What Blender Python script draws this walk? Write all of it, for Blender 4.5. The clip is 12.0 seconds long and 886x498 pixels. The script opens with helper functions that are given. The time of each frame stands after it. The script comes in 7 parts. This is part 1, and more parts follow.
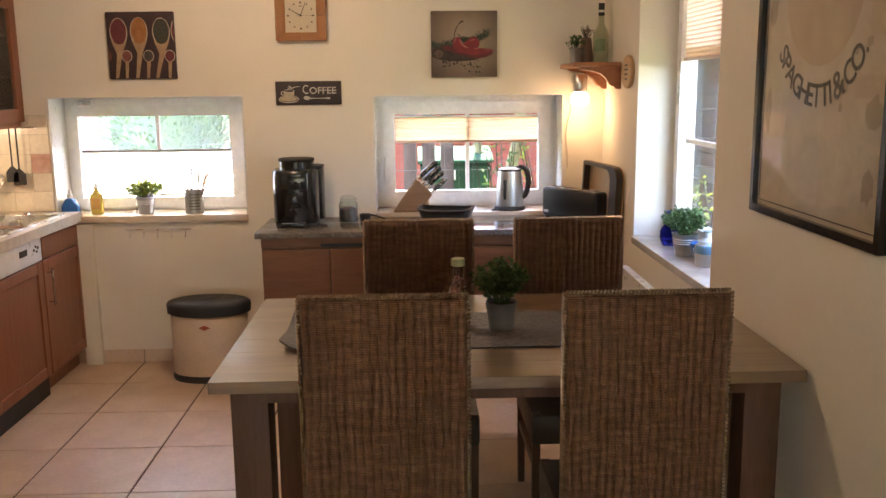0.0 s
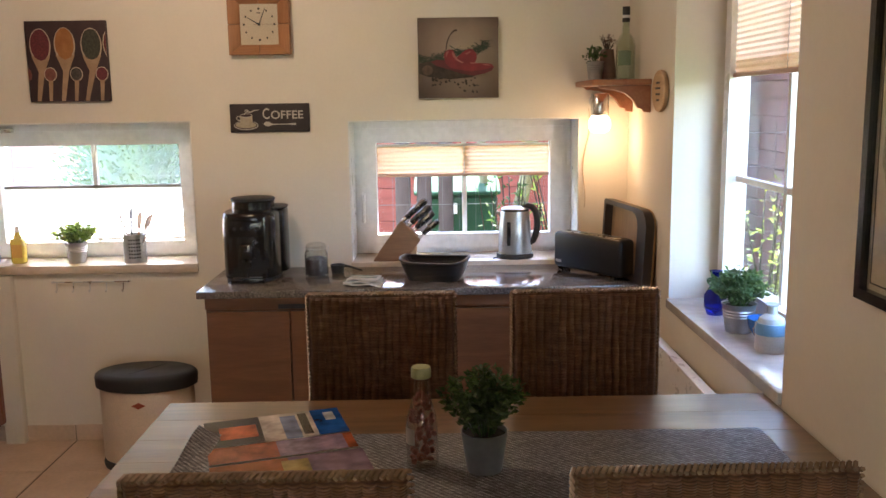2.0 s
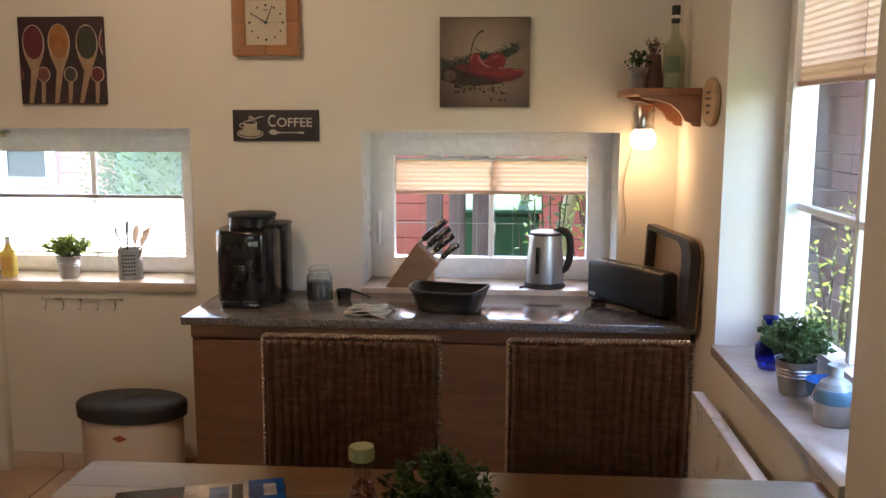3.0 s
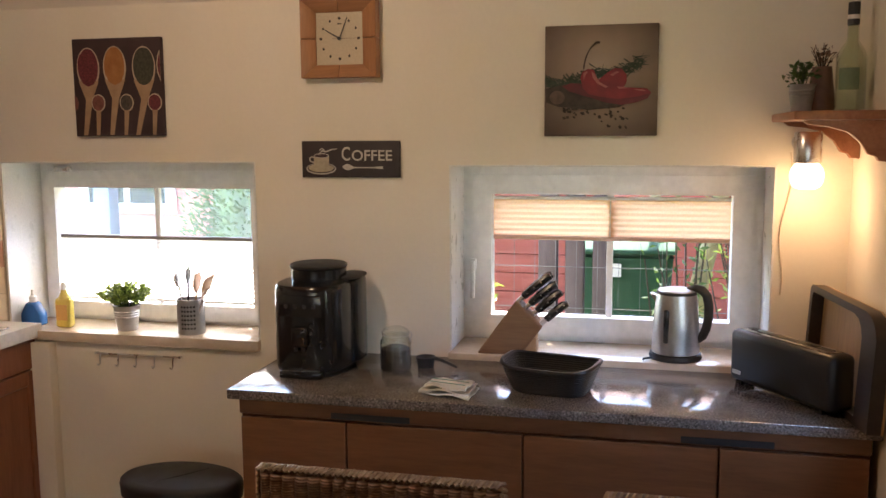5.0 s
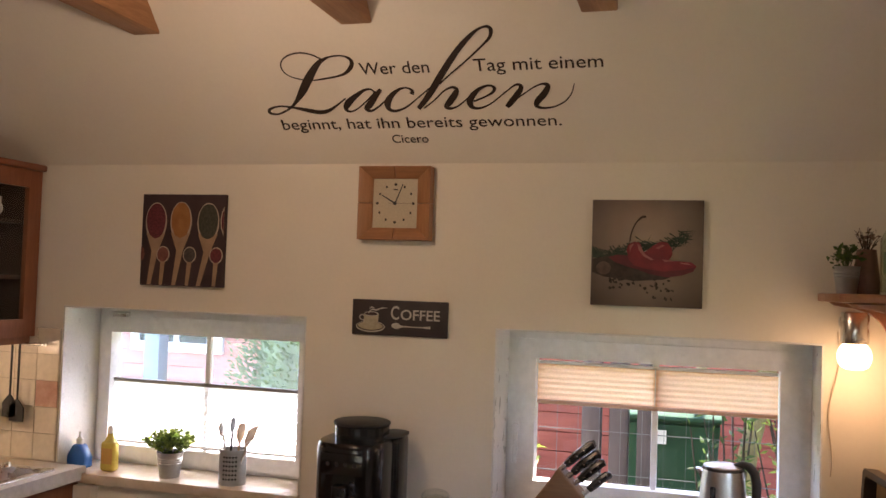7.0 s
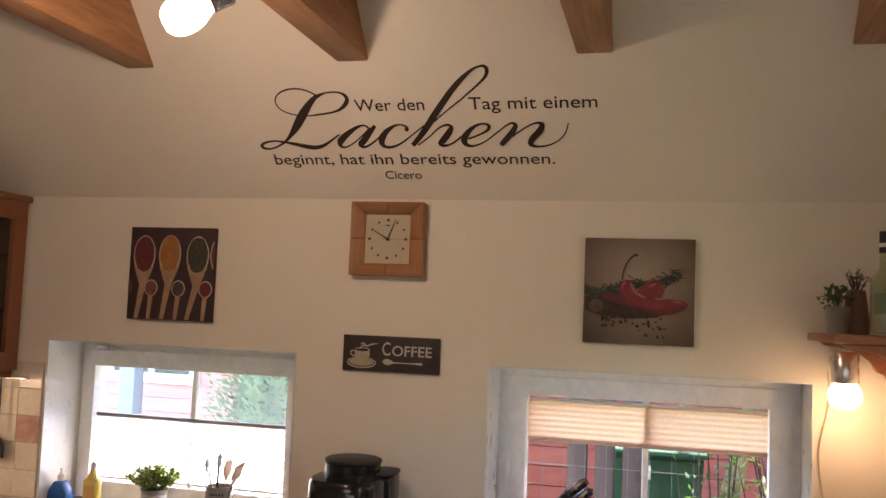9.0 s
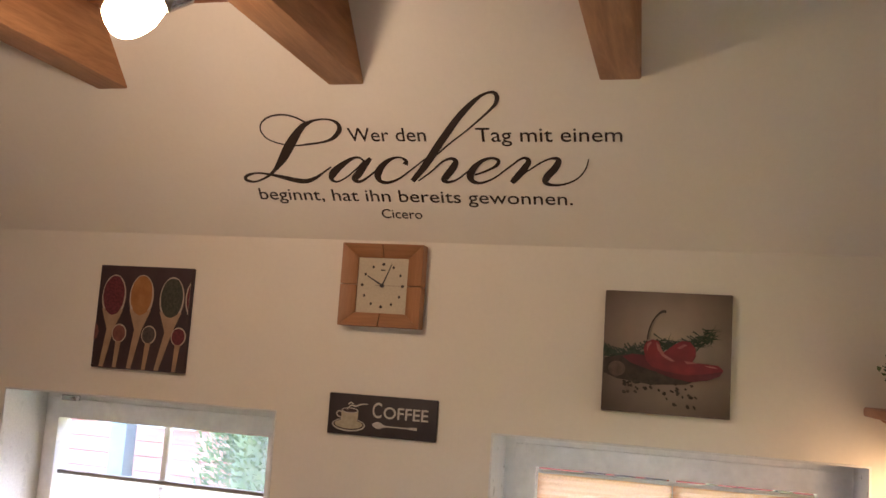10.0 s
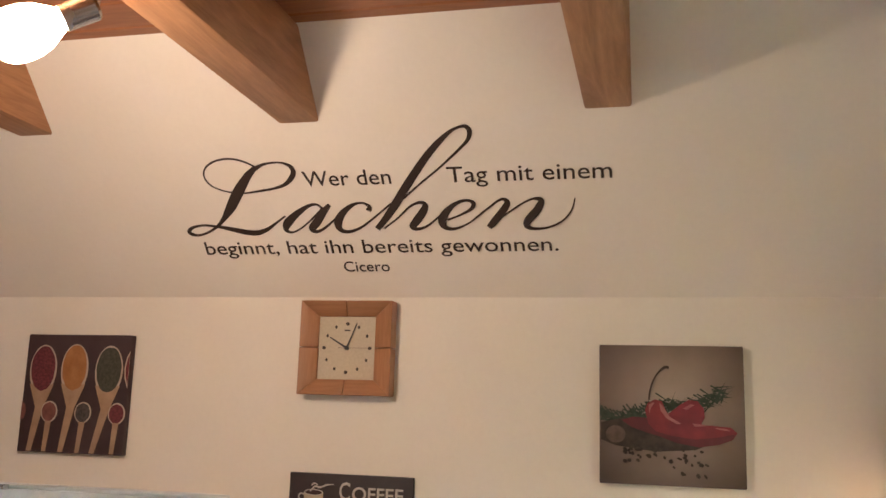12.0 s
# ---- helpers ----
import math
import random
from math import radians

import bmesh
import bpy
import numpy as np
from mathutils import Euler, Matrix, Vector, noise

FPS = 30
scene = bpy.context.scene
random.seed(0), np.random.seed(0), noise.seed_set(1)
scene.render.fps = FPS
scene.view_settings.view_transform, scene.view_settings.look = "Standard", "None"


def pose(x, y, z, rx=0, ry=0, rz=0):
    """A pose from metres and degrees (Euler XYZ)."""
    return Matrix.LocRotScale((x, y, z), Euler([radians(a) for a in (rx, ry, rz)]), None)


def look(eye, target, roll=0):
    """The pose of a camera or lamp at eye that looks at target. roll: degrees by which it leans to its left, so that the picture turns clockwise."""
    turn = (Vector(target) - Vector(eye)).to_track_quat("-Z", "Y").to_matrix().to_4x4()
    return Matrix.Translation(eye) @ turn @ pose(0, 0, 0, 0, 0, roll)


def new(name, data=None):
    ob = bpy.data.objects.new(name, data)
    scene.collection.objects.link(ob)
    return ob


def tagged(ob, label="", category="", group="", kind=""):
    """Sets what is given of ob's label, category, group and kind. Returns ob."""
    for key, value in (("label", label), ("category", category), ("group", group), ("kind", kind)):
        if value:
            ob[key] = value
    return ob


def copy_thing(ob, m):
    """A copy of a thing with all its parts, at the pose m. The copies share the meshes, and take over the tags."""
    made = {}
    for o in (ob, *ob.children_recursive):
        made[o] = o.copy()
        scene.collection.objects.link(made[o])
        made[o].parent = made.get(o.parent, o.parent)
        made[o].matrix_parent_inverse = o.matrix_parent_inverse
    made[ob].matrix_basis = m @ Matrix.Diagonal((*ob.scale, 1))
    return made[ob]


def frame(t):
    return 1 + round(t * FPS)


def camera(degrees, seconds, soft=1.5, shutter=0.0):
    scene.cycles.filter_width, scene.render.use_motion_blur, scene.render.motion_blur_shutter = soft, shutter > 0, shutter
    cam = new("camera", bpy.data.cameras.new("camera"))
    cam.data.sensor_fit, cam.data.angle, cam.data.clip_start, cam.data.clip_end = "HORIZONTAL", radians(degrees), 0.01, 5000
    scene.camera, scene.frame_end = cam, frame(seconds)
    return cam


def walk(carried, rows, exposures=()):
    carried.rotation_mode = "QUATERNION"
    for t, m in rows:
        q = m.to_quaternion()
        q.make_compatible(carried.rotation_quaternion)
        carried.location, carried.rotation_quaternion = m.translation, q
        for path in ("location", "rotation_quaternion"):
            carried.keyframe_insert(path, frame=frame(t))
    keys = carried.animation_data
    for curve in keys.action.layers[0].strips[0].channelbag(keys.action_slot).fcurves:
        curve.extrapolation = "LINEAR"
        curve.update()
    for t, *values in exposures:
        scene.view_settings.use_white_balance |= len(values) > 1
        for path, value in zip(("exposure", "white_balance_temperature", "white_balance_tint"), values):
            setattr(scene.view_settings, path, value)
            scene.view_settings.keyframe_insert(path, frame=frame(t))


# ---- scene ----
SKY, SUN = 0.15, 2.0
cam = camera(53.4, 12.0)
METRES, EYE, TILT, LEAN, TURN = 3.18, 1.51, 0.0, 0.0, -1.7
ROWS = [
    (0.0, 0.0, 0.0, 0.0, -0.12, -10.51, 0.63),
    (0.5, 0.0158, 0.0601, 0.0001, -0.14, -10.79, 0.57),
    (1.0, 0.0407, 0.13, 0.0017, 1.56, -10.69, 0.34),
    (1.5, 0.0489, 0.187, 0.0016, 2.27, -10.38, 0.43),
    (2.0, 0.0428, 0.2735, 0.007, 1.17, -9.41, 0.85),
    (2.5, 0.0556, 0.332, 0.0053, 1.56, -8.96, 1.11),
    (3.0, 0.0972, 0.4094, 0.0021, 5.66, -8.56, -0.14),
    (5.0, 0.1098, 0.613, 0.014, 14.51, -7.29, 0.33),
    (5.5, 0.1212, 0.6545, 0.0166, 20.22, -6.08, -1.65),
    (6.0, 0.1246, 0.6521, 0.0248, 22.65, -2.81, -2.01),
    (6.5, 0.1171, 0.6258, 0.0283, 21.28, 0.38, -1.74),
    (7.0, 0.1114, 0.5957, 0.0306, 17.46, 2.21, -1.93),
    (9.0, 0.0915, 0.5883, 0.0379, 15.69, 4.14, -2.29),
    (9.5, 0.0834, 0.6451, 0.0458, 16.59, 5.5, -2.86),
    (10.0, 0.0755, 0.6961, 0.0516, 16.63, 6.96, -3.81),
    (10.5, 0.0675, 0.7288, 0.0582, 16.02, 8.21, -4.05),
    (11.0, 0.0607, 0.7519, 0.0614, 15.37, 9.67, -3.73),
    (11.5, 0.053, 0.774, 0.0659, 14.96, 10.54, -2.33),
    (12.0, 0.0492, 0.7836, 0.0674, 15.05, 10.25, -1.73),
]
walk(cam, [(t, pose(0, 0, EYE, TILT, LEAN, TURN) @ pose(METRES * x, METRES * y, METRES * z, 90 + pitch, roll, yaw)) for t, x, y, z, yaw, pitch, roll in ROWS], exposures=[(0.0, 5.18, 6950, 16), (2.0, 4.98, 6400, 14), (3.0, 4.66, 6550, 14), (5.0, 4.68, 6900, 17), (6.0, 4.55, 7000, 19), (7.0, 4.34, 6950, 22), (9.0, 4.43, 6750, 22), (10.0, 4.57, 6650, 22), (11.0, 4.87, 6450, 23), (12.0, 5.14, 6200, 21)])

# ---- world, sun, lamps ----
world = bpy.data.worlds.new("sky")
scene.world = world
world.use_nodes = True
wn = world.node_tree.nodes
sky = wn.new("ShaderNodeTexSky")
sky.sky_type, sky.sun_disc = "NISHITA", False
sky.sun_elevation, sky.sun_rotation = radians(72), radians(0)
world.node_tree.links.new(sky.outputs["Color"], wn["Background"].inputs["Color"])
wn["Background"].inputs["Strength"].default_value = SKY


def sun_lamp():
    d = bpy.data.lights.new("sun", "SUN")
    d.energy, d.angle, d.color = SUN, radians(0.6), (1.0, 0.95, 0.87)
    ob = new("sun", d)
    ob.matrix_world = look((0, 0, 0), (0.0, -0.3090, -0.9511))
    return ob


sun_lamp()


def point_lamp(name, at, watts, colour, radius):
    d = bpy.data.lights.new(name, "POINT")
    d.energy, d.color, d.shadow_soft_size = watts, colour, radius
    ob = new(name, d)
    ob.location = at
    return ob


# ---- materials ----
def nodes_of(name):
    m = bpy.data.materials.new(name)
    m.use_nodes = True
    nt = m.node_tree
    return m, nt, nt.nodes["Principled BSDF"]


def link(nt, a, b):
    nt.links.new(a, b)


def rgba(c):
    return (c[0], c[1], c[2], 1.0)


def coords(nt, stretch=(1, 1, 1), turn=(0, 0, 0), vary=False):
    tc = nt.nodes.new("ShaderNodeTexCoord")
    mp = nt.nodes.new("ShaderNodeMapping")
    mp.inputs["Scale"].default_value = stretch
    mp.inputs["Rotation"].default_value = [radians(a) for a in turn]
    link(nt, tc.outputs["Object"], mp.inputs["Vector"])
    if not vary:
        return mp.outputs["Vector"]
    oi = nt.nodes.new("ShaderNodeObjectInfo")
    mul = nt.nodes.new("ShaderNodeMath")
    mul.operation = "MULTIPLY"
    mul.inputs[1].default_value = 37.0
    link(nt, oi.outputs["Random"], mul.inputs[0])
    add = nt.nodes.new("ShaderNodeVectorMath")
    add.operation = "ADD"
    link(nt, mp.outputs["Vector"], add.inputs[0])
    link(nt, mul.outputs[0], add.inputs[1])
    return add.outputs["Vector"]


def noise_tex(nt, vec, scale, detail=5.0, rough=0.55, distortion=0.0):
    n = nt.nodes.new("ShaderNodeTexNoise")
    n.inputs["Scale"].default_value = scale
    n.inputs["Detail"].default_value = detail
    n.inputs["Roughness"].default_value = rough
    n.inputs["Distortion"].default_value = distortion
    link(nt, vec, n.inputs["Vector"])
    return n.outputs["Fac"]


def ramp(nt, fac, stops):
    r = nt.nodes.new("ShaderNodeValToRGB")
    els = r.color_ramp.elements
    while len(els) < len(stops):
        els.new(0.5)
    for e, (p, c) in zip(els, stops):
        e.position, e.color = p, rgba(c)
    link(nt, fac, r.inputs["Fac"])
    return r.outputs["Color"]


def mixed(nt, a, b, fac, mode="MULTIPLY"):
    m = nt.nodes.new("ShaderNodeMix")
    m.data_type, m.blend_type = "RGBA", mode
    if isinstance(fac, float):
        m.inputs[0].default_value = fac
    else:
        link(nt, fac, m.inputs[0])
    for sock, v in ((m.inputs[6], a), (m.inputs[7], b)):
        if isinstance(v, tuple):
            sock.default_value = rgba(v)
        else:
            link(nt, v, sock)
    return m.outputs[2]


def bumped(nt, bs, fac, strength, dist=0.002):
    b = nt.nodes.new("ShaderNodeBump")
    b.inputs["Strength"].default_value = strength
    b.inputs["Distance"].default_value = dist
    link(nt, fac, b.inputs["Height"])
    link(nt, b.outputs["Normal"], bs.inputs["Normal"])


def surface(name, c1, c2, scale=6.0, fine=90.0, rough=0.6, bump=0.15, metal=0.0, stretch=(1, 1, 1), vary=False, spec=0.5, dist=0.002, grain_low=0.86):
    """Two tones in large patches, a finer grain over them, and a fine relief."""
    m, nt, bs = nodes_of(name)
    v = coords(nt, stretch, vary=vary)
    big = ramp(nt, noise_tex(nt, v, scale), [(0.3, c1), (0.7, c2)])
    small = noise_tex(nt, v, fine, 3.0)
    grain = ramp(nt, small, [(0.25, (grain_low, grain_low, grain_low)), (0.75, (1, 1, 1))])
    link(nt, mixed(nt, big, grain, 1.0), bs.inputs["Base Color"])
    rr = nt.nodes.new("ShaderNodeMapRange")
    rr.inputs["To Min"].default_value, rr.inputs["To Max"].default_value = max(0.02, rough - 0.1), min(1.0, rough + 0.1)
    link(nt, noise_tex(nt, v, scale * 2.3), rr.inputs["Value"])
    link(nt, rr.outputs["Result"], bs.inputs["Roughness"])
    bs.inputs["Metallic"].default_value = metal
    bs.inputs["Specular IOR Level"].default_value = spec
    if bump:
        bumped(nt, bs, small, bump, dist)
    return m


def wood(name, dark, light, along="x", rough=0.45, scale=1.0, vary=True, knots=False, relief=0.12):
    """Grain that runs along one axis."""
    m, nt, bs = nodes_of(name)
    st = {"x": (0.9, 9, 9), "y": (9, 0.9, 9), "z": (9, 9, 0.9)}[along]
    v = coords(nt, tuple(s * scale for s in st), vary=vary)
    grain = noise_tex(nt, v, 2.2, 7.0, 0.62, 1.1)
    col = ramp(nt, grain, [(0.25, dark), (0.5, tuple((a + b) / 2 for a, b in zip(dark, light))), (0.78, light)])
    fine = noise_tex(nt, v, 17.0, 3.0)
    col = mixed(nt, col, ramp(nt, fine, [(0.3, (0.78, 0.76, 0.74)), (0.65, (1, 1, 1))]), 0.7)
    if knots:
        kv = coords(nt, tuple(s * 0.35 for s in st), vary=vary)
        vo = nt.nodes.new("ShaderNodeTexVoronoi")
        vo.inputs["Scale"].default_value = 1.6
        link(nt, kv, vo.inputs["Vector"])
        spot = ramp(nt, vo.outputs["Distance"], [(0.02, (0.25, 0.14, 0.08)), (0.11, (1, 1, 1))])
        col = mixed(nt, col, spot, 0.8)
    link(nt, col, bs.inputs["Base Color"])
    bs.inputs["Roughness"].default_value = rough
    bumped(nt, bs, fine, relief, 0.001)
    return m


def plain(name, c, rough=0.5, metal=0.0, spec=0.5):
    return surface(name, tuple(x * 0.94 for x in c), tuple(min(1, x * 1.04) for x in c), 9.0, 140.0, rough, 0.04, metal, spec=spec, dist=0.0006)


def pane_glass(name, tint=(1, 1, 1), gloss=1.0, veil=0.0):
    """Thin clear sheet: see-through, with Fresnel gloss and an optional pale film that imitates glare."""
    m = bpy.data.materials.new(name)
    m.use_nodes = True
    nt = m.node_tree
    nt.nodes.clear()
    out = nt.nodes.new("ShaderNodeOutputMaterial")
    tr = nt.nodes.new("ShaderNodeBsdfTransparent")
    tr.inputs["Color"].default_value = rgba(tint)
    gl = nt.nodes.new("ShaderNodeBsdfGlossy")
    gl.inputs["Roughness"].default_value = 0.03
    lw = nt.nodes.new("ShaderNodeLayerWeight")
    lw.inputs["Blend"].default_value = 0.5
    pw = nt.nodes.new("ShaderNodeMath")
    pw.operation = "POWER"
    pw.inputs[1].default_value = 4.0
    link(nt, lw.outputs["Facing"], pw.inputs[0])
    fr = nt.nodes.new("ShaderNodeMath")
    fr.operation, fr.use_clamp = "MULTIPLY_ADD", True
    fr.inputs[1].default_value, fr.inputs[2].default_value = 0.7 * gloss, 0.04 * gloss
    link(nt, pw.outputs[0], fr.inputs[0])
    mx = nt.nodes.new("ShaderNodeMixShader")
    link(nt, fr.outputs[0], mx.inputs[0])
    link(nt, tr.outputs[0], mx.inputs[1])
    link(nt, gl.outputs[0], mx.inputs[2])
    face = mx.outputs[0]
    if veil:
        film = nt.nodes.new("ShaderNodeBsdfTranslucent")
        film.inputs["Color"].default_value = (0.9, 0.9, 0.88, 1.0)
        both = nt.nodes.new("ShaderNodeMixShader")
        spread = nt.nodes.new("ShaderNodeMapRange")
        spread.inputs["To Min"].default_value, spread.inputs["To Max"].default_value = veil * 0.7, veil * 1.3
        link(nt, noise_tex(nt, coords(nt), 5.0), spread.inputs["Value"])
        link(nt, spread.outputs["Result"], both.inputs[0])
        link(nt, face, both.inputs[1])
        link(nt, film.outputs[0], both.inputs[2])
        face = both.outputs[0]
    link(nt, face, out.inputs["Surface"])
    return m


def clear_glass(name, tint=(1, 1, 1), rough=0.02):
    m, nt, bs = nodes_of(name)
    bs.inputs["Base Color"].default_value = rgba(tint)
    bs.inputs["Transmission Weight"].default_value = 1.0
    bs.inputs["Roughness"].default_value = rough
    bs.inputs["IOR"].default_value = 1.35
    return m


def cloth_glow(name, c, through_c, share):
    """Thin fabric: part of the light passes through it."""
    m = bpy.data.materials.new(name)
    m.use_nodes = True
    nt = m.node_tree
    nt.nodes.clear()
    out = nt.nodes.new("ShaderNodeOutputMaterial")
    df = nt.nodes.new("ShaderNodeBsdfDiffuse")
    tl = nt.nodes.new("ShaderNodeBsdfTranslucent")
    mx = nt.nodes.new("ShaderNodeMixShader")
    v = coords(nt, (1, 1, 1))
    g = noise_tex(nt, v, 150.0, 3.0)
    link(nt, mixed(nt, c, ramp(nt, g, [(0.3, (0.88, 0.88, 0.88)), (0.7, (1, 1, 1))]), 1.0), df.inputs["Color"])
    link(nt, mixed(nt, through_c, ramp(nt, g, [(0.3, (0.9, 0.9, 0.9)), (0.7, (1, 1, 1))]), 1.0), tl.inputs["Color"])
    mx.inputs[0].default_value = share
    link(nt, df.outputs[0], mx.inputs[1])
    link(nt, tl.outputs[0], mx.inputs[2])
    link(nt, mx.outputs[0], out.inputs["Surface"])
    return m


def leafy(name, c1, c2, scale=70.0):
    """Thin leaves: light passes partly through them."""
    m = bpy.data.materials.new(name)
    m.use_nodes = True
    nt = m.node_tree
    bs = nt.nodes["Principled BSDF"]
    out = nt.nodes["Material Output"]
    v = coords(nt)
    col = ramp(nt, noise_tex(nt, v, scale), [(0.3, c1), (0.72, c2)])
    geo = nt.nodes.new("ShaderNodeNewGeometry")
    tone = ramp(nt, geo.outputs["Random Per Island"], [(0.0, (0.62, 0.66, 0.6)), (0.8, (1, 1, 1)), (1.0, (1.5, 1.4, 1.35))])
    col = mixed(nt, col, tone, 1.0)
    link(nt, col, bs.inputs["Base Color"])
    bs.inputs["Roughness"].default_value = 0.42
    tl = nt.nodes.new("ShaderNodeBsdfTranslucent")
    link(nt, mixed(nt, col, (1.5, 1.6, 0.8), 1.0), tl.inputs["Color"])
    mx = nt.nodes.new("ShaderNodeMixShader")
    mx.inputs[0].default_value = 0.38
    link(nt, bs.outputs[0], mx.inputs[1])
    link(nt, tl.outputs[0], mx.inputs[2])
    link(nt, mx.outputs[0], out.inputs["Surface"])
    return m


def glow(name, c, strength):
    m, nt, bs = nodes_of(name)
    bs.inputs["Base Color"].default_value = rgba(c)
    bs.inputs["Emission Color"].default_value = rgba(c)
    bs.inputs["Emission Strength"].default_value = strength
    return m


M_WALL = surface("cream_plaster", (0.74, 0.68, 0.585), (0.79, 0.735, 0.64), 2.2, 70.0, 0.9, 0.04, dist=0.0015, spec=0.2, grain_low=0.97)
M_SLOPE = surface("cream_slope_plaster", (0.75, 0.69, 0.60), (0.79, 0.735, 0.65), 1.8, 70.0, 0.9, 0.04, dist=0.0015, spec=0.2, grain_low=0.97)
M_FLOOR = surface("grout_grey", (0.10, 0.08, 0.065), (0.15, 0.12, 0.10), 14.0, 160.0, 0.9, 0.3)
M_TILE = surface("terracotta_beige_tile", (0.62, 0.46, 0.34), (0.74, 0.58, 0.45), 5.0, 60.0, 0.38, 0.08, vary=True)
M_WHITE = surface("white_window_plastic", (0.86, 0.85, 0.83), (0.90, 0.89, 0.87), 4.0, 30.0, 0.3, 0.0)
M_PAINT = plain("white_enamel", (0.78, 0.77, 0.74), 0.3)
M_STONE_SILL = surface("beige_marble", (0.58, 0.47, 0.37), (0.72, 0.62, 0.51), 7.0, 40.0, 0.22, 0.03)
M_STONE_GREY = surface("veined_grey_marble", (0.52, 0.50, 0.48), (0.76, 0.74, 0.72), 5.0, 30.0, 0.12, 0.02)
M_BEAM = wood("pine_beam", (0.25, 0.10, 0.036), (0.58, 0.31, 0.145), "y", 0.55, 1.0, knots=True)
M_BOARD = wood("ceiling_pine", (0.20, 0.07, 0.026), (0.44, 0.18, 0.07), "x", 0.5, 0.8, knots=True)
M_OAK = wood("cherry_front", (0.140, 0.057, 0.024), (0.235, 0.102, 0.045), "x", 0.4)
M_CHERRY = wood("red_cherry_front", (0.205, 0.068, 0.030), (0.30, 0.112, 0.054), "z", 0.34)
M_TABLE = wood("acacia_table", (0.12, 0.066, 0.030), (0.29, 0.175, 0.082), "x", 0.24, 0.8, relief=0.03)
varnish = M_TABLE.node_tree.nodes["Principled BSDF"].inputs
varnish["Coat Weight"].default_value, varnish["Coat Roughness"].default_value = 1.0, 0.3
varnish["Coat IOR"].default_value = 1.85
M_TABLE_LEG = wood("dark_table_leg", (0.075, 0.032, 0.018), (0.16, 0.075, 0.042), "z", 0.6)
M_LEG = wood("dark_chair_leg", (0.06, 0.03, 0.018), (0.13, 0.07, 0.04), "z", 0.4)
M_GROUT = plain("pale_grout", (0.52, 0.46, 0.38), 0.9)
M_BORDER = surface("pale_rattan_edge", (0.23, 0.15, 0.095), (0.40, 0.29, 0.20), 60.0, 200.0, 0.2, 0.1, spec=0.9)
M_BLACK = plain("black_plastic", (0.018, 0.019, 0.021), 0.28)
M_BLACK_MATT = plain("matt_black", (0.02, 0.02, 0.022), 0.55)
M_STEEL = surface("brushed_steel", (0.58, 0.57, 0.56), (0.70, 0.69, 0.68), 3.0, 90.0, 0.27, 0.0, 1.0)
M_ZINC = surface("zinc_pot", (0.34, 0.35, 0.36), (0.52, 0.53, 0.54), 8.0, 50.0, 0.42, 0.08, 0.9)
M_CHROME = plain("chrome", (0.78, 0.77, 0.75), 0.1, 1.0)
M_GLASS = pane_glass("window_glass", (0.97, 0.985, 0.98))
# pale film mixed into this glass stands for glare washing out the view
M_VEILED = pane_glass("glare_veil_window_glass", (0.97, 0.985, 0.98), 1.0, 0.09)
M_CLEAR = pane_glass("clear_glass", (0.95, 0.96, 0.955), 0.55)


def granite():
    m, nt, bs = nodes_of("speckled_granite")
    v = coords(nt)
    a = ramp(nt, noise_tex(nt, v, 170.0, 4.0, 0.7), [(0.34, (0.035, 0.034, 0.034)), (0.47, (0.14, 0.125, 0.115)), (0.60, (0.25, 0.23, 0.215)), (0.74, (0.50, 0.47, 0.45))])
    b = ramp(nt, noise_tex(nt, v, 14.0), [(0.3, (0.68, 0.65, 0.64)), (0.7, (1, 1, 1))])
    link(nt, mixed(nt, a, b, 1.0), bs.inputs["Base Color"])
    bs.inputs["Roughness"].default_value = 0.13
    bs.inputs["Specular IOR Level"].default_value = 0.8
    return m


M_GRANITE = granite()


def wicker_mat():
    m, nt, bs = nodes_of("brown_rattan")
    v = coords(nt, (9, 9, 42), vary=True)
    a = ramp(nt, noise_tex(nt, v, 2.0, 5.0, 0.7), [(0.25, (0.125, 0.058, 0.031)), (0.52, (0.22, 0.108, 0.058)), (0.8, (0.36, 0.20, 0.11))])
    b = ramp(nt, noise_tex(nt, coords(nt), 6.0), [(0.3, (0.75, 0.72, 0.70)), (0.7, (1, 1, 1))])
    tc = nt.nodes.new("ShaderNodeTexCoord")
    wv = nt.nodes.new("ShaderNodeTexWave")
    wv.bands_direction = "Z"
    wv.inputs["Scale"].default_value = 74.0
    wv.inputs["Distortion"].default_value = 1.3
    wv.inputs["Detail"].default_value = 2.0
    wv.inputs["Detail Scale"].default_value = 0.8
    link(nt, tc.outputs["Object"], wv.inputs["Vector"])
    # creases between the rows are shaded in the colour, along with the relief
    strand = ramp(nt, wv.outputs["Fac"], [(0.1, (0.42, 0.38, 0.36)), (0.55, (1, 1, 1))])
    link(nt, mixed(nt, mixed(nt, a, b, 1.0), strand, 0.75), bs.inputs["Base Color"])
    bs.inputs["Roughness"].default_value = 0.5
    bumped(nt, bs, wv.outputs["Fac"], 0.6, 0.0015)
    return m


M_WICKER = wicker_mat()


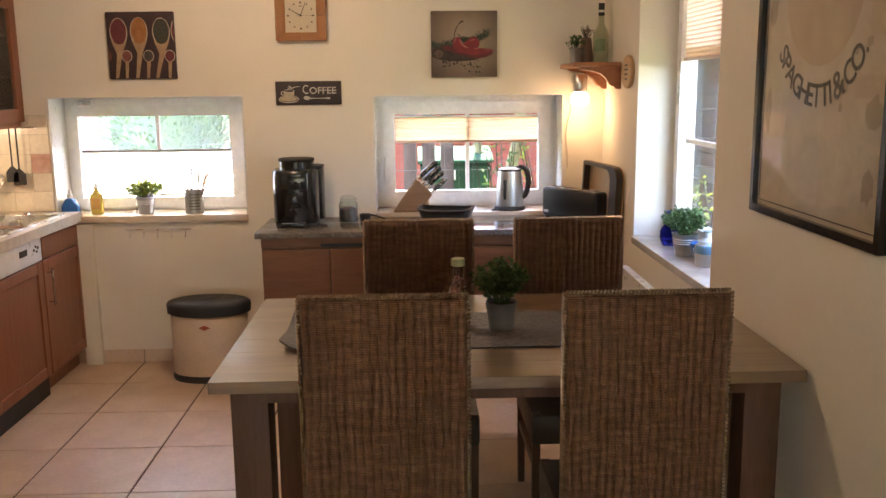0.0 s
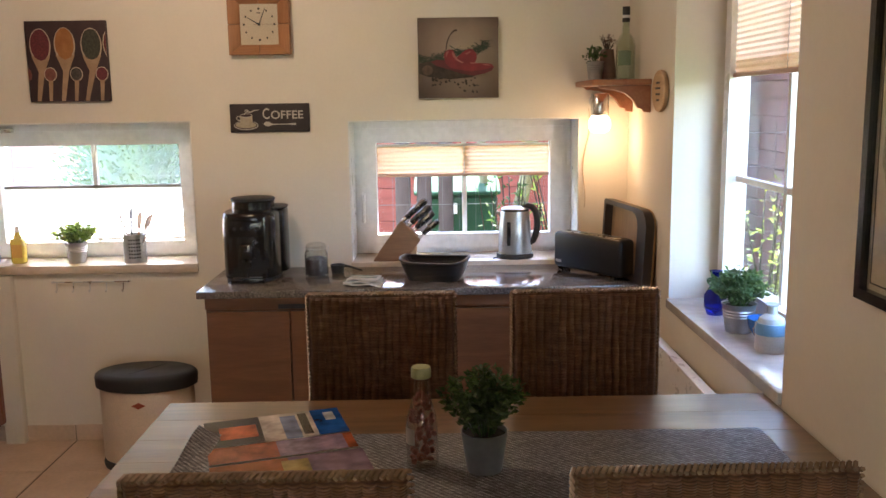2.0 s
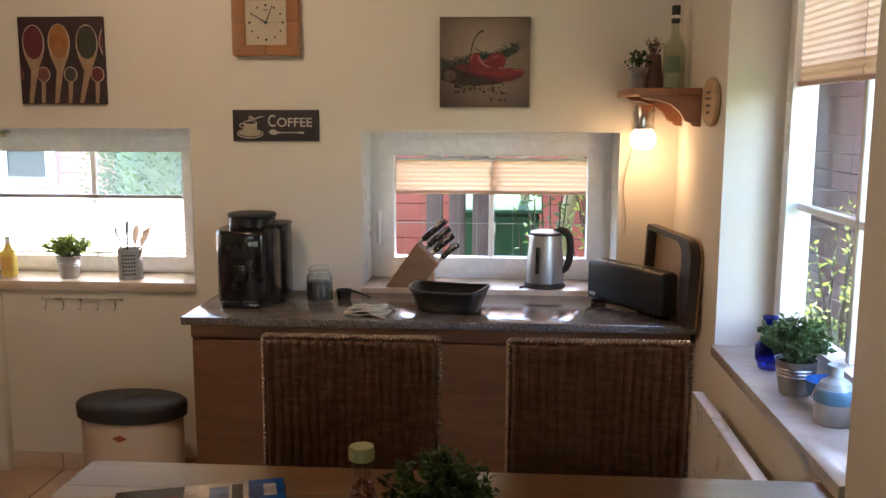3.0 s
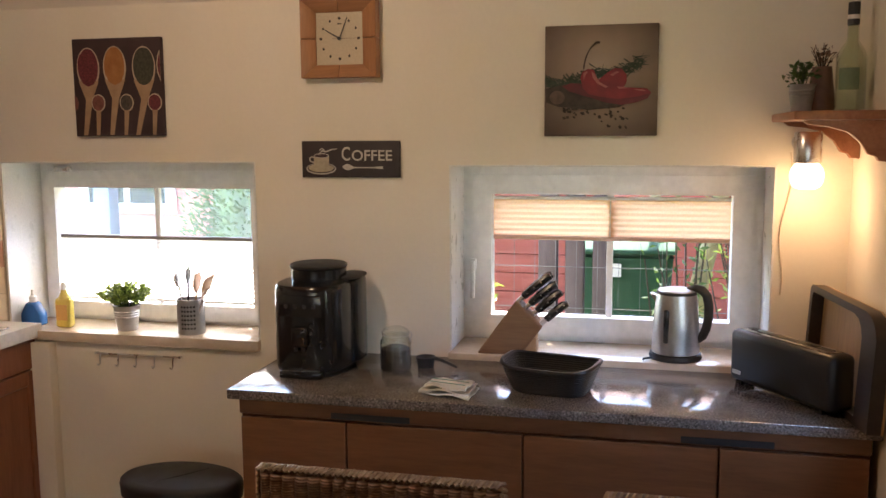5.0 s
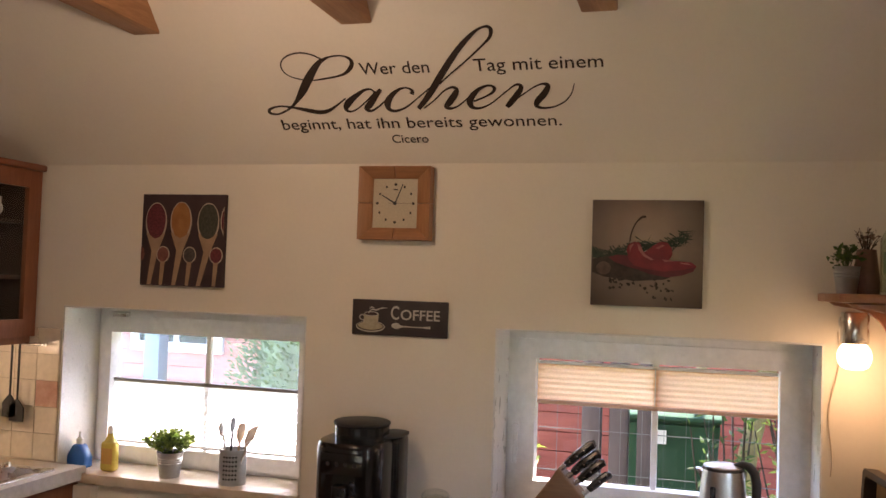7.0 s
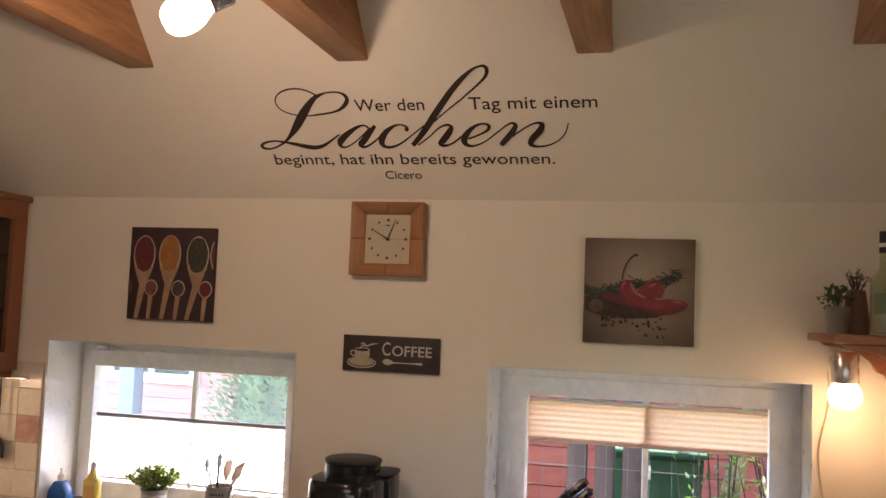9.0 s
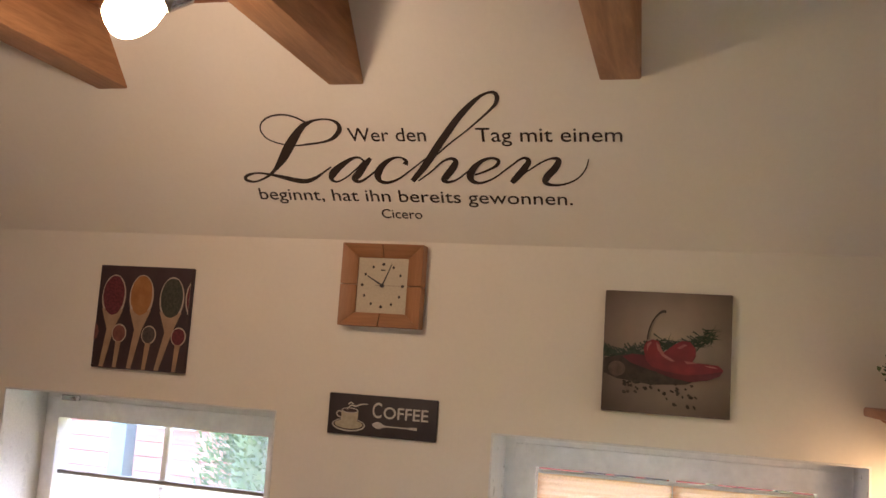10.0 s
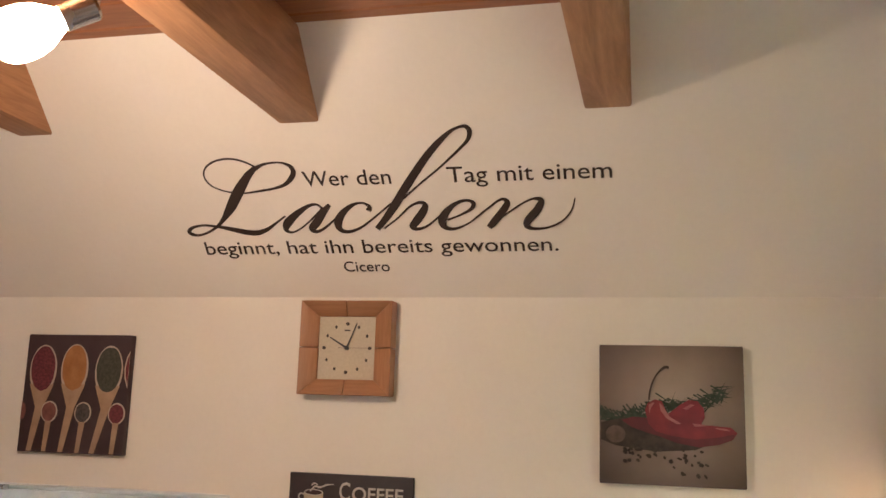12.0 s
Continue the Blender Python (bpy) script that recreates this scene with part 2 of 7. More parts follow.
# ---- mesh tools ----
def bx(bm, x0, x1, y0, y1, z0, z1, bev=0.0, seg=2):
    v = [bm.verts.new(p) for p in ((x0, y0, z0), (x1, y0, z0), (x1, y1, z0), (x0, y1, z0), (x0, y0, z1), (x1, y0, z1), (x1, y1, z1), (x0, y1, z1))]
    f = [bm.faces.new([v[i] for i in q]) for q in ((0, 3, 2, 1), (4, 5, 6, 7), (0, 1, 5, 4), (1, 2, 6, 5), (2, 3, 7, 6), (3, 0, 4, 7))]
    if bev:
        es = list({e for a in f for e in a.edges})
        bmesh.ops.bevel(bm, geom=es, offset=bev, segments=seg, profile=0.5, affect="EDGES")
    return bm


def box(x0, x1, y0, y1, z0, z1, bev=0.0, seg=2):
    return bx(bmesh.new(), x0, x1, y0, y1, z0, z1, bev, seg)


def lathe(profile, seg=32, bm=None, at=(0, 0, 0), m=None):
    """Turn a profile of (radius, height) round the z axis."""
    bm = bm or bmesh.new()
    rings = []
    for r, z in profile:
        if r < 1e-6:
            rings.append([bm.verts.new((at[0], at[1], at[2] + z))])
        else:
            rings.append([bm.verts.new((at[0] + r * math.cos(2 * math.pi * i / seg), at[1] + r * math.sin(2 * math.pi * i / seg), at[2] + z)) for i in range(seg)])
    for a, b in zip(rings, rings[1:]):
        for i in range(seg):
            j = (i + 1) % seg
            q = [a[i % len(a)], a[j % len(a)], b[j % len(b)], b[i % len(b)]]
            q = list(dict.fromkeys(q))
            if len(q) > 2:
                bm.faces.new(q)
    if m is not None:
        bmesh.ops.transform(bm, matrix=m, verts=[v for r in rings for v in r])
    return bm


def tube(points, r, seg=8, bm=None, closed=False):
    """A round rod along points; r may be a list of radii."""
    bm = bm or bmesh.new()
    pts = [Vector(p) for p in points]
    rad = r if isinstance(r, (list, tuple)) else [r] * len(pts)
    rings, up = [], None
    for i, p in enumerate(pts):
        d = (pts[min(i + 1, len(pts) - 1)] - pts[max(i - 1, 0)]).normalized()
        if up is None:
            up = d.orthogonal().normalized()
        up = (up - d * up.dot(d)).normalized()
        side = d.cross(up)
        rings.append([bm.verts.new(p + (up * math.cos(2 * math.pi * k / seg) + side * math.sin(2 * math.pi * k / seg)) * rad[i]) for k in range(seg)])
    for a, b in zip(rings, rings[1:]):
        for k in range(seg):
            bm.faces.new((a[k], a[(k + 1) % seg], b[(k + 1) % seg], b[k]))
    bm.faces.new(rings[0][::-1])
    bm.faces.new(rings[-1])
    return bm


def arc(c, r, a0, a1, n, plane="xz"):
    out = []
    for i in range(n + 1):
        a = radians(a0 + (a1 - a0) * i / n)
        u, w = r * math.cos(a), r * math.sin(a)
        out.append((c[0] + u, c[1], c[2] + w) if plane == "xz" else (c[0] + u, c[1] + w, c[2]) if plane == "xy" else (c[0], c[1] + u, c[2] + w))
    return out


def slab(outline, depth, plane="xz", bev=0.0):
    """A flat outline with thickness: in xz it is extruded along +y, in yz along +x, in xy along +z."""
    bm = bmesh.new()
    put = {"xz": lambda a, b, d: (a, d, b), "yz": lambda a, b, d: (d, a, b), "xy": lambda a, b, d: (a, b, d)}[plane]
    lo = [bm.verts.new(put(a, b, 0)) for a, b in outline]
    hi = [bm.verts.new(put(a, b, depth)) for a, b in outline]
    n = len(lo)
    bm.faces.new(lo)
    bm.faces.new(hi[::-1])
    for i in range(n):
        bm.faces.new((lo[i], hi[i], hi[(i + 1) % n], lo[(i + 1) % n]))
    bmesh.ops.recalc_face_normals(bm, faces=bm.faces)
    if bev:
        bmesh.ops.bevel(bm, geom=list(bm.edges), offset=bev, segments=1, affect="EDGES")
    return bm


def mesh_of(name, bm, material, smooth=True):
    me = bpy.data.meshes.new(name)
    bmesh.ops.recalc_face_normals(bm, faces=bm.faces)
    bm.to_mesh(me)
    bm.free()
    me.materials.append(material)
    if smooth:
        for p in me.polygons:
            p.use_smooth = True
        me.set_sharp_from_angle(angle=radians(38))
    return me


def part(name, bm, material, parent=None, label="", at=None):
    ob = new(name, mesh_of(name, bm, material))
    if parent is not None:
        ob.parent = parent
    if at is not None:
        ob.matrix_basis = at if isinstance(at, Matrix) else Matrix.Translation(at)
    if label:
        ob["label"] = label
    return ob


def piece(name, me, parent, at):
    """One more object on a shared mesh."""
    ob = new(name, me)
    ob.parent = parent
    ob.matrix_basis = at if isinstance(at, Matrix) else Matrix.Translation(at)
    return ob


def thing(name, at, label, category, group="", kind=""):
    ob = new(name)
    ob.empty_display_size = 0.05
    ob.matrix_basis = at if isinstance(at, Matrix) else Matrix.Translation(at)
    return tagged(ob, label, category, group, kind)


def setting(name, bm, material, label, category):
    return tagged(part(name, bm, material), label, category, kind="structure")


# ---- the room ----
WALL_Y, LEFT_X, RIGHT_X, REAR_Y, KNEE, CEIL = 4.812, -2.50, 1.02, -2.2, 2.022, 2.605
LEAN_Y = 0.896
THICK = 0.36
W1 = (-1.955, -0.922, 0.815, 1.47)
W2 = (-0.226, 0.805, 0.81, 1.46)
W3 = (2.975, 4.06, 0.80, 2.15)


def slope_y(z):
    return WALL_Y - (z - KNEE) * LEAN_Y


b = bmesh.new()
for x0, x1, z0, z1 in ((LEFT_X - 0.3, W1[0], -0.1, KNEE), (W1[0], W1[1], -0.1, W1[2] - 0.02), (W1[0], W1[1], W1[3], KNEE), (W1[1], W2[0], -0.1, KNEE),
                       (W2[0], W2[1], -0.1, W2[2] - 0.02), (W2[0], W2[1], W2[3], KNEE), (W2[1], RIGHT_X + 0.36, -0.1, KNEE)):
    bx(b, x0, x1, WALL_Y, WALL_Y + THICK, z0, z1)
bmesh.ops.remove_doubles(b, verts=b.verts, dist=0.0005)
setting("wall_north", b, M_WALL, "cream plastered knee wall with two low window openings", "wall")

b = slab([(WALL_Y, KNEE), (WALL_Y + THICK, KNEE), (WALL_Y + THICK, KNEE + 0.1), (slope_y(3.0) + 0.25, 3.0), (slope_y(3.0), 3.0)], RIGHT_X - LEFT_X + 0.66, "yz")
bmesh.ops.translate(b, verts=b.verts, vec=(LEFT_X - 0.3, 0, 0))
setting("wall_slope", b, M_SLOPE, "cream plastered sloping wall under the roof", "wall")

b = bmesh.new()
for y0, y1, z0, z1 in ((REAR_Y, W3[0], -0.1, 3.0), (W3[0], W3[1], -0.1, W3[2] - 0.03), (W3[0], W3[1], W3[3], 3.0), (W3[1], WALL_Y, -0.1, 3.0)):
    bx(b, RIGHT_X, RIGHT_X + 0.265, y0, y1, z0, z1)
setting("wall_east", b, M_WALL, "cream plastered wall with a deep window recess", "wall")
setting("wall_west", box(LEFT_X - 0.3, LEFT_X, REAR_Y, WALL_Y, -0.1, 3.0), M_WALL, "cream plastered kitchen wall", "wall")
b = bmesh.new()
# unseen opening, added to let fill light in from behind the camera
W4 = (-1.3, 0.9, 0.6, 1.95)
for x0, x1, z0, z1 in ((LEFT_X - 0.3, W4[0], -0.1, 3.0), (W4[1], RIGHT_X + 0.265, -0.1, 3.0), (W4[0], W4[1], W4[3], 3.0), (W4[0], W4[1], -0.1, W4[2])):
    bx(b, x0, x1, REAR_Y - 0.2, REAR_Y, z0, z1)
setting("wall_south", b, M_WALL, "plain cream plastered rear wall with an opening added for fill light", "wall")

# ceiling of boards lying on the beams
b = bmesh.new()
y = REAR_Y
while y < slope_y(CEIL) + 0.02:
    bx(b, LEFT_X, RIGHT_X, y + 0.002, y + 0.122, CEIL, CEIL + 0.02, 0.004, 1)
    bx(b, LEFT_X, RIGHT_X, y - 0.004, y + 0.004, CEIL + 0.008, CEIL + 0.02)
    y += 0.124
setting("ceiling", b, M_BOARD, "reddish pine board ceiling above the beams", "ceiling")
setting("roof", box(LEFT_X - 0.6, RIGHT_X + 0.7, REAR_Y - 0.4, WALL_Y + THICK + 0.25, 3.0, 3.1), M_BOARD, "closed wooden roof deck", "roof")
for i, x1 in enumerate((-2.103, -1.340, -0.577, 0.186, 0.949)):
    b = box(x1 - 0.108, x1, REAR_Y, 5.0, 2.418, CEIL - 0.001, 0.006, 2)
    tagged(part("ceiling_beam", b, M_BEAM), "square planed pine ceiling beam with knots", "beam", "ceiling beams", "structure")

setting("floor", box(LEFT_X - 0.3, RIGHT_X + 0.265, REAR_Y - 0.2, WALL_Y + 0.3, -0.1, -0.004), M_FLOOR, "beige terracotta tiled kitchen floor with dark joints", "floor")


# ---- windows ----
def ring(bm, a, c, y0, y1, bev=0.004):
    """A rectangular frame in xz: outer a and inner c as (x0, x1, z0, z1)."""
    loops = []
    for r in (a, c):
        for y in (y0, y1):
            loops.append([bm.verts.new((r[i], y, r[j])) for i, j in ((0, 2), (1, 2), (1, 3), (0, 3))])
    of, ob, nf, nb = loops
    made = []
    for i in range(4):
        k = (i + 1) % 4
        for q in ((of[i], of[k], nf[k], nf[i]), (ob[k], ob[i], nb[i], nb[k]), (of[k], of[i], ob[i], ob[k]), (nf[i], nf[k], nb[k], nb[i])):
            made.append(bm.faces.new(q))
    if bev:
        es = {e for f in made for e in f.edges if len(e.link_faces) == 2 and e.calc_face_angle(0) > 0.5}
        bmesh.ops.bevel(bm, geom=list(es), offset=bev, segments=2, affect="EDGES")
    return bm


def sheet(x0, x1, y, z0, z1):
    bm = bmesh.new()
    bm.faces.new([bm.verts.new(p) for p in ((x0, y, z0), (x1, y, z0), (x1, y, z1), (x0, y, z1))])
    return bm


def pleats(x0, x1, z0, z1, pitch=0.019, depth=0.0035):
    bm = bmesh.new()
    n = max(2, round((z1 - z0) / pitch)) * 2
    rows = []
    for i in range(n + 1):
        z = z0 + (z1 - z0) * i / n
        rows.append((bm.verts.new((x0, depth * (i % 2), z)), bm.verts.new((x1, depth * (i % 2), z))))
    for a, c in zip(rows, rows[1:]):
        bm.faces.new((a[0], a[1], c[1], c[0]))
    return bm


M_BLIND = cloth_glow("apricot_pleated_fabric", (0.80, 0.58, 0.42), (0.95, 0.60, 0.35), 0.72)
M_BLIND_WHITE = cloth_glow("white_pleated_fabric", (0.85, 0.84, 0.82), (0.97, 0.95, 0.92), 0.85)
M_FILL_CREAM = cloth_glow("cream_fill_light_fabric", (0.80, 0.68, 0.56), (0.96, 0.74, 0.53), 0.74)
M_RAIL = plain("salmon_blind_rail", (0.62, 0.40, 0.30), 0.4)
M_GREY_RAIL = plain("grey_blind_rail", (0.30, 0.27, 0.25), 0.4)


def make_window(name, m, width, z0, z1, glass, label, bars=(), cross=(), glazing=M_GLASS):
    """A plastic window in its own xz plane; glass = (x0, x1, z0, z1). Bars are upright, cross bars level."""
    w = thing(name, m, label, "window", kind="structure")
    o = (0, width, z0, z1)
    mid = tuple(a * 0.45 + g * 0.55 for a, g in zip(o, glass))
    part("window_frame", ring(bmesh.new(), o, mid, 0.0, 0.07), M_WHITE, w)
    part("sash", ring(bmesh.new(), tuple(a * 0.62 + g * 0.38 for a, g in zip(o, glass)), glass, -0.018, 0.052, 0.006), M_WHITE, w)
    edges = [glass[0]] + list(bars) + [glass[1]]
    for i, x in enumerate(bars):
        part("glazing_bar", box(x - 0.011, x + 0.011, 0.012, 0.034, glass[2], glass[3], 0.003, 1), M_WHITE, w)
    for z in cross:
        for x0, x1 in zip(edges, edges[1:]):
            part("glazing_bar", box(x0 + 0.012, x1 - 0.012, 0.012, 0.034, z - 0.011, z + 0.011, 0.003, 1), M_WHITE, w)
    for x0, x1 in zip(edges, edges[1:]):
        p = part("pane", sheet(x0 - 0.004, x1 + 0.004, 0.036, glass[2] - 0.004, glass[3] + 0.004), glazing, w)
        p.visible_shadow = False
    return w


FRAME_Y = 5.03
win = make_window("window_1", (W1[0], FRAME_Y, 0), W1[1] - W1[0], W1[2], W1[3], (0.075, 0.917, 0.905, 1.362), "white plastic tilt window with a bright lower blind", bars=(0.507,), glazing=M_VEILED)
part("hinge", box(0.085, 0.16, -0.03, -0.018, 1.425, 1.445, 0.003), M_STEEL, win, "steel corner hinge")
win = make_window("window_2", (W2[0], FRAME_Y, 0), W2[1] - W2[0], W2[2], W2[3], (0.108, 0.926, 0.918, 1.352), "white plastic tilt window with an apricot blind", bars=(0.522,))
b = box(0.035, 0.055, -0.035, -0.018, 1.08, 1.12, 0.004)
bx(b, 0.037, 0.053, -0.055, -0.035, 0.98, 1.115, 0.006)
part("window_handle", b, M_PAINT, win, "white lever handle")


def make_blind(name, m, x0, x1, z0, z1, material, rail, label, rail_top=False, split=None):
    t = thing(name, m, label, "blind")
    spans = [(x0, x1)] if split is None else [(x0, split - 0.002), (split + 0.002, x1)]
    for a, c in spans:
        part("fabric", pleats(a, c, z0, z1), material, t)
    zr = z1 if rail_top else z0
    part("rail", box(x0, x1, -0.006, 0.012, zr - 0.010, zr + 0.004, 0.002, 1), rail, t)
    zo = z0 if rail_top else z1
    part("rail", box(x0, x1, -0.004, 0.012, zo - 0.003, zo + 0.008, 0.002, 1), M_PAINT, t)
    return t


make_blind("pleated_blind", (W1[0], FRAME_Y + 0.005, 0), 0.08, 0.912, 0.915, 1.17, M_BLIND_WHITE, M_GREY_RAIL, "white pleated blind covering the lower window half", True)
make_blind("pleated_blind", (W2[0], FRAME_Y + 0.005, 0), 0.112, 0.922, 1.20, 1.335, M_BLIND, M_RAIL, "apricot pleated blind drawn partly down", False, 0.522)

# added translucent cover that warms the fill light from the rear opening
make_blind("pleated_blind", Matrix.Translation((W4[1], REAR_Y - 0.1, 0)) @ pose(0, 0, 0, 0, 0, 180), 0.0, W4[1] - W4[0], W4[2], W4[3] - 0.01, M_FILL_CREAM, M_RAIL, "cream translucent blind added over the unseen rear opening to warm its light")

for tag, W in (("1", W1), ("2", W2)):
    b = bmesh.new()
    bx(b, W[0] + 0.0005, W[0] + 0.006, WALL_Y - 0.002, FRAME_Y - 0.001, W[2] + 0.019, W[3] - 0.0065)
    bx(b, W[1] - 0.006, W[1] - 0.0005, WALL_Y - 0.002, FRAME_Y - 0.001, W[2] + 0.019, W[3] - 0.0065)
    bx(b, W[0] + 0.0005, W[1] - 0.0005, WALL_Y - 0.002, FRAME_Y - 0.001, W[3] - 0.006, W[3] - 0.0005)
    setting("window_reveal_" + tag, b, M_PAINT, "white painted reveal lining round the window", "trim")

# the side window: its plane is x = 1.205, running back from the far reveal
side = Matrix.Translation((1.205, W3[1], 0)) @ pose(0, 0, 0, 0, 0, -90)
make_window("window_3", side, W3[1] - W3[0], W3[2], W3[3], (0.09, 0.995, 0.90, 2.06), "white plastic side window with glazing bars", bars=(0.545,), cross=(1.255, 1.66))
make_blind("pleated_blind", side @ Matrix.Translation((0, 0.0, 0)), 0.085, 1.0, 1.615, 2.05, M_BLIND, M_RAIL, "apricot pleated blind over the side window", False, 0.545)

b = box(W1[0] + 0.0, W1[1] - 0.0, WALL_Y - 0.025, FRAME_Y + 0.02, W1[2] - 0.02, W1[2] + 0.018, 0.004)
setting("window_sill_1", b, M_STONE_SILL, "beige marble window sill", "window sill")
b = box(W2[0], W2[1], WALL_Y - 0.03, FRAME_Y + 0.02, W2[2] - 0.02, W2[2] + 0.018, 0.004)
setting("window_sill_2", b, M_STONE_SILL, "beige marble window sill above the sideboard", "window sill")
b = box(RIGHT_X - 0.012, 1.225, W3[0] + 0.001, W3[1] - 0.001, W3[2] - 0.03, W3[2] + 0.004, 0.004)
setting("window_sill_3", b, M_STONE_GREY, "pale veined marble sill in the deep recess", "window sill")


# ---- dining table and chairs ----
def make_table():
    t = thing("dining_table", (0, 0, 0), "dark acacia dining table with a lighter varnished top against the wall", "table")
    x0, x1, y0, y1, z = -0.542, 1.012, 2.168, 3.074, 0.77
    n = 7
    for i in range(n):
        a, c = y0 + (y1 - y0) * i / n, y0 + (y1 - y0) * (i + 1) / n
        part("plank", box(x0, x1, a, c - 0.0003, z - 0.032, z, 0.0008, 1), M_TABLE, t)
    for a, c in ((y0 + 0.012, y0 + 0.037), (y1 - 0.085, y1 - 0.06)):
        part("apron", box(x0 + 0.13, x1 - 0.13, a, c, z - 0.062, z - 0.033), M_TABLE_LEG, t)
    for a, c in ((x0 + 0.06, x0 + 0.085), (x1 - 0.085, x1 - 0.06)):
        part("apron", box(a, c, y0 + 0.14, y1 - 0.14, z - 0.062, z - 0.033), M_TABLE_LEG, t)
    for lx in (x0 + 0.045, x1 - 0.145):
        for ly in (y0 + 0.045, y1 - 0.145):
            part("leg", box(lx, lx + 0.1, ly, ly + 0.1, 0, z - 0.033, 0.006), M_TABLE_LEG, t)
    return t


make_table()


def weave_sheet(name, u0, u1, v0, v1, thick, rib=0.0208, row=0.0066, over=0.0072):
    """A woven panel in xz, closed all round: level strands bulge over and under upright stakes."""
    nu, nv = int((u1 - u0) / (rib / 12)), int((v1 - v0) / row)
    us, vs = np.linspace(u0, u1, nu + 1), np.linspace(v0, v1, nv + 1)
    U, V = np.meshgrid(us, vs)
    r = np.floor((V - v0) / row + 1e-6)
    wob = 0.0016 * np.sin(V * 23.0 + 3 * np.sin(U * 17)) + 0.0007 * np.sin(V * 97 + U * 60)
    ph = np.cos(np.pi * (U + wob) / rib)
    strand = 0.0007 * np.sin(V * 690 + U * 35) + 0.0005 * np.sin(V * 211 + U * 90)
    edge = np.minimum(1, np.minimum(np.minimum(U - u0, u1 - U) / 0.012, np.minimum(V - v0, v1 - V) / 0.012))
    bulge = np.sqrt(np.clip(edge, 0, 1))
    d = (np.abs(ph) ** 0.6) * over + strand
    front = -(thick / 2 * bulge + d * np.clip(edge * 3, 0, 1))
    back = thick / 2 * bulge + d * np.clip(edge * 3, 0, 1)
    verts = np.concatenate([np.stack([U, front, V], -1).reshape(-1, 3), np.stack([U, back, V], -1).reshape(-1, 3)])
    w, h = nu + 1, nv + 1
    i = np.arange(h - 1)[:, None] * w + np.arange(w - 1)[None, :]
    q = np.stack([i, i + 1, i + w + 1, i + w], -1).reshape(-1, 4)
    q2 = (q + w * h)[:, ::-1]
    me = bpy.data.meshes.new(name)
    me.from_pydata(verts.tolist(), [], np.concatenate([q, q2]).tolist())
    me.materials.append(M_WICKER)
    for p in me.polygons:
        p.use_smooth = True
    return me


M_SEAT = surface("dark_brown_leather", (0.025, 0.014, 0.010), (0.05, 0.03, 0.02), 20.0, 120.0, 0.45, 0.2)


def make_chair(m):
    c = thing("dining_chair", m, "high-backed brown woven rattan dining chair with dark wooden legs", "chair", "chairs round the table")
    back = new("backrest", weave_sheet("backrest", -0.2, 0.2, 0.40, 1.02, 0.028))
    back.parent = c
    back.matrix_basis = pose(0, 0, 0, 0, 0, 0)
    b = bmesh.new()
    rng = random.Random(4)
    # braided border
    path = [(-0.2, 0.42 + 0.6 * i / 60) for i in range(60)] + [(-0.2 + 0.4 * i / 44, 1.02) for i in range(44)] + [(0.2, 1.02 - 0.6 * i / 60) for i in range(60)]
    for i in range(len(path) - 1):
        (a0, z0), (a1, z1) = path[i], path[i + 1]
        s = 0.0036 + 0.0008 * rng.random()
        up = 0.005 if i % 2 else -0.005
        cx, cz = (a0 + a1) / 2, (z0 + z1) / 2
        d = Vector((a1 - a0, 0, z1 - z0)).normalized()
        p0 = Vector((cx, -0.012, cz)) - d * 0.006
        p1 = Vector((cx, 0.012, cz)) + d * 0.006
        mid = (p0 + p1) / 2 + Vector((d.z, 0, -d.x)) * -0.005
        tube([p0, mid, p1], s, 5, b)
    part("border", b, M_BORDER, c, "braided rattan edging")
    seat = new("seat", weave_sheet("seat", -0.21, 0.21, 0.0, 0.42, 0.05))
    seat.parent = c
    seat.matrix_basis = Matrix.Translation((0, 0.01, 0.445)) @ pose(0, 0, 0, -90, 0, 0) @ Matrix.Diagonal((1, 1, -1, 1))
    part("seat_frame", box(-0.195, 0.195, 0.02, 0.425, 0.31, 0.417, 0.012), M_SEAT, c, "dark brown seat frame")
    for sx in (-1, 1):
        b = tube([(sx * 0.178, 0.03, 0), (sx * 0.178, 0.012, 0.44)], [0.017, 0.02], 4)
        part("leg", b, M_LEG, c)
        b = tube([(sx * 0.178, 0.405, 0), (sx * 0.178, 0.40, 0.42)], [0.017, 0.02], 4)
        part("leg", b, M_LEG, c)
        part("stretcher", box(sx * 0.178 - 0.01, sx * 0.178 + 0.01, 0.04, 0.39, 0.22, 0.25), M_LEG, c)
    return c


chair = make_chair(pose(-0.083, 2.03, 0, 0, 0, 0))
copy_thing(chair, pose(0.550, 2.03, 0, 0, 0, 0.6))
copy_thing(chair, pose(0.006, 3.22, 0, 0, 0, 180))
copy_thing(chair, pose(0.565, 3.22, 0, 0, 0, 180.8))


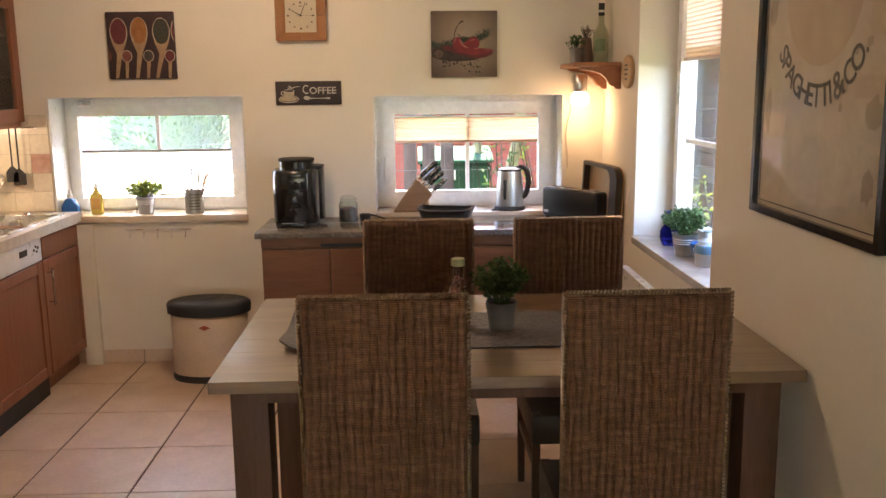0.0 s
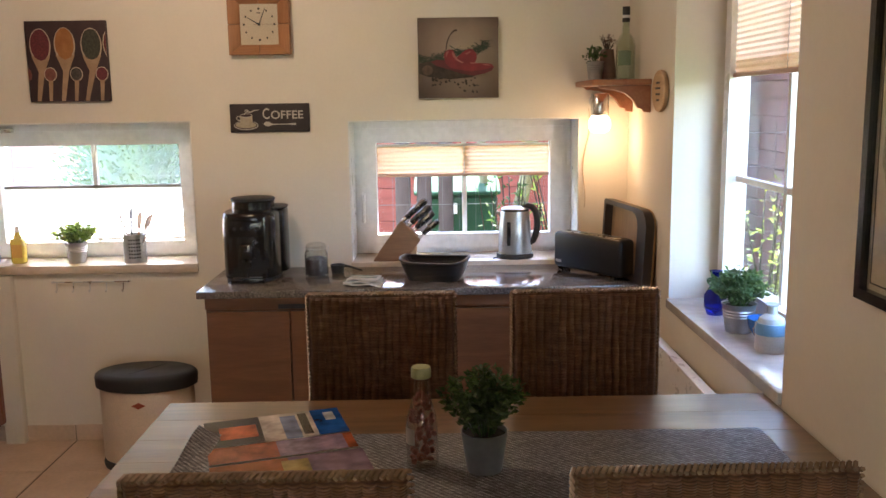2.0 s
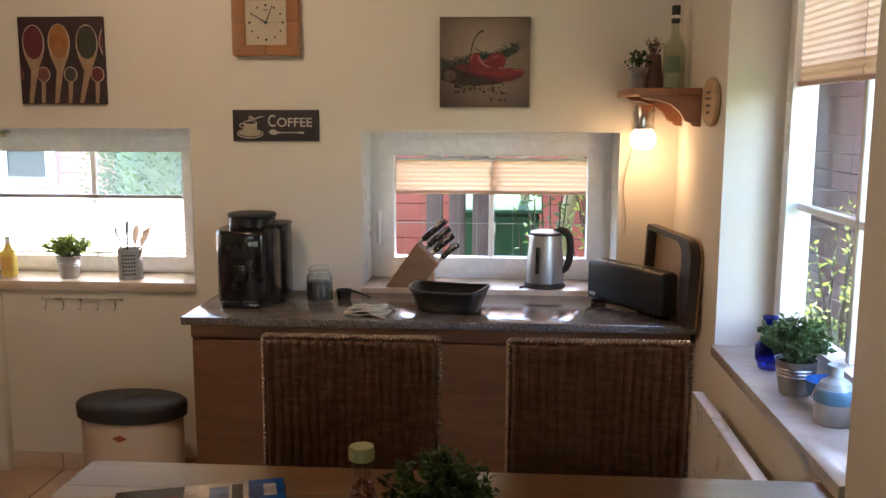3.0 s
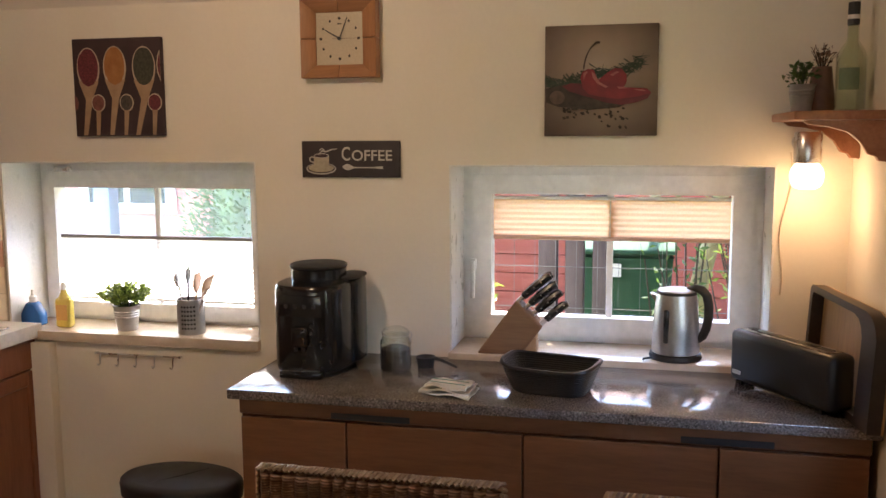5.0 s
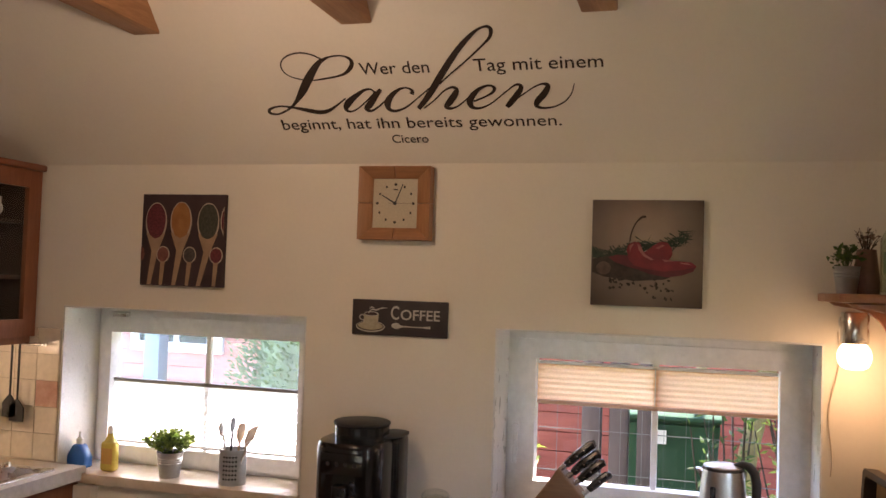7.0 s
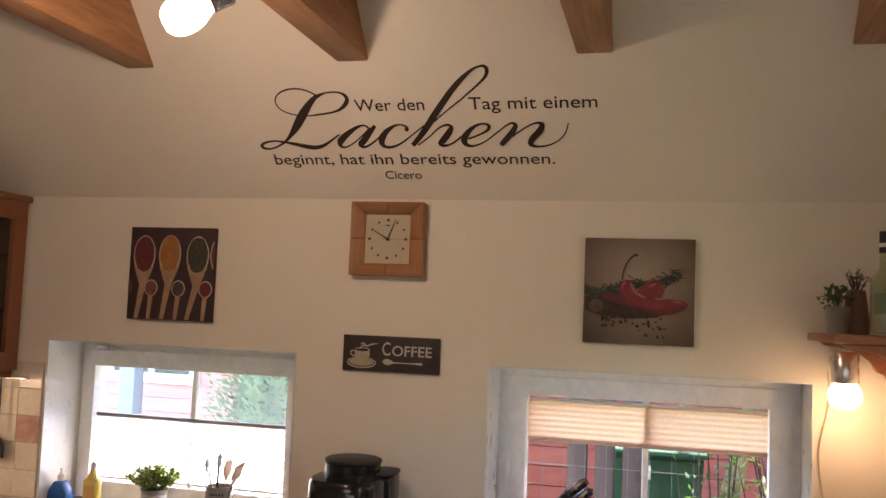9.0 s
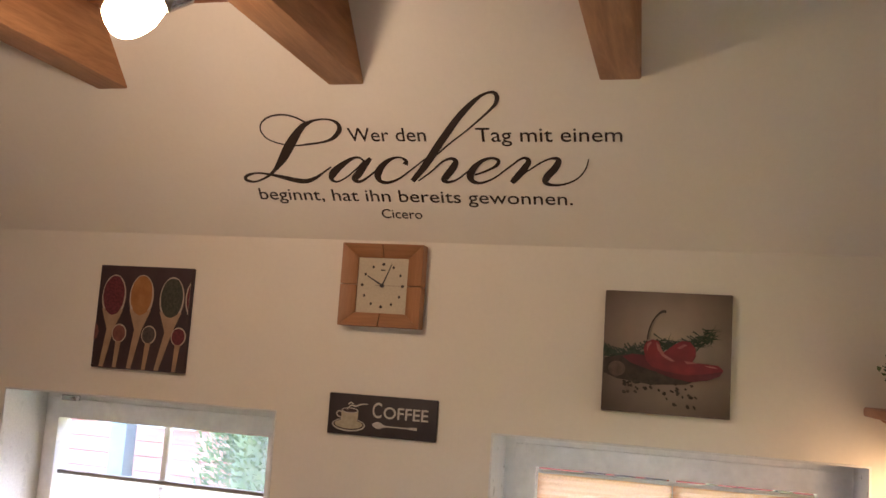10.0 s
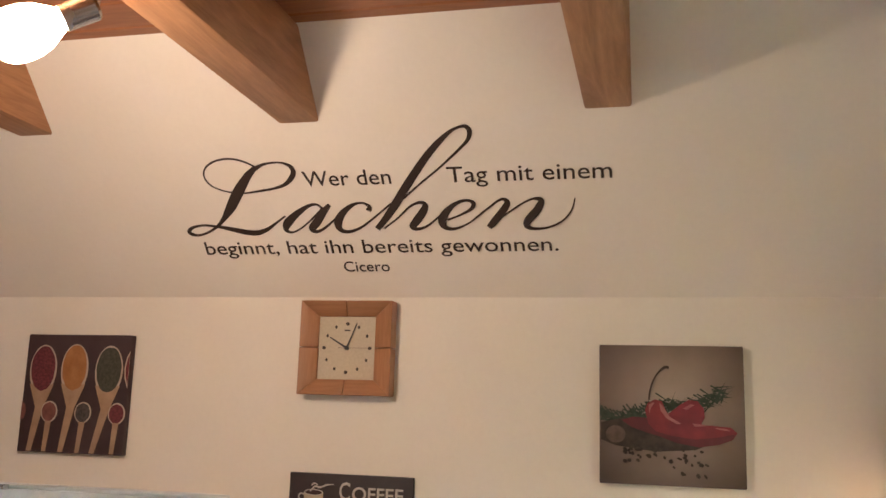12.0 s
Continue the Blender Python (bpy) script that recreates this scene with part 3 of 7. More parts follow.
# ---- sideboard ----
def make_sideboard():
    s = thing("sideboard", (0, 0, 0), "low wooden sideboard cabinet with flat doors along the wall", "cabinet")
    x0, x1, y0, y1, top = -0.775, 1.0, 4.345, 4.80, 0.775
    b = bmesh.new()
    bx(b, x0, x1, y0, y1, 0.08, top)
    bx(b, x0 + 0.03, x1, y0 + 0.05, y1, 0.0, 0.081)
    part("body", b, M_OAK, s)
    part("rail", box(x0, x1, y0 - 0.019, y0 - 0.001, 0.725, top - 0.001, 0.002, 1), M_OAK, s)
    xs = [x0 + 0.002, -0.435, 0.09, 0.62, x1 - 0.002]
    for a, c in zip(xs, xs[1:]):
        part("door", box(a + 0.003, c - 0.003, y0 - 0.02, y0 - 0.001, 0.085, 0.715, 0.002, 1), M_OAK, s)
    # the slot's shade is a black strip laid on the rail, not a recess
    for x in (-0.36, 0.64):
        part("grip", box(x - 0.12, x + 0.12, y0 - 0.0225, y0 - 0.0195, 0.727, 0.745), M_BLACK_MATT, s, "black strip in place of the shaded grip slot")
    return s


make_sideboard()
tagged(part("worktop", box(-0.80, 1.018, 4.295, 4.81, 0.776, 0.806, 0.004), M_GRANITE), "polished grey-brown granite worktop on the sideboard", "worktop")


# ---- kitchen corner ----
KF, KTOP = -1.840, 0.858


def framed_front(parent, y0, y1, z0, z1, name="door"):
    """A frame-and-panel front facing +x."""
    b = bmesh.new()
    w = 0.055
    bx(b, KF - 0.02, KF, y0, y0 + w, z0, z1, 0.003, 1)
    bx(b, KF - 0.02, KF, y1 - w, y1, z0, z1, 0.003, 1)
    bx(b, KF - 0.02, KF, y0 + w, y1 - w, z0, z0 + w, 0.003, 1)
    bx(b, KF - 0.02, KF, y0 + w, y1 - w, z1 - w, z1, 0.003, 1)
    d = part(name, b, M_CHERRY, parent)
    part("panel", box(KF - 0.018, KF - 0.008, y0 + w - 0.004, y1 - w + 0.004, z0 + w - 0.004, z1 - w + 0.004), M_CHERRY, d)
    return d


def bar_handle(parent, y, z0, z1):
    b = tube([(KF + 0.028, y, z0), (KF + 0.028, y, z1)], 0.005, 10)
    for z in (z0 + 0.02, z1 - 0.02):
        tube([(KF - 0.001, y, z), (KF + 0.028, y, z)], 0.004, 8, b)
    part("handle", b, M_STEEL, parent, "slim steel bar handle")


def base_unit(y0, y1, label):
    c = thing("base_cabinet", (0, 0, 0), label, "cabinet", "kitchen units")
    b = bmesh.new()
    bx(b, LEFT_X + 0.005, KF - 0.021, y0 + 0.001, y1 - 0.001, 0.1, KTOP - 0.051)
    bx(b, LEFT_X + 0.005, KF - 0.06, y0 + 0.001, y1 - 0.001, 0.0, 0.1)
    part("body", b, M_CHERRY, c)
    part("drawer_front", box(KF - 0.02, KF, y0 + 0.003, y1 - 0.003, 0.69, 0.80, 0.003, 1), M_CHERRY, c)
    d = framed_front(c, y0 + 0.003, y1 - 0.003, 0.105, 0.683)
    bar_handle(d, y0 + 0.036, 0.45, 0.64)
    return c


base_unit(4.305, 4.80, "red cherry base cabinet with drawer and panelled door")


def make_dishwasher():
    d = thing("dishwasher", (0, 0, 0), "built-in dishwasher with white control panel and cherry door", "dishwasher")
    y0, y1 = 3.70, 4.30
    part("body", box(LEFT_X + 0.005, KF - 0.021, y0 + 0.002, y1 - 0.002, 0.0, KTOP - 0.051), M_BLACK_MATT, d)
    p = part("control_panel", box(KF - 0.02, KF + 0.004, y0 + 0.003, y1 - 0.003, 0.69, 0.804, 0.006), M_PAINT, d, "white control panel")
    part("display", box(KF + 0.0045, KF + 0.007, 4.05, 4.13, 0.745, 0.775, 0.001, 1), M_BLACK, p, "dark display")
    for y, z in ((4.225, 0.77), (4.205, 0.755), (4.25, 0.762), (4.235, 0.745)):
        part("button", lathe([(0.0, 0.004), (0.006, 0.004), (0.006, 0.0)], 10, m=Matrix.Translation((KF + 0.0042, y, z)) @ pose(0, 0, 0, 0, 90, 0)), M_BLACK_MATT, p)
    framed_front(d, y0 + 0.003, y1 - 0.003, 0.105, 0.683)
    part("plinth", box(KF - 0.05, KF - 0.022, y0 + 0.003, y1 - 0.003, 0.003, 0.1), M_CHERRY, d)


make_dishwasher()
base_unit(3.10, 3.695, "red cherry base cabinet beside the dishwasher")
base_unit(2.50, 3.095, "red cherry base cabinet beside the dishwasher")

M_LAMINATE = surface("speckled_laminate", (0.50, 0.45, 0.39), (0.63, 0.57, 0.50), 30.0, 220.0, 0.32, 0.03)
SX0, SX1, SY0, SY1 = -2.34, -1.875, 3.75, 4.69
b = bmesh.new()
for x0, x1, y0, y1 in ((LEFT_X + 0.002, -1.820, 2.5, SY0), (LEFT_X + 0.002, -1.820, SY1, WALL_Y - 0.002), (LEFT_X + 0.002, SX0, SY0, SY1), (SX1, -1.820, SY0, SY1)):
    bx(b, x0, x1, y0, y1, KTOP - 0.05, KTOP)
bmesh.ops.remove_doubles(b, verts=b.verts, dist=0.0002)
tagged(part("kitchen_worktop", b, M_LAMINATE), "grey speckled laminate kitchen worktop with pale edge", "worktop")


def make_sink():
    s = thing("kitchen_sink", (0, 0, KTOP), "stainless steel inset sink with two basins", "sink")
    b = bmesh.new()
    mid = 4.2
    for y0, y1 in ((SY0, SY0 + 0.03), (mid - 0.02, mid + 0.02), (SY1 - 0.03, SY1)):
        bx(b, SX0, SX1, y0 - (0.012 if y0 == SY0 else 0), y1 + (0.012 if y1 == SY1 else 0), 0.0, 0.006, 0.002, 1)
    bx(b, SX0 - 0.012, SX0 + 0.02, SY0, SY1, 0.0005, 0.0065, 0.002, 1)
    bx(b, SX1 - 0.02, SX1 + 0.012, SY0, SY1, 0.0005, 0.0065, 0.002, 1)
    part("rim", b, M_STEEL, s)
    for y0, y1 in ((SY0 + 0.03, mid - 0.02), (mid + 0.02, SY1 - 0.03)):
        b = bmesh.new()
        top = [(SX0 + 0.02, y0), (SX1 - 0.02, y0), (SX1 - 0.02, y1), (SX0 + 0.02, y1)]
        lo = [(SX0 + 0.05, y0 + 0.02), (SX1 - 0.05, y0 + 0.02), (SX1 - 0.05, y1 - 0.02), (SX0 + 0.05, y1 - 0.02)]
        t = [b.verts.new((x, y, 0.004)) for x, y in top]
        u = [b.verts.new((x, y, -0.15)) for x, y in lo]
        for i in range(4):
            b.faces.new((t[i], t[(i + 1) % 4], u[(i + 1) % 4], u[i]))
        b.faces.new(u)
        bmesh.ops.bevel(b, geom=[e for e in b.edges if not e.is_boundary], offset=0.025, segments=4, affect="EDGES")
        part("basin", b, M_STEEL, s)
    part("plug_knob", lathe([(0, 0.018), (0.014, 0.016), (0.016, 0.004), (0.02, 0)], 20), M_CHROME, s, "chrome waste knob", at=(-2.05, 4.655, 0.0062))
    return s


make_sink()

# tiled backsplash: west wall and the strip of north wall beside the window
M_WTILE = surface("cream_wall_tile", (0.70, 0.62, 0.50), (0.76, 0.69, 0.57), 3.0, 40.0, 0.22, 0.03, vary=True)
M_PINK = surface("decor_tile", (0.42, 0.22, 0.18), (0.60, 0.40, 0.33), 20.0, 60.0, 0.25, 0.03)
TS = 0.103
splash = setting("backsplash_backing", box(LEFT_X, W1[0] - 0.004, WALL_Y - 0.006, WALL_Y - 0.0005, KTOP + 0.001, 1.379), M_GROUT, "cream square wall tiles behind the sink", "tiles")
splash2 = setting("backsplash_backing_side", box(LEFT_X + 0.0005, LEFT_X + 0.006, 2.5, WALL_Y - 0.007, KTOP + 0.001, 1.379), M_GROUT, "cream square wall tiles along the worktop", "tiles")


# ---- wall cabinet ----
# near-black tone of carcass and shelves, far darker than the cherry doors
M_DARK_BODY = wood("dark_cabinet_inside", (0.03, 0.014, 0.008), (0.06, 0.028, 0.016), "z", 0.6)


def make_wall_cabinet():
    x, z0, z1 = -2.072, 1.345, 1.992
    y0, y1 = 3.85, 4.795
    c = thing("wall_cabinet", (0, 0, 0), "red cherry wall cabinet with dark glazed doors and white cups", "cabinet")
    b = bmesh.new()
    bx(b, LEFT_X + 0.003, LEFT_X + 0.015, y0, y1, z0, z1)
    for z in (z0, z1 - 0.018):
        bx(b, LEFT_X + 0.015, x - 0.021, y0, y1, z, z + 0.018)
    for y in (y0, y1 - 0.018, (y0 + y1) / 2 - 0.009):
        bx(b, LEFT_X + 0.015, x - 0.021, y, y + 0.018, z0 + 0.018, z1 - 0.018)
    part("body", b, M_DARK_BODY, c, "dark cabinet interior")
    part("cornice", box(LEFT_X + 0.003, x + 0.012, y0 - 0.01, y1 + 0.012, z1 + 0.001, z1 + 0.028, 0.008), M_CHERRY, c)
    part("light_rail", box(x - 0.045, x - 0.022, y0, y1, z0 - 0.03, z0 - 0.001, 0.004), M_CHERRY, c)
    mid = (y0 + y1) / 2
    for a, e in ((y0 + 0.002, mid - 0.002), (mid + 0.002, y1 - 0.002)):
        w = 0.068
        b = ring(bmesh.new(), (a, e, z0, z1), (a + w, e - w, z0 + w, z1 - w), -x, 0.02 - x, 0.003)
        bmesh.ops.transform(b, matrix=pose(0, 0, 0, 0, 0, 90), verts=b.verts)
        d = part("door", b, M_CHERRY, c)
        bm = bmesh.new()
        bm.faces.new([bm.verts.new((x - 0.009, yy, zz)) for yy, zz in ((a + w - 0.004, z0 + w - 0.004), (e - w + 0.004, z0 + w - 0.004), (e - w + 0.004, z1 - w + 0.004), (a + w - 0.004, z1 - w + 0.004))])
        g = part("pane", bm, M_GLASS, d)
        g.visible_shadow = False
    for z in (z0 + 0.222, z0 + 0.44):
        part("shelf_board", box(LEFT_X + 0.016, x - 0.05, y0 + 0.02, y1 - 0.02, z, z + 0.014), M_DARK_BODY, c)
    return c


make_wall_cabinet()
M_CERAMIC = plain("white_glazed_ceramic", (0.80, 0.79, 0.76), 0.15)


def make_cup(at, r=0.036, h=0.085, label="white glazed ceramic cup on the cabinet shelf"):
    c = thing("cup", at, label, "cup", "cups in the cabinet")
    part("bowl", lathe([(0, 0.0), (r * 0.8, 0.0), (r, h * 0.25), (r, h), (r - 0.004, h), (r - 0.004, 0.01), (0, 0.008)], 24), M_CERAMIC, c)
    part("ear", tube(arc((0, r + 0.002, h * 0.5), 0.02, -80, 80, 8, "yz"), 0.004, 6), M_CERAMIC, c)
    return c


cup = make_cup((-2.19, 4.66, 1.345 + 0.454))
for y, z in ((4.55, 0.454), (4.44, 0.454), (4.62, 0.236)):
    copy_thing(cup, pose(-2.19, y, 1.345 + z))
pot = thing("sugar_bowl", (-2.19, 4.48, 1.345 + 0.236), "white ceramic bowl with lid in the cabinet", "bowl")
part("bowl", lathe([(0, 0), (0.035, 0), (0.05, 0.03), (0.05, 0.06), (0.046, 0.062), (0.044, 0.03), (0, 0.01)], 24), M_CERAMIC, pot)
part("lid", lathe([(0.05, 0.063), (0.03, 0.08), (0.006, 0.083), (0.01, 0.095), (0, 0.098)], 24), M_CERAMIC, pot)
for y in (4.35, 4.42, 4.49, 4.56, 4.63):
    g = thing("drinking_glass", (-2.2, y, 1.345 + 0.018), "small clear drinking glass on the cabinet floor", "glass", "glasses in the cabinet")
    part("tumbler", lathe([(0, 0.0), (0.024, 0.0), (0.03, 0.09), (0.028, 0.09), (0.022, 0.006), (0, 0.006)], 20), M_CLEAR, g)
s = thing("ceramic_hen", (-2.2, 4.45, 2.021), "pale rounded ceramic ornament on top of the cabinet", "ornament")
part("figure", lathe([(0, 0), (0.06, 0.0), (0.085, 0.03), (0.08, 0.08), (0.05, 0.115), (0.045, 0.14), (0.02, 0.165), (0, 0.17)], 28), plain("stoneware", (0.5, 0.42, 0.33), 0.5), s)


setting("pipe_casing", box(KF - 0.01, -1.762, WALL_Y - 0.045, WALL_Y - 0.0005, 0.0, 0.79, 0.003), M_WALL, "narrow plastered pipe casing beside the cabinet", "wall")


# ---- bin under the window ----
def make_bin():
    c = thing("pedal_bin", (-1.098, 4.53, 0), "cream pedal bin with a black oval lid", "bin")
    cream = plain("cream_enamel", (0.66, 0.53, 0.40), 0.35)

    def oval(profile, kx=1.0, ky=0.62):
        bm = lathe(profile, 48)
        for v in bm.verts:
            v.co.x, v.co.y = v.co.x * kx, v.co.y * ky
        return bm
    part("base", oval([(0, 0.0), (0.2, 0.0), (0.205, 0.02), (0.2, 0.035), (0, 0.036)]), M_BLACK_MATT, c)
    part("body", oval([(0.197, 0.036), (0.2, 0.05), (0.2, 0.352), (0.197, 0.357), (0.0, 0.358)]), cream, c)
    part("lid", oval([(0.205, 0.354), (0.216, 0.36), (0.219, 0.398), (0.216, 0.410), (0.205, 0.419), (0.19, 0.424), (0.0, 0.421)]), plain("bin_lid_black", (0.02, 0.02, 0.022), 0.5), c)
    part("flap_groove", box(-0.004, 0.004, -0.12, 0.12, 0.418, 0.4232, 0.001, 1), M_BLACK_MATT, c, at=pose(0, 0, 0, 0, 0, -40))
    em = slab([(-0.03, 0), (0, -0.014), (0.03, 0), (0, 0.014)], 0.003)
    part("badge", em, plain("dull_red", (0.35, 0.07, 0.03), 0.4), c, "small red diamond badge", at=(0.0, -0.1265, 0.30))
    return c


make_bin()


# ---- lamps that are lit ----
WARM = (1.0, 0.74, 0.48)
M_BULB = glow("lit_bulb", (1.0, 0.80, 0.52), 1.0)
spot = thing("ceiling_spot", (-0.626, 3.553, 2.281), "lit white bulb in a steel spotlight socket under the ceiling", "ceiling lamp")
aim = Vector((-0.60, -0.37, -0.43)).to_track_quat("Z", "Y").to_matrix().to_4x4()
part("bulb", lathe([(0, 0.110), (0.02, 0.107), (0.030, 0.100), (0.037, 0.090), (0.0405, 0.078), (0.0415, 0.064), (0.040, 0.048), (0.035, 0.030), (0.022, 0.008), (0.017, 0)], 48, m=aim), M_BULB, spot, "glowing white bulb")
part("socket", lathe([(0.014, 0.002), (0.021, 0.0), (0.021, -0.05), (0.016, -0.055), (0, -0.056)], 24, m=aim), M_STEEL, spot, "brushed steel socket")
part("arm", tube([aim @ Vector((0, 0, -0.05)), (0.055, 0.02, 0.09), (0.06, 0.02, 0.327)], 0.006, 8), M_STEEL, spot)
part("ceiling_plate", lathe([(0, 0.330), (0.045, 0.329), (0.045, 0.309), (0, 0.307)], 28, at=(0.06, 0.02, 0)), M_STEEL, spot)
point_lamp("ceiling_spot_light", Vector((-0.632, 3.553, 2.275)) + (aim @ Vector((0, 0, 0.17))), 0.8, (1.0, 0.79, 0.56), 0.045)

uc = thing("cabinet_light", (-2.31, 4.42, 1.345), "small warm lit lamp under the wall cabinet", "lamp")
part("housing", lathe([(0, -0.001), (0.036, -0.001), (0.038, -0.004), (0.038, -0.016), (0.032, -0.018)], 28), M_STEEL, uc, "round steel housing")
part("lit_disc", lathe([(0, -0.017), (0.031, -0.017), (0.031, -0.0185), (0, -0.019)], 28), M_BULB, uc, "glowing lamp disc")
point_lamp("cabinet_light_glow", (-2.31, 4.42, 1.30), 0.16, WARM, 0.025)

wl = thing("wall_lamp", (0.872, 4.70, 1.44), "small steel wall lamp with a bare lit bulb and hanging cord", "wall lamp")
part("bulb", lathe([(0, -0.046), (0.024, -0.045), (0.038, -0.038), (0.046, -0.022), (0.048, -0.004), (0.044, 0.014), (0.034, 0.027), (0.024, 0.034)], 40), glow("lit_globe", (1.0, 0.72, 0.40), 0.28), wl, "glowing squat bulb")
part("socket", lathe([(0.025, 0.03), (0.038, 0.031), (0.039, 0.034), (0.039, 0.118), (0.036, 0.122), (0.0, 0.122)], 32), M_STEEL, wl, "wide brushed steel cylinder")
part("arm", tube([(0, 0.03, 0.09), (0, 0.105, 0.09)], 0.010, 10), M_STEEL, wl)
part("bracket", lathe([(0, 0.0), (0.028, 0.0), (0.03, 0.006), (0.03, 0.012), (0, 0.012)], 24, m=Matrix.Translation((0, 0.111, 0.09)) @ pose(0, 0, 0, 90)), M_STEEL, wl, "round steel wall plate")
cord = [(-0.03 + 0.010 * math.sin(i * 0.4) - 0.0011 * i, 0.104, 0.06 - 0.021 * i) for i in range(22)]
part("cord", tube(cord, 0.0022, 6), plain("pale_cord", (0.6, 0.5, 0.38), 0.5), wl, "thin pale cord")
point_lamp("wall_lamp_light", (0.872, 4.655, 1.355), 0.065, (1.0, 0.62, 0.34), 0.035)


# ---- writing ----
def text_mesh(name, body, size, material, width=None, extrude=0.0006, bold=0.0, align="LEFT"):
    cu = bpy.data.curves.new(name, "FONT")
    cu.body, cu.size, cu.extrude, cu.offset, cu.align_x = body, size, extrude, bold, align
    cu.resolution_u = 4
    tmp = new("tmp_text", cu)
    bpy.context.view_layer.update()
    me = bpy.data.meshes.new_from_object(tmp.evaluated_get(bpy.context.evaluated_depsgraph_get()))
    bpy.data.objects.remove(tmp)
    me.name = name
    me.materials.clear()
    me.materials.append(material)
    if width:
        xs = [v.co.x for v in me.vertices]
        x0, k = min(xs), width / (max(xs) - min(xs))
        for v in me.vertices:
            v.co.x = (v.co.x - x0) * k
    return me


def letter_meshes(me):
    """Split a line of text into one mesh for each letter."""
    bm = bmesh.new()
    bm.from_mesh(me)
    bmesh.ops.remove_doubles(bm, verts=bm.verts, dist=1e-6)
    todo, islands = set(bm.verts), []
    while todo:
        stack, isl = [todo.pop()], []
        while stack:
            v = stack.pop()
            isl.append(v)
            for e in v.link_edges:
                o = e.other_vert(v)
                if o in todo:
                    todo.remove(o)
                    stack.append(o)
        islands.append([min(v.co.x for v in isl), max(v.co.x for v in isl), isl])
    islands.sort(key=lambda s: s[0])
    merged = []
    for x0, x1, isl in islands:
        if merged and min(x1, merged[-1][1]) - x0 > 0.6 * min(x1 - x0, merged[-1][1] - merged[-1][0]):
            merged[-1][1] = max(x1, merged[-1][1])
            merged[-1][2] += isl
        else:
            merged.append([x0, x1, list(isl)])
    out = []
    for x0, x1, isl in merged:
        idx = {v: i for i, v in enumerate(isl)}
        fs = {f for v in isl for f in v.link_faces}
        m2 = bpy.data.meshes.new("letter")
        m2.from_pydata([tuple(v.co) for v in isl], [], [[idx[v] for v in f.verts] for f in fs])
        m2.materials.append(me.materials[0])
        out.append(m2)
    bm.free()
    return out


def ribbon(points, lift=0.0008, unit=0.001, bm=None):
    """A pen stroke: a smooth line through (u, v, width), as a thin raised band."""
    bm = bm or bmesh.new()
    p = [Vector((a * unit, c * unit, w * unit)) for a, c, w in points]
    line = []
    for i in range(len(p) - 1):
        p0, p1, p2, p3 = p[max(i - 1, 0)], p[i], p[i + 1], p[min(i + 2, len(p) - 1)]
        for k in range(6):
            t = k / 6
            line.append(0.5 * (2 * p1 + (p2 - p0) * t + (2 * p0 - 5 * p1 + 4 * p2 - p3) * t * t + (3 * p1 - p0 - 3 * p2 + p3) * t ** 3))
    line.append(p[-1])
    rows = []
    for i, q in enumerate(line):
        d = line[min(i + 1, len(line) - 1)] - line[max(i - 1, 0)]
        n = Vector((-d.y, d.x)).normalized() * max(q.z, 0.001) / 2
        rows.append((bm.verts.new((q.x + n.x, q.y + n.y, lift)), bm.verts.new((q.x - n.x, q.y - n.y, lift))))
    for a, c in zip(rows, rows[1:]):
        bm.faces.new((a[0], a[1], c[1], c[0]))
    return bm


M_INK = plain("dark_brown_vinyl", (0.035, 0.022, 0.017), 0.6)
SLOPE = Matrix(((1, 0, 0, 0), (0, -0.6673, -0.7448, WALL_Y), (0, 0.7448, -0.6673, KNEE), (0, 0, 0, 1)))
letters = thing("wall_lettering", SLOPE, "dark brown vinyl wall motto lettering on the sloping wall", "wall lettering")


def pen(pts, lift):
    part("script_letter", ribbon(pts, 0.0008 + 0.00025 * lift), M_INK, letters)


pen([(-779, 413, 6), (-810, 431, 6), (-847, 440, 6), (-889, 435, 6), (-921, 417, 5), (-933, 392, 5), (-923, 366, 5), (-897, 350, 5), (-864, 341, 5), (-827, 338, 5), (-784, 343, 7), (-743, 349, 7), (-711, 359, 10), (-688, 377, 14), (-677, 396, 14), (-683, 413, 11), (-704, 423, 6), (-732, 424, 6), (-759, 419, 8), (-784, 408, 14)], 0)
pen([(-780, 412, 13), (-808, 388, 21), (-847, 342, 30), (-880, 298, 27), (-911, 262, 14), (-936, 239, 9), (-965, 222, 7), (-997, 211, 7), (-1021, 214, 11), (-1028, 223, 12), (-1014, 235, 9), (-979, 242, 7), (-938, 237, 9), (-898, 228, 14), (-858, 218, 17), (-825, 215, 16), (-795, 224, 12), (-764, 243, 7), (-730, 266, 5)], 1)
pen([(-621, 286, 7), (-633, 298, 7), (-657, 295, 10), (-695, 272, 18), (-727, 245, 24), (-737, 224, 15), (-721, 215, 7), (-690, 229, 5), (-651, 259, 5), (-617, 289, 7)], 2)
pen([(-598, 297, 11), (-617, 277, 18), (-646, 243, 23), (-662, 225, 19), (-649, 216, 10), (-622, 229, 7), (-578, 263, 5), (-556, 279, 5)], 3)
pen([(-494, 276, 16), (-489, 289, 11), (-507, 300, 6), (-533, 295, 10), (-564, 273, 18), (-584, 244, 23), (-582, 221, 15), (-559, 214, 10), (-522, 227, 7), (-477, 259, 5), (-429, 296, 5)], 4)
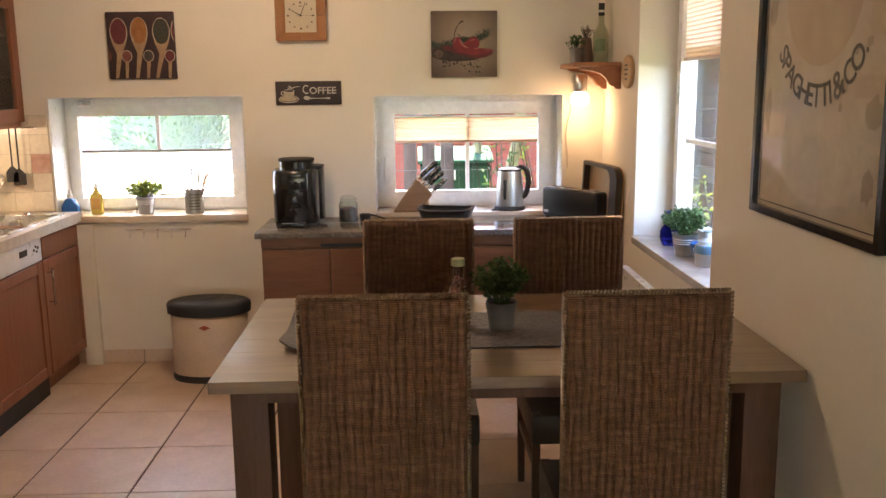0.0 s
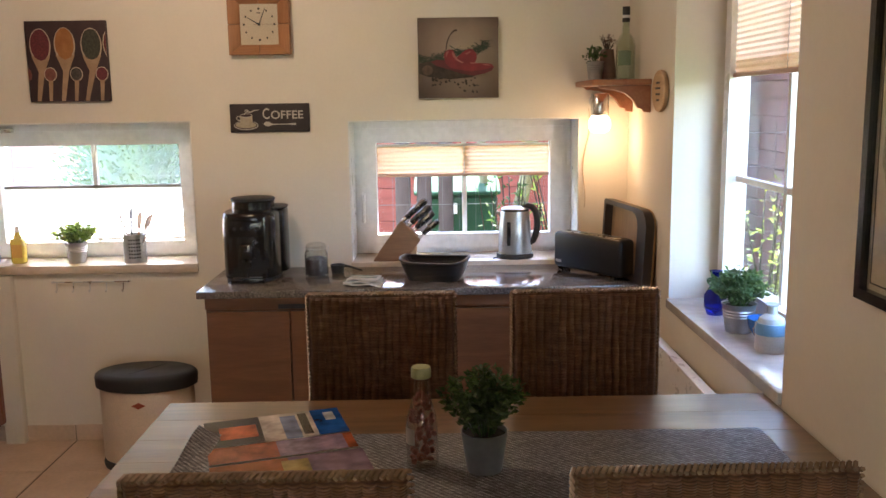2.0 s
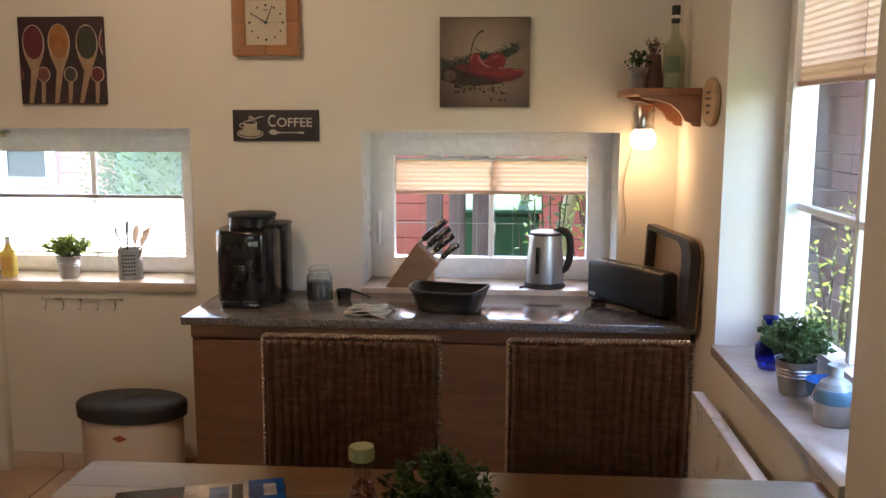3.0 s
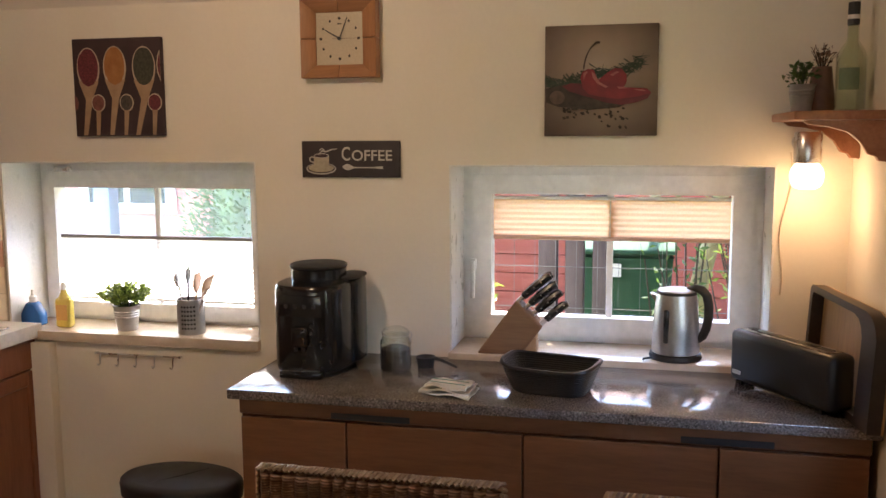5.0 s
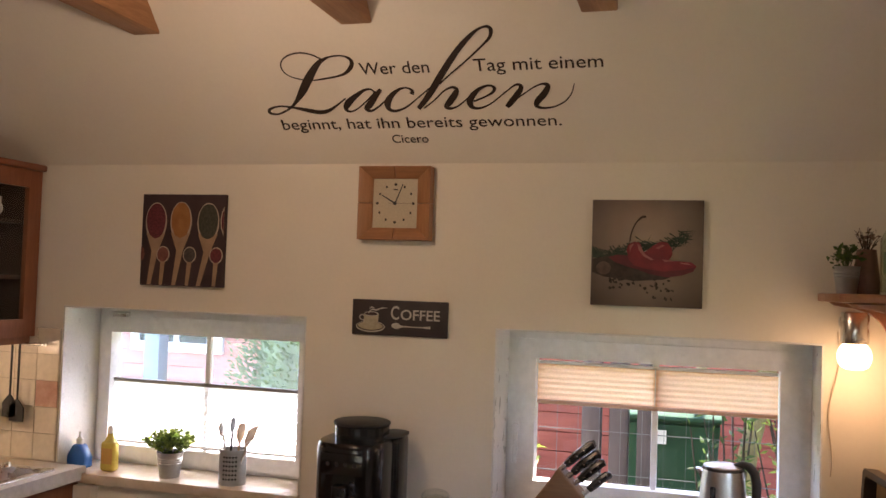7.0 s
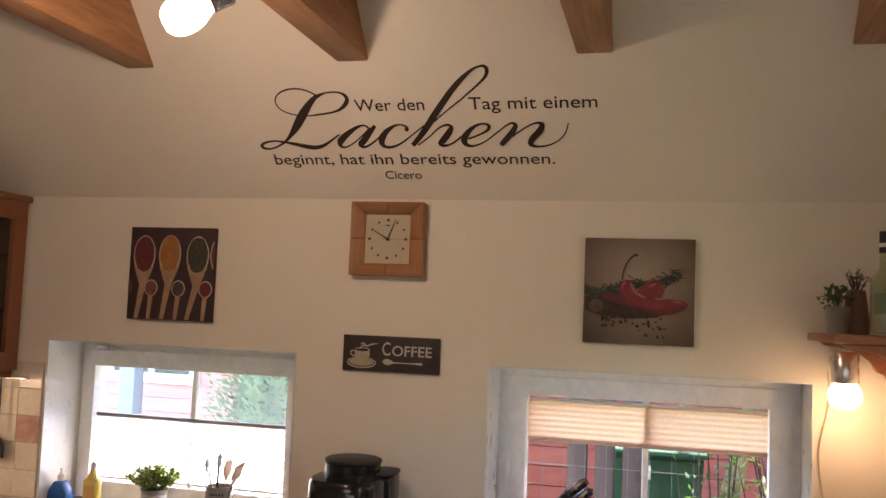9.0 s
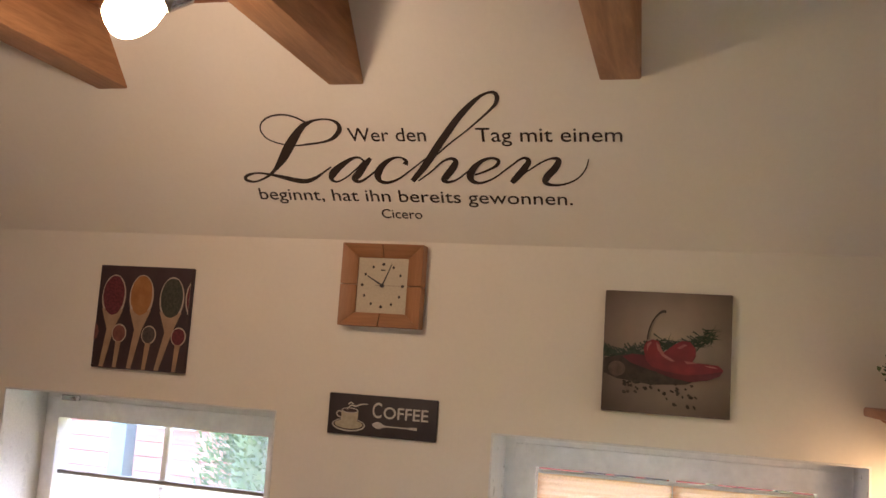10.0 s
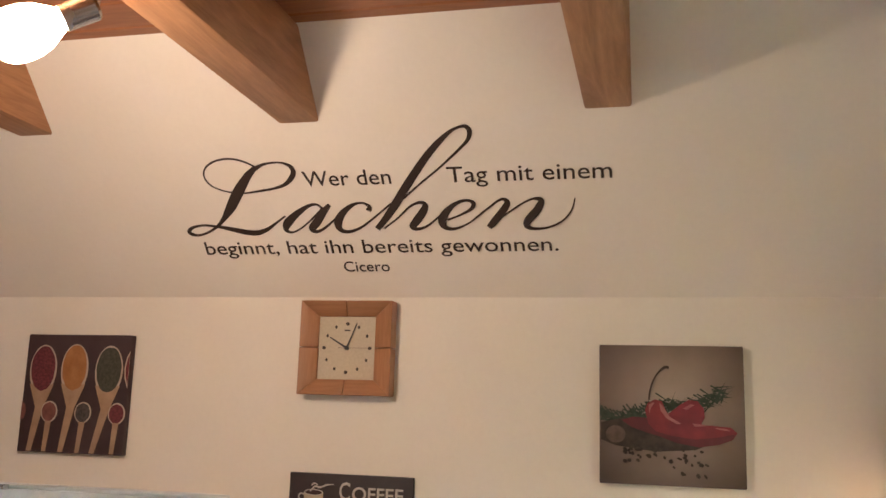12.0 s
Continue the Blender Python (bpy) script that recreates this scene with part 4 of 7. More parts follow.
pen([(-479, 221, 15), (-447, 256, 19), (-417, 294, 22), (-386, 337, 22), (-350, 384, 21), (-315, 427, 19), (-281, 462, 16), (-249, 489, 10), (-227, 500, 7), (-208, 502, 10), (-199, 490, 13), (-205, 468, 10), (-227, 445, 7), (-259, 417, 6), (-299, 384, 5), (-349, 346, 5), (-392, 310, 5)], 5)
pen([(-460, 222, 5), (-416, 254, 5), (-381, 285, 6), (-353, 297, 9), (-338, 290, 14), (-347, 270, 21), (-369, 242, 22), (-382, 226, 16), (-368, 219, 10), (-341, 228, 6), (-307, 254, 5), (-285, 271, 5)], 6)
pen([(-286, 244, 6), (-250, 258, 6), (-220, 275, 9), (-212, 292, 11), (-230, 300, 8), (-259, 291, 11), (-286, 267, 19), (-300, 241, 22), (-293, 222, 14), (-268, 218, 8), (-230, 234, 5), (-190, 265, 5), (-155, 292, 5)], 7)
pen([(-163, 287, 5), (-138, 301, 8), (-125, 291, 15), (-141, 264, 20), (-167, 233, 19), (-179, 220, 14)], 8)
pen([(-156, 241, 5), (-117, 268, 5), (-87, 288, 5), (-59, 300, 7), (-40, 295, 15), (-51, 269, 21), (-75, 241, 21), (-81, 223, 15), (-63, 214, 9), (-28, 217, 6), (8, 234, 5), (33, 264, 4), (44, 299, 3)], 9)
for body, size, u, v, width in (("Wer den", 0.063, -0.655, 0.3525, 0.237), ("Tag mit einem", 0.063, -0.270, 0.3515, 0.406),
                                ("beginnt, hat ihn bereits gewonnen.", 0.06, -0.994, 0.147, 0.988), ("Cicero", 0.047, -0.596, 0.0875, 0.130)):
    for me in letter_meshes(text_mesh("letter", body, size, M_INK, width)):
        ob = new("letter", me)
        ob.parent = letters
        ob.matrix_basis = Matrix.Translation((u, v, 0.0012))


# ---- pictures ----
def blob(cx, cy, rx, ry, n=28, tilt=0.0, rough=0.0, seed=0):
    rng = random.Random(seed)
    out = []
    for i in range(n):
        a = 2 * math.pi * i / n
        k = 1 + rough * (rng.random() - 0.5)
        x, y = rx * k * math.cos(a), ry * k * math.sin(a)
        t = radians(tilt)
        out.append((cx + x * math.cos(t) - y * math.sin(t), cy + x * math.sin(t) + y * math.cos(t)))
    return out


def printed(name, outline, layer, material, parent, label=""):
    """A flat printed shape on a picture that faces -y; layer lifts it a hair."""
    bm = bmesh.new()
    y = -0.0006 * layer
    bm.faces.new([bm.verts.new((a, y, c)) for a, c in outline])
    return part(name, bm, material, parent, label)


def canvas(name, x0, x1, z0, z1, depth, material, label, category="picture"):
    c = thing(name, (x0, WALL_Y - 0.001 - depth, z0), label, category)
    part("canvas", box(0, x1 - x0, 0.0, depth, 0, z1 - z0, 0.003, 2), material, c)
    return c


def print_mat(name, c1, c2, scale=30.0, rough=0.7):
    return surface(name, c1, c2, scale, 400.0, rough, 0.05)


M_PLUM = print_mat("plum_print", (0.030, 0.014, 0.016), (0.055, 0.028, 0.030), 8.0)
M_SPOON = print_mat("spoon_wood_print", (0.30, 0.19, 0.11), (0.42, 0.28, 0.17), 20.0)
M_RIM = print_mat("spoon_rim_print", (0.42, 0.33, 0.24), (0.50, 0.41, 0.32), 20.0)
M_PEPPER = print_mat("pink_pepper_print", (0.07, 0.010, 0.015), (0.18, 0.032, 0.042), 160.0)
M_CURRY = print_mat("curry_print", (0.29, 0.115, 0.032), (0.40, 0.18, 0.06), 25.0)
M_HERB = print_mat("herb_print", (0.026, 0.026, 0.017), (0.066, 0.064, 0.044), 130.0)
M_PAPRIKA = print_mat("paprika_print", (0.15, 0.05, 0.04), (0.23, 0.085, 0.065), 60.0)
M_SEED = print_mat("seed_print", (0.03, 0.025, 0.025), (0.10, 0.08, 0.07), 160.0)

sp = canvas("spoon_picture", -1.606, -1.256, 1.562, 1.907, 0.022, M_PLUM, "square canvas picture of wooden spoons filled with spices")


def big_spoon(cx, cz, foot, spice, tilt=0):
    printed("spoon", blob(cx, cz, 0.046, 0.074, tilt=tilt), 1, M_RIM, sp)
    neck = cz - 0.055
    printed("spoon", [(cx - 0.041, neck + 0.012), (cx + 0.041, neck + 0.012), (cx + 0.013, neck - 0.055), (foot + 0.0085, 0.003), (foot - 0.0085, 0.003), (cx - 0.015, neck - 0.055)], 2, M_SPOON, sp)
    printed("spice", blob(cx, cz + 0.004, 0.041, 0.066, tilt=tilt, rough=0.05, seed=int(cx * 999)), 3, spice, sp)


big_spoon(0.062, 0.240, 0.040, M_PEPPER)
big_spoon(0.168, 0.243, 0.146, M_CURRY)
big_spoon(0.283, 0.240, 0.250, M_HERB)
for cx, foot, spice in ((0.098, 0.092, M_PAPRIKA), (0.211, 0.203, M_SEED), (0.322, 0.316, M_PEPPER)):
    printed("small_spoon", blob(cx, 0.118, 0.028, 0.031), 4, M_RIM, sp)
    printed("small_spoon", [(cx - 0.010, 0.092), (cx + 0.010, 0.092), (foot + 0.007, 0.003), (foot - 0.007, 0.003)], 5, M_SPOON, sp)
    printed("spice", blob(cx, 0.118, 0.024, 0.027, rough=0.06, seed=3), 6, spice, sp)
printed("small_spoon", [(0.002, 0.09), (0.014, 0.098), (0.019, 0.118), (0.013, 0.138), (0.002, 0.146)], 4, M_PAPRIKA, sp)
printed("spoon", [(0.348, 0.19), (0.336, 0.22), (0.333, 0.25), (0.338, 0.28), (0.348, 0.30)], 1, M_RIM, sp)
printed("spice", [(0.348, 0.20), (0.340, 0.225), (0.338, 0.25), (0.342, 0.275), (0.348, 0.29)], 3, M_PEPPER, sp)


def chili_ground():
    m, nt, bs = nodes_of("kraft_backdrop_print")
    tc = nt.nodes.new("ShaderNodeTexCoord")
    mp = nt.nodes.new("ShaderNodeMapping")
    mp.inputs["Location"].default_value = (-0.75, 0, -0.78)
    mp.inputs["Scale"].default_value = (4.2, 0, 3.9)
    link(nt, tc.outputs["Object"], mp.inputs["Vector"])
    g = nt.nodes.new("ShaderNodeTexGradient")
    g.gradient_type = "SPHERICAL"
    link(nt, mp.outputs["Vector"], g.inputs["Vector"])
    n = noise_tex(nt, coords(nt), 9.0)
    col = ramp(nt, g.outputs["Fac"], [(0.0, (0.085, 0.058, 0.046)), (0.5, (0.25, 0.185, 0.145)), (1.0, (0.44, 0.35, 0.28))])
    link(nt, mixed(nt, col, ramp(nt, n, [(0.3, (0.8, 0.8, 0.8)), (0.7, (1, 1, 1))]), 1.0), bs.inputs["Base Color"])
    bs.inputs["Roughness"].default_value = 0.75
    return m


ch = canvas("chili_picture", 0.092, 0.443, 1.553, 1.897, 0.024, chili_ground(), "square canvas picture of red chilies and peppercorns")
M_RED = print_mat("chili_red_print", (0.13, 0.006, 0.012), (0.26, 0.016, 0.024), 14.0, 0.5)
M_RED_DARK = print_mat("chili_dark_print", (0.07, 0.006, 0.010), (0.16, 0.012, 0.018), 14.0, 0.5)
M_RED_LIGHT = print_mat("chili_glint_print", (0.30, 0.07, 0.065), (0.42, 0.15, 0.13), 30.0, 0.5)
M_ROSEMARY = print_mat("rosemary_print", (0.012, 0.022, 0.012), (0.05, 0.07, 0.045), 60.0)
M_SHADE = print_mat("brown_dark_print", (0.022, 0.014, 0.011), (0.065, 0.042, 0.032), 34.0)
M_CORN = print_mat("peppercorn_print", (0.02, 0.013, 0.010), (0.06, 0.042, 0.032), 60.0)
k = 0.35 / 750.0


def cz(x, y):
    return ((x - 62) * k, (790 - y) * k)


rng = random.Random(11)
bm = bmesh.new()
for i in range(300):
    along = rng.random()
    x, y = (70 + 330 * along, 425 + 25 * math.sin(along * 5) + rng.uniform(-25, 25)) if i % 2 else (400 + 320 * along, 340 + 55 * math.sin(along * 3.0 + 0.3) - 40 * along + rng.uniform(-30, 30))
    a = rng.uniform(-0.9, 0.9) + (0.2 if i % 2 else -0.3)
    ln = rng.uniform(28, 62)
    dx, dy, nx, ny = ln * math.cos(a), ln * math.sin(a), -4.4 * math.sin(a), 4.4 * math.cos(a)
    q = [cz(min(max(px, 64), 808), py) for px, py in ((x - dx + nx, y - dy + ny), (x + dx, y + dy), (x - dx - nx, y - dy - ny))]
    bm.faces.new([bm.verts.new((u, -0.0006 - 0.000006 * i, w)) for u, w in q])
part("rosemary", bm, M_ROSEMARY, ch, "printed rosemary sprigs")
printed("cast_shade", [cz(x, y) for x, y in ((70, 470), (200, 440), (420, 520), (640, 565), (560, 600), (360, 615), (150, 590), (70, 560))], 4, M_SHADE, ch)
printed("garlic", [cz(x, y) for x, y in blob(148, 530, 52, 46)], 5, print_mat("garlic_print", (0.06, 0.04, 0.03), (0.15, 0.095, 0.075), 40.0), ch)
printed("chili", [cz(x, y) for x, y in ((180, 455), (240, 435), (320, 440), (420, 490), (400, 540), (320, 520), (230, 490))], 6, M_RED_DARK, ch)
printed("chili", [cz(x, y) for x, y in ((420, 420), (480, 370), (530, 340), (575, 345), (608, 385), (610, 430), (590, 470), (500, 480))], 6, M_RED, ch)
printed("chili", [cz(x, y) for x, y in ((303, 400), (318, 360), (355, 342), (392, 350), (412, 400), (450, 445), (530, 470), (640, 470), (740, 478), (772, 505), (750, 540), (680, 568), (580, 585), (470, 565), (380, 530), (320, 470))], 7, M_RED, ch)
printed("chili_under", [cz(x, y) for x, y in ((345, 505), (440, 530), (560, 545), (680, 530), (765, 510), (750, 540), (680, 568), (580, 585), (470, 567), (390, 540))], 8, M_RED_DARK, ch)
printed("glint", [cz(x, y) for x, y in ((378, 360), (396, 375), (430, 430), (490, 465), (470, 470), (415, 440), (385, 400))], 8, M_RED_LIGHT, ch)
printed("glint", [cz(x, y) for x, y in ((545, 462), (600, 466), (625, 474), (560, 478))], 8, M_RED_LIGHT, ch)
printed("glint", [cz(x, y) for x, y in ((322, 372), (345, 356), (352, 362), (332, 392), (326, 420))], 9, M_RED_LIGHT, ch)
printed("glint", [cz(x, y) for x, y in ((500, 385), (540, 362), (560, 366), (520, 392))], 9, M_RED_LIGHT, ch)
printed("glint", [cz(x, y) for x, y in ((660, 482), (715, 484), (740, 496), (690, 492))], 9, M_RED_LIGHT, ch)
stalk = [(325, 345), (330, 300), (345, 250), (370, 205), (405, 172), (430, 172)]
bm = ribbon([(*(c * 1000 for c in cz(x, y)), 4.2 if i < 4 else 7.0) for i, (x, y) in enumerate(stalk)], 0.0)
bmesh.ops.transform(bm, matrix=Matrix.Translation((0, -0.005, 0)) @ pose(0, 0, 0, 90, 0, 0), verts=bm.verts)
part("stalk", bm, M_SHADE, ch, "printed chili stalk")
for i in range(46):
    x, y = (rng.uniform(190, 380), rng.uniform(575, 670)) if i < 26 else (rng.uniform(370, 720), rng.uniform(595, 740))
    printed("peppercorn", [cz(a, c) for a, c in blob(x, y, rng.uniform(7, 15), rng.uniform(6, 11), 9, rng.uniform(0, 90), 0.4, i)], 9 + i * 0.05, M_CORN, ch)

# coffee sign
sg = canvas("coffee_sign", -0.742, -0.392, 1.417, 1.541, 0.012, surface("slate_board", (0.022, 0.014, 0.015), (0.038, 0.025, 0.026), 12, 200, 0.6, 0.06), "small dark sign with a chalk cup and the word coffee", "sign")
M_CHALK = print_mat("chalk_print", (0.42, 0.39, 0.34), (0.58, 0.54, 0.48), 90.0)
M_CHALK_CREAM = print_mat("cream_chalk_print", (0.36, 0.31, 0.21), (0.50, 0.43, 0.31), 60.0)
printed("saucer", blob(0.070, 0.030, 0.054, 0.020), 1, M_CHALK, sg)
printed("saucer", blob(0.070, 0.031, 0.050, 0.0165), 2, M_PLUM, sg)
printed("saucer", blob(0.070, 0.032, 0.046, 0.0140), 3, M_CHALK_CREAM, sg)
printed("cup", [(0.045, 0.072), (0.045, 0.045), (0.052, 0.036), (0.072, 0.032), (0.092, 0.038), (0.099, 0.048), (0.100, 0.074)], 4, M_CHALK_CREAM, sg)
printed("cup_rim", blob(0.0725, 0.074, 0.0275, 0.0085), 5, M_CHALK, sg)
printed("coffee", blob(0.0725, 0.074, 0.024, 0.006), 6, M_PLUM, sg)
bm = ribbon([(46, 68, 4), (36, 70, 4), (30, 62, 4), (36, 54, 4), (46, 52, 4)], 0.0)
ribbon([(62, 76, 3), (76, 90, 4), (90, 88, 5), (110, 95, 4), (130, 97, 2)], 0.0, 0.001, bm)
ribbon([(66, 92, 3), (74, 98, 4), (84, 94, 3)], 0.0, 0.001, bm)
bmesh.ops.transform(bm, matrix=Matrix.Translation((0, -0.004, 0)) @ pose(0, 0, 0, 90, 0, 0), verts=bm.verts)
part("steam", bm, M_CHALK, sg, "chalk steam and cup handle")
bm = ribbon([(147, 36, 3), (158, 36, 18), (172, 35, 20), (184, 34, 8), (200, 34, 4), (250, 34, 4), (272, 34, 7), (290, 34, 9)], 0.0)
bmesh.ops.transform(bm, matrix=Matrix.Translation((0, -0.0012, 0)) @ pose(0, 0, 0, 90, 0, 0), verts=bm.verts)
part("spoon", bm, M_CHALK, sg, "chalk spoon")
for body, x, size, w in (("C", 0.145, 0.066, 0.030), ("OFFEE", 0.181, 0.050, 0.142)):
    for me in letter_meshes(text_mesh("letter", body, size, M_CHALK, w, 0.0004, 0.0006)):
        ob = new("letter", me)
        ob.parent = sg
        ob.matrix_basis = Matrix.Translation((x, -0.0012, 0.058)) @ pose(0, 0, 0, 90, 0, 0)


# ---- clock ----
def make_clock():
    c = thing("wall_clock", (-0.591, WALL_Y - 0.05, 1.879), "square wall clock with a broad light wooden frame", "clock")
    h, w, d = 0.1285, 0.1315, 0.049
    m1 = wood("clock_beech", (0.30, 0.14, 0.062), (0.42, 0.205, 0.098), "x", 0.5)
    m2 = wood("clock_beech_upright", (0.30, 0.14, 0.062), (0.42, 0.205, 0.098), "z", 0.5)
    iw, ih = 0.082, 0.086
    for sx in (-1, 1):
        for z0, z1 in ((-h, -0.001), (0.001, h)):
            o = [(sx * w, z0), (sx * w, z1), (sx * iw, min(z1, ih)), (sx * iw, max(z0, -ih))]
            bm = slab(o, d, "xz", 0.0015)
            for v in bm.verts:
                if v.co.y < d / 2 and abs(v.co.x) < iw + 0.004:
                    v.co.y += 0.014
            part("frame_side", bm, m2, c)
    for sz in (-1, 1):
        for x0, x1 in ((-w, -0.001), (0.001, w)):
            o = [(x0, sz * h), (x1, sz * h), (min(x1, iw), sz * ih), (max(x0, -iw), sz * ih)]
            bm = slab(o, d, "xz", 0.0015)
            for v in bm.verts:
                if v.co.y < d / 2 and abs(v.co.z) < ih + 0.004:
                    v.co.y += 0.014
            part("frame_rail", bm, m1, c)
    part("dial", box(-iw - 0.001, iw + 0.001, 0.022, 0.03, -ih - 0.001, ih + 0.001), plain("cream_dial", (0.50, 0.42, 0.30), 0.5), c, "cream dial")
    for i in range(12):
        a = radians(30 * i)
        r = 0.066
        printed("hour_mark", blob(r * math.sin(a), r * math.cos(a), 0.0055 if i % 3 == 0 else 0.0038, 0.0048, 10), -35, M_INK, c)
    printed("maker_mark", [(-0.008, 0.046), (0.008, 0.046), (0.008, 0.050), (-0.008, 0.050)], -35, M_INK, c)

    def pointer(name, deg, ln, wd, layer, tail=0.0, mt=M_BLACK_MATT):
        a = radians(deg)
        u, v = (math.sin(a), math.cos(a)), (math.cos(a), -math.sin(a))
        pts = [(u[0] * t + v[0] * s, u[1] * t + v[1] * s) for t, s in ((-tail, -wd), (ln, -wd * 0.6), (ln, wd * 0.6), (-tail, wd))]
        bm = slab(pts, 0.001)
        part(name, bm, mt, c, at=(0, 0.0205 - layer * 0.0014, 0))
    pointer("hour_pointer", 300, 0.058, 0.0026, 0)
    pointer("minute_pointer", 22, 0.073, 0.0022, 1)
    pointer("second_pointer", 90, 0.066, 0.0008, 2, 0.024, plain("grey_pointer", (0.2, 0.15, 0.12), 0.5))
    part("hub", lathe([(0, 0), (0.006, 0), (0.006, 0.006), (0, 0.006)], 16, m=pose(0, 0.021, 0, 90)), M_BLACK_MATT, c)
    return c


make_clock()


# ---- framed poster on the east wall ----
def make_poster():
    # local x runs towards the rear of the room, local -y into the room
    m = Matrix.Translation((RIGHT_X - 0.002, 2.585, 1.137)) @ pose(0, 0, 0, 0, 0, -90)
    p = thing("framed_poster", m, "large black-framed kitchen poster behind glass", "picture")
    w, h, f = 0.745, 1.0, 0.022
    bm = ring(bmesh.new(), (0, w, 0, h), (f, w - f, f, h - f), -0.024, 0.0, 0.004)
    part("picture_frame", bm, plain("black_lacquer", (0.015, 0.013, 0.013), 0.2), p)
    part("print", box(f - 0.003, w - f + 0.003, -0.008, -0.002, f - 0.003, h - f + 0.003), surface("aged_paper", (0.50, 0.41, 0.31), (0.62, 0.52, 0.41), 7, 60, 0.7, 0.02), p, "aged cream print")
    line = plain("dark_line", (0.03, 0.02, 0.015), 0.6)
    part("rule", ring(bmesh.new(), (0.034, w - 0.034, 0.034, h - 0.034), (0.037, w - 0.037, 0.037, h - 0.037), -0.0092, -0.0082, 0), line, p)
    tan = print_mat("tan_print", (0.46, 0.33, 0.21), (0.56, 0.42, 0.28), 12.0)
    pale = print_mat("pale_tan_print", (0.34, 0.26, 0.18), (0.44, 0.34, 0.24), 16.0)

    def flat(name, o, lift, mt):
        bm = bmesh.new()
        bm.faces.new([bm.verts.new((a, -0.0086 - 0.0004 * lift, c)) for a, c in o])
        part(name, bm, mt, p)
    cx, cy = 0.372, 0.615
    flat("plate", blob(cx, cy, 0.215, 0.205, 48), 1, tan)
    R = 0.262
    word = "SPAGHETTI & CO."
    shapes = [(None, 0.012) if chv == " " else (me, max(v.co.x for v in me.vertices) - min(v.co.x for v in me.vertices) + 0.009)
              for chv in word for me in [None if chv == " " else text_mesh("text_letter", chv, 0.082 if chv != "&" else 0.095, line, None, 0.0003, 0.0012, "CENTER")]]
    run, total = 0.0, sum(w for me, w in shapes)
    for me, step in shapes:
        a = radians(-58 + 116 * (run + step / 2) / total)
        run += step
        if me is None:
            continue
        ob = new("text_letter", me)
        ob.parent = p
        ob.matrix_basis = Matrix.Translation((cx + R * math.sin(a), -0.0094, cy - 0.015 - R * math.cos(a))) @ pose(0, 0, 0, 90, 0, 0) @ pose(0, 0, 0, 0, 0, math.degrees(a)) @ Matrix.Translation((0, -0.028, 0))
    for x, z, rx, rz in ((0.075, 0.57, 0.028, 0.04), (0.075, 0.30, 0.02, 0.06), (0.66, 0.30, 0.035, 0.04), (0.65, 0.14, 0.03, 0.045), (0.66, 0.62, 0.03, 0.045), (0.52, 0.36, 0.012, 0.012), (0.56, 0.44, 0.012, 0.01), (0.62, 0.46, 0.014, 0.012), (0.50, 0.31, 0.010, 0.012), (0.07, 0.85, 0.03, 0.03)):
        flat("garnish", blob(x, z, rx, rz, 14, rough=0.5, seed=int(x * 50 + z * 90)), 1, pale)
    g = part("pane", sheet(f - 0.002, w - f + 0.002, -0.0145, f - 0.002, h - f + 0.002), M_GLASS, p)
    g.visible_shadow = False
    return p


make_poster()


# ---- plants ----
M_LEAF = leafy("leaf_green", (0.022, 0.052, 0.018), (0.085, 0.14, 0.05))
M_LEAF_BLUE = leafy("sage_leaf", (0.045, 0.10, 0.05), (0.15, 0.24, 0.13))
M_LEAF_YELLOW = leafy("yellow_leaf", (0.12, 0.19, 0.035), (0.30, 0.36, 0.10))
M_SOIL = surface("dark_soil", (0.025, 0.018, 0.012), (0.05, 0.035, 0.025), 60.0, 200.0, 0.95, 0.4)


def leaf(bm, base, way, size, rng, width=0.45):
    way = way.normalized()
    side = way.cross(Vector((rng.uniform(-1, 1), rng.uniform(-1, 1), rng.uniform(-1, 1)))).normalized()
    up = side.cross(way)
    w = size * width
    a = bm.verts.new(base)
    l = bm.verts.new(base + way * size * 0.5 + side * w * 0.5 + up * w * 0.15)
    r = bm.verts.new(base + way * size * 0.5 - side * w * 0.5 + up * w * 0.15)
    mid = bm.verts.new(base + way * size * 0.5 - up * w * 0.05)
    t = bm.verts.new(base + way * size - up * w * 0.2)
    bm.faces.new((a, r, mid))
    bm.faces.new((a, mid, l))
    bm.faces.new((mid, r, t))
    bm.faces.new((mid, t, l))


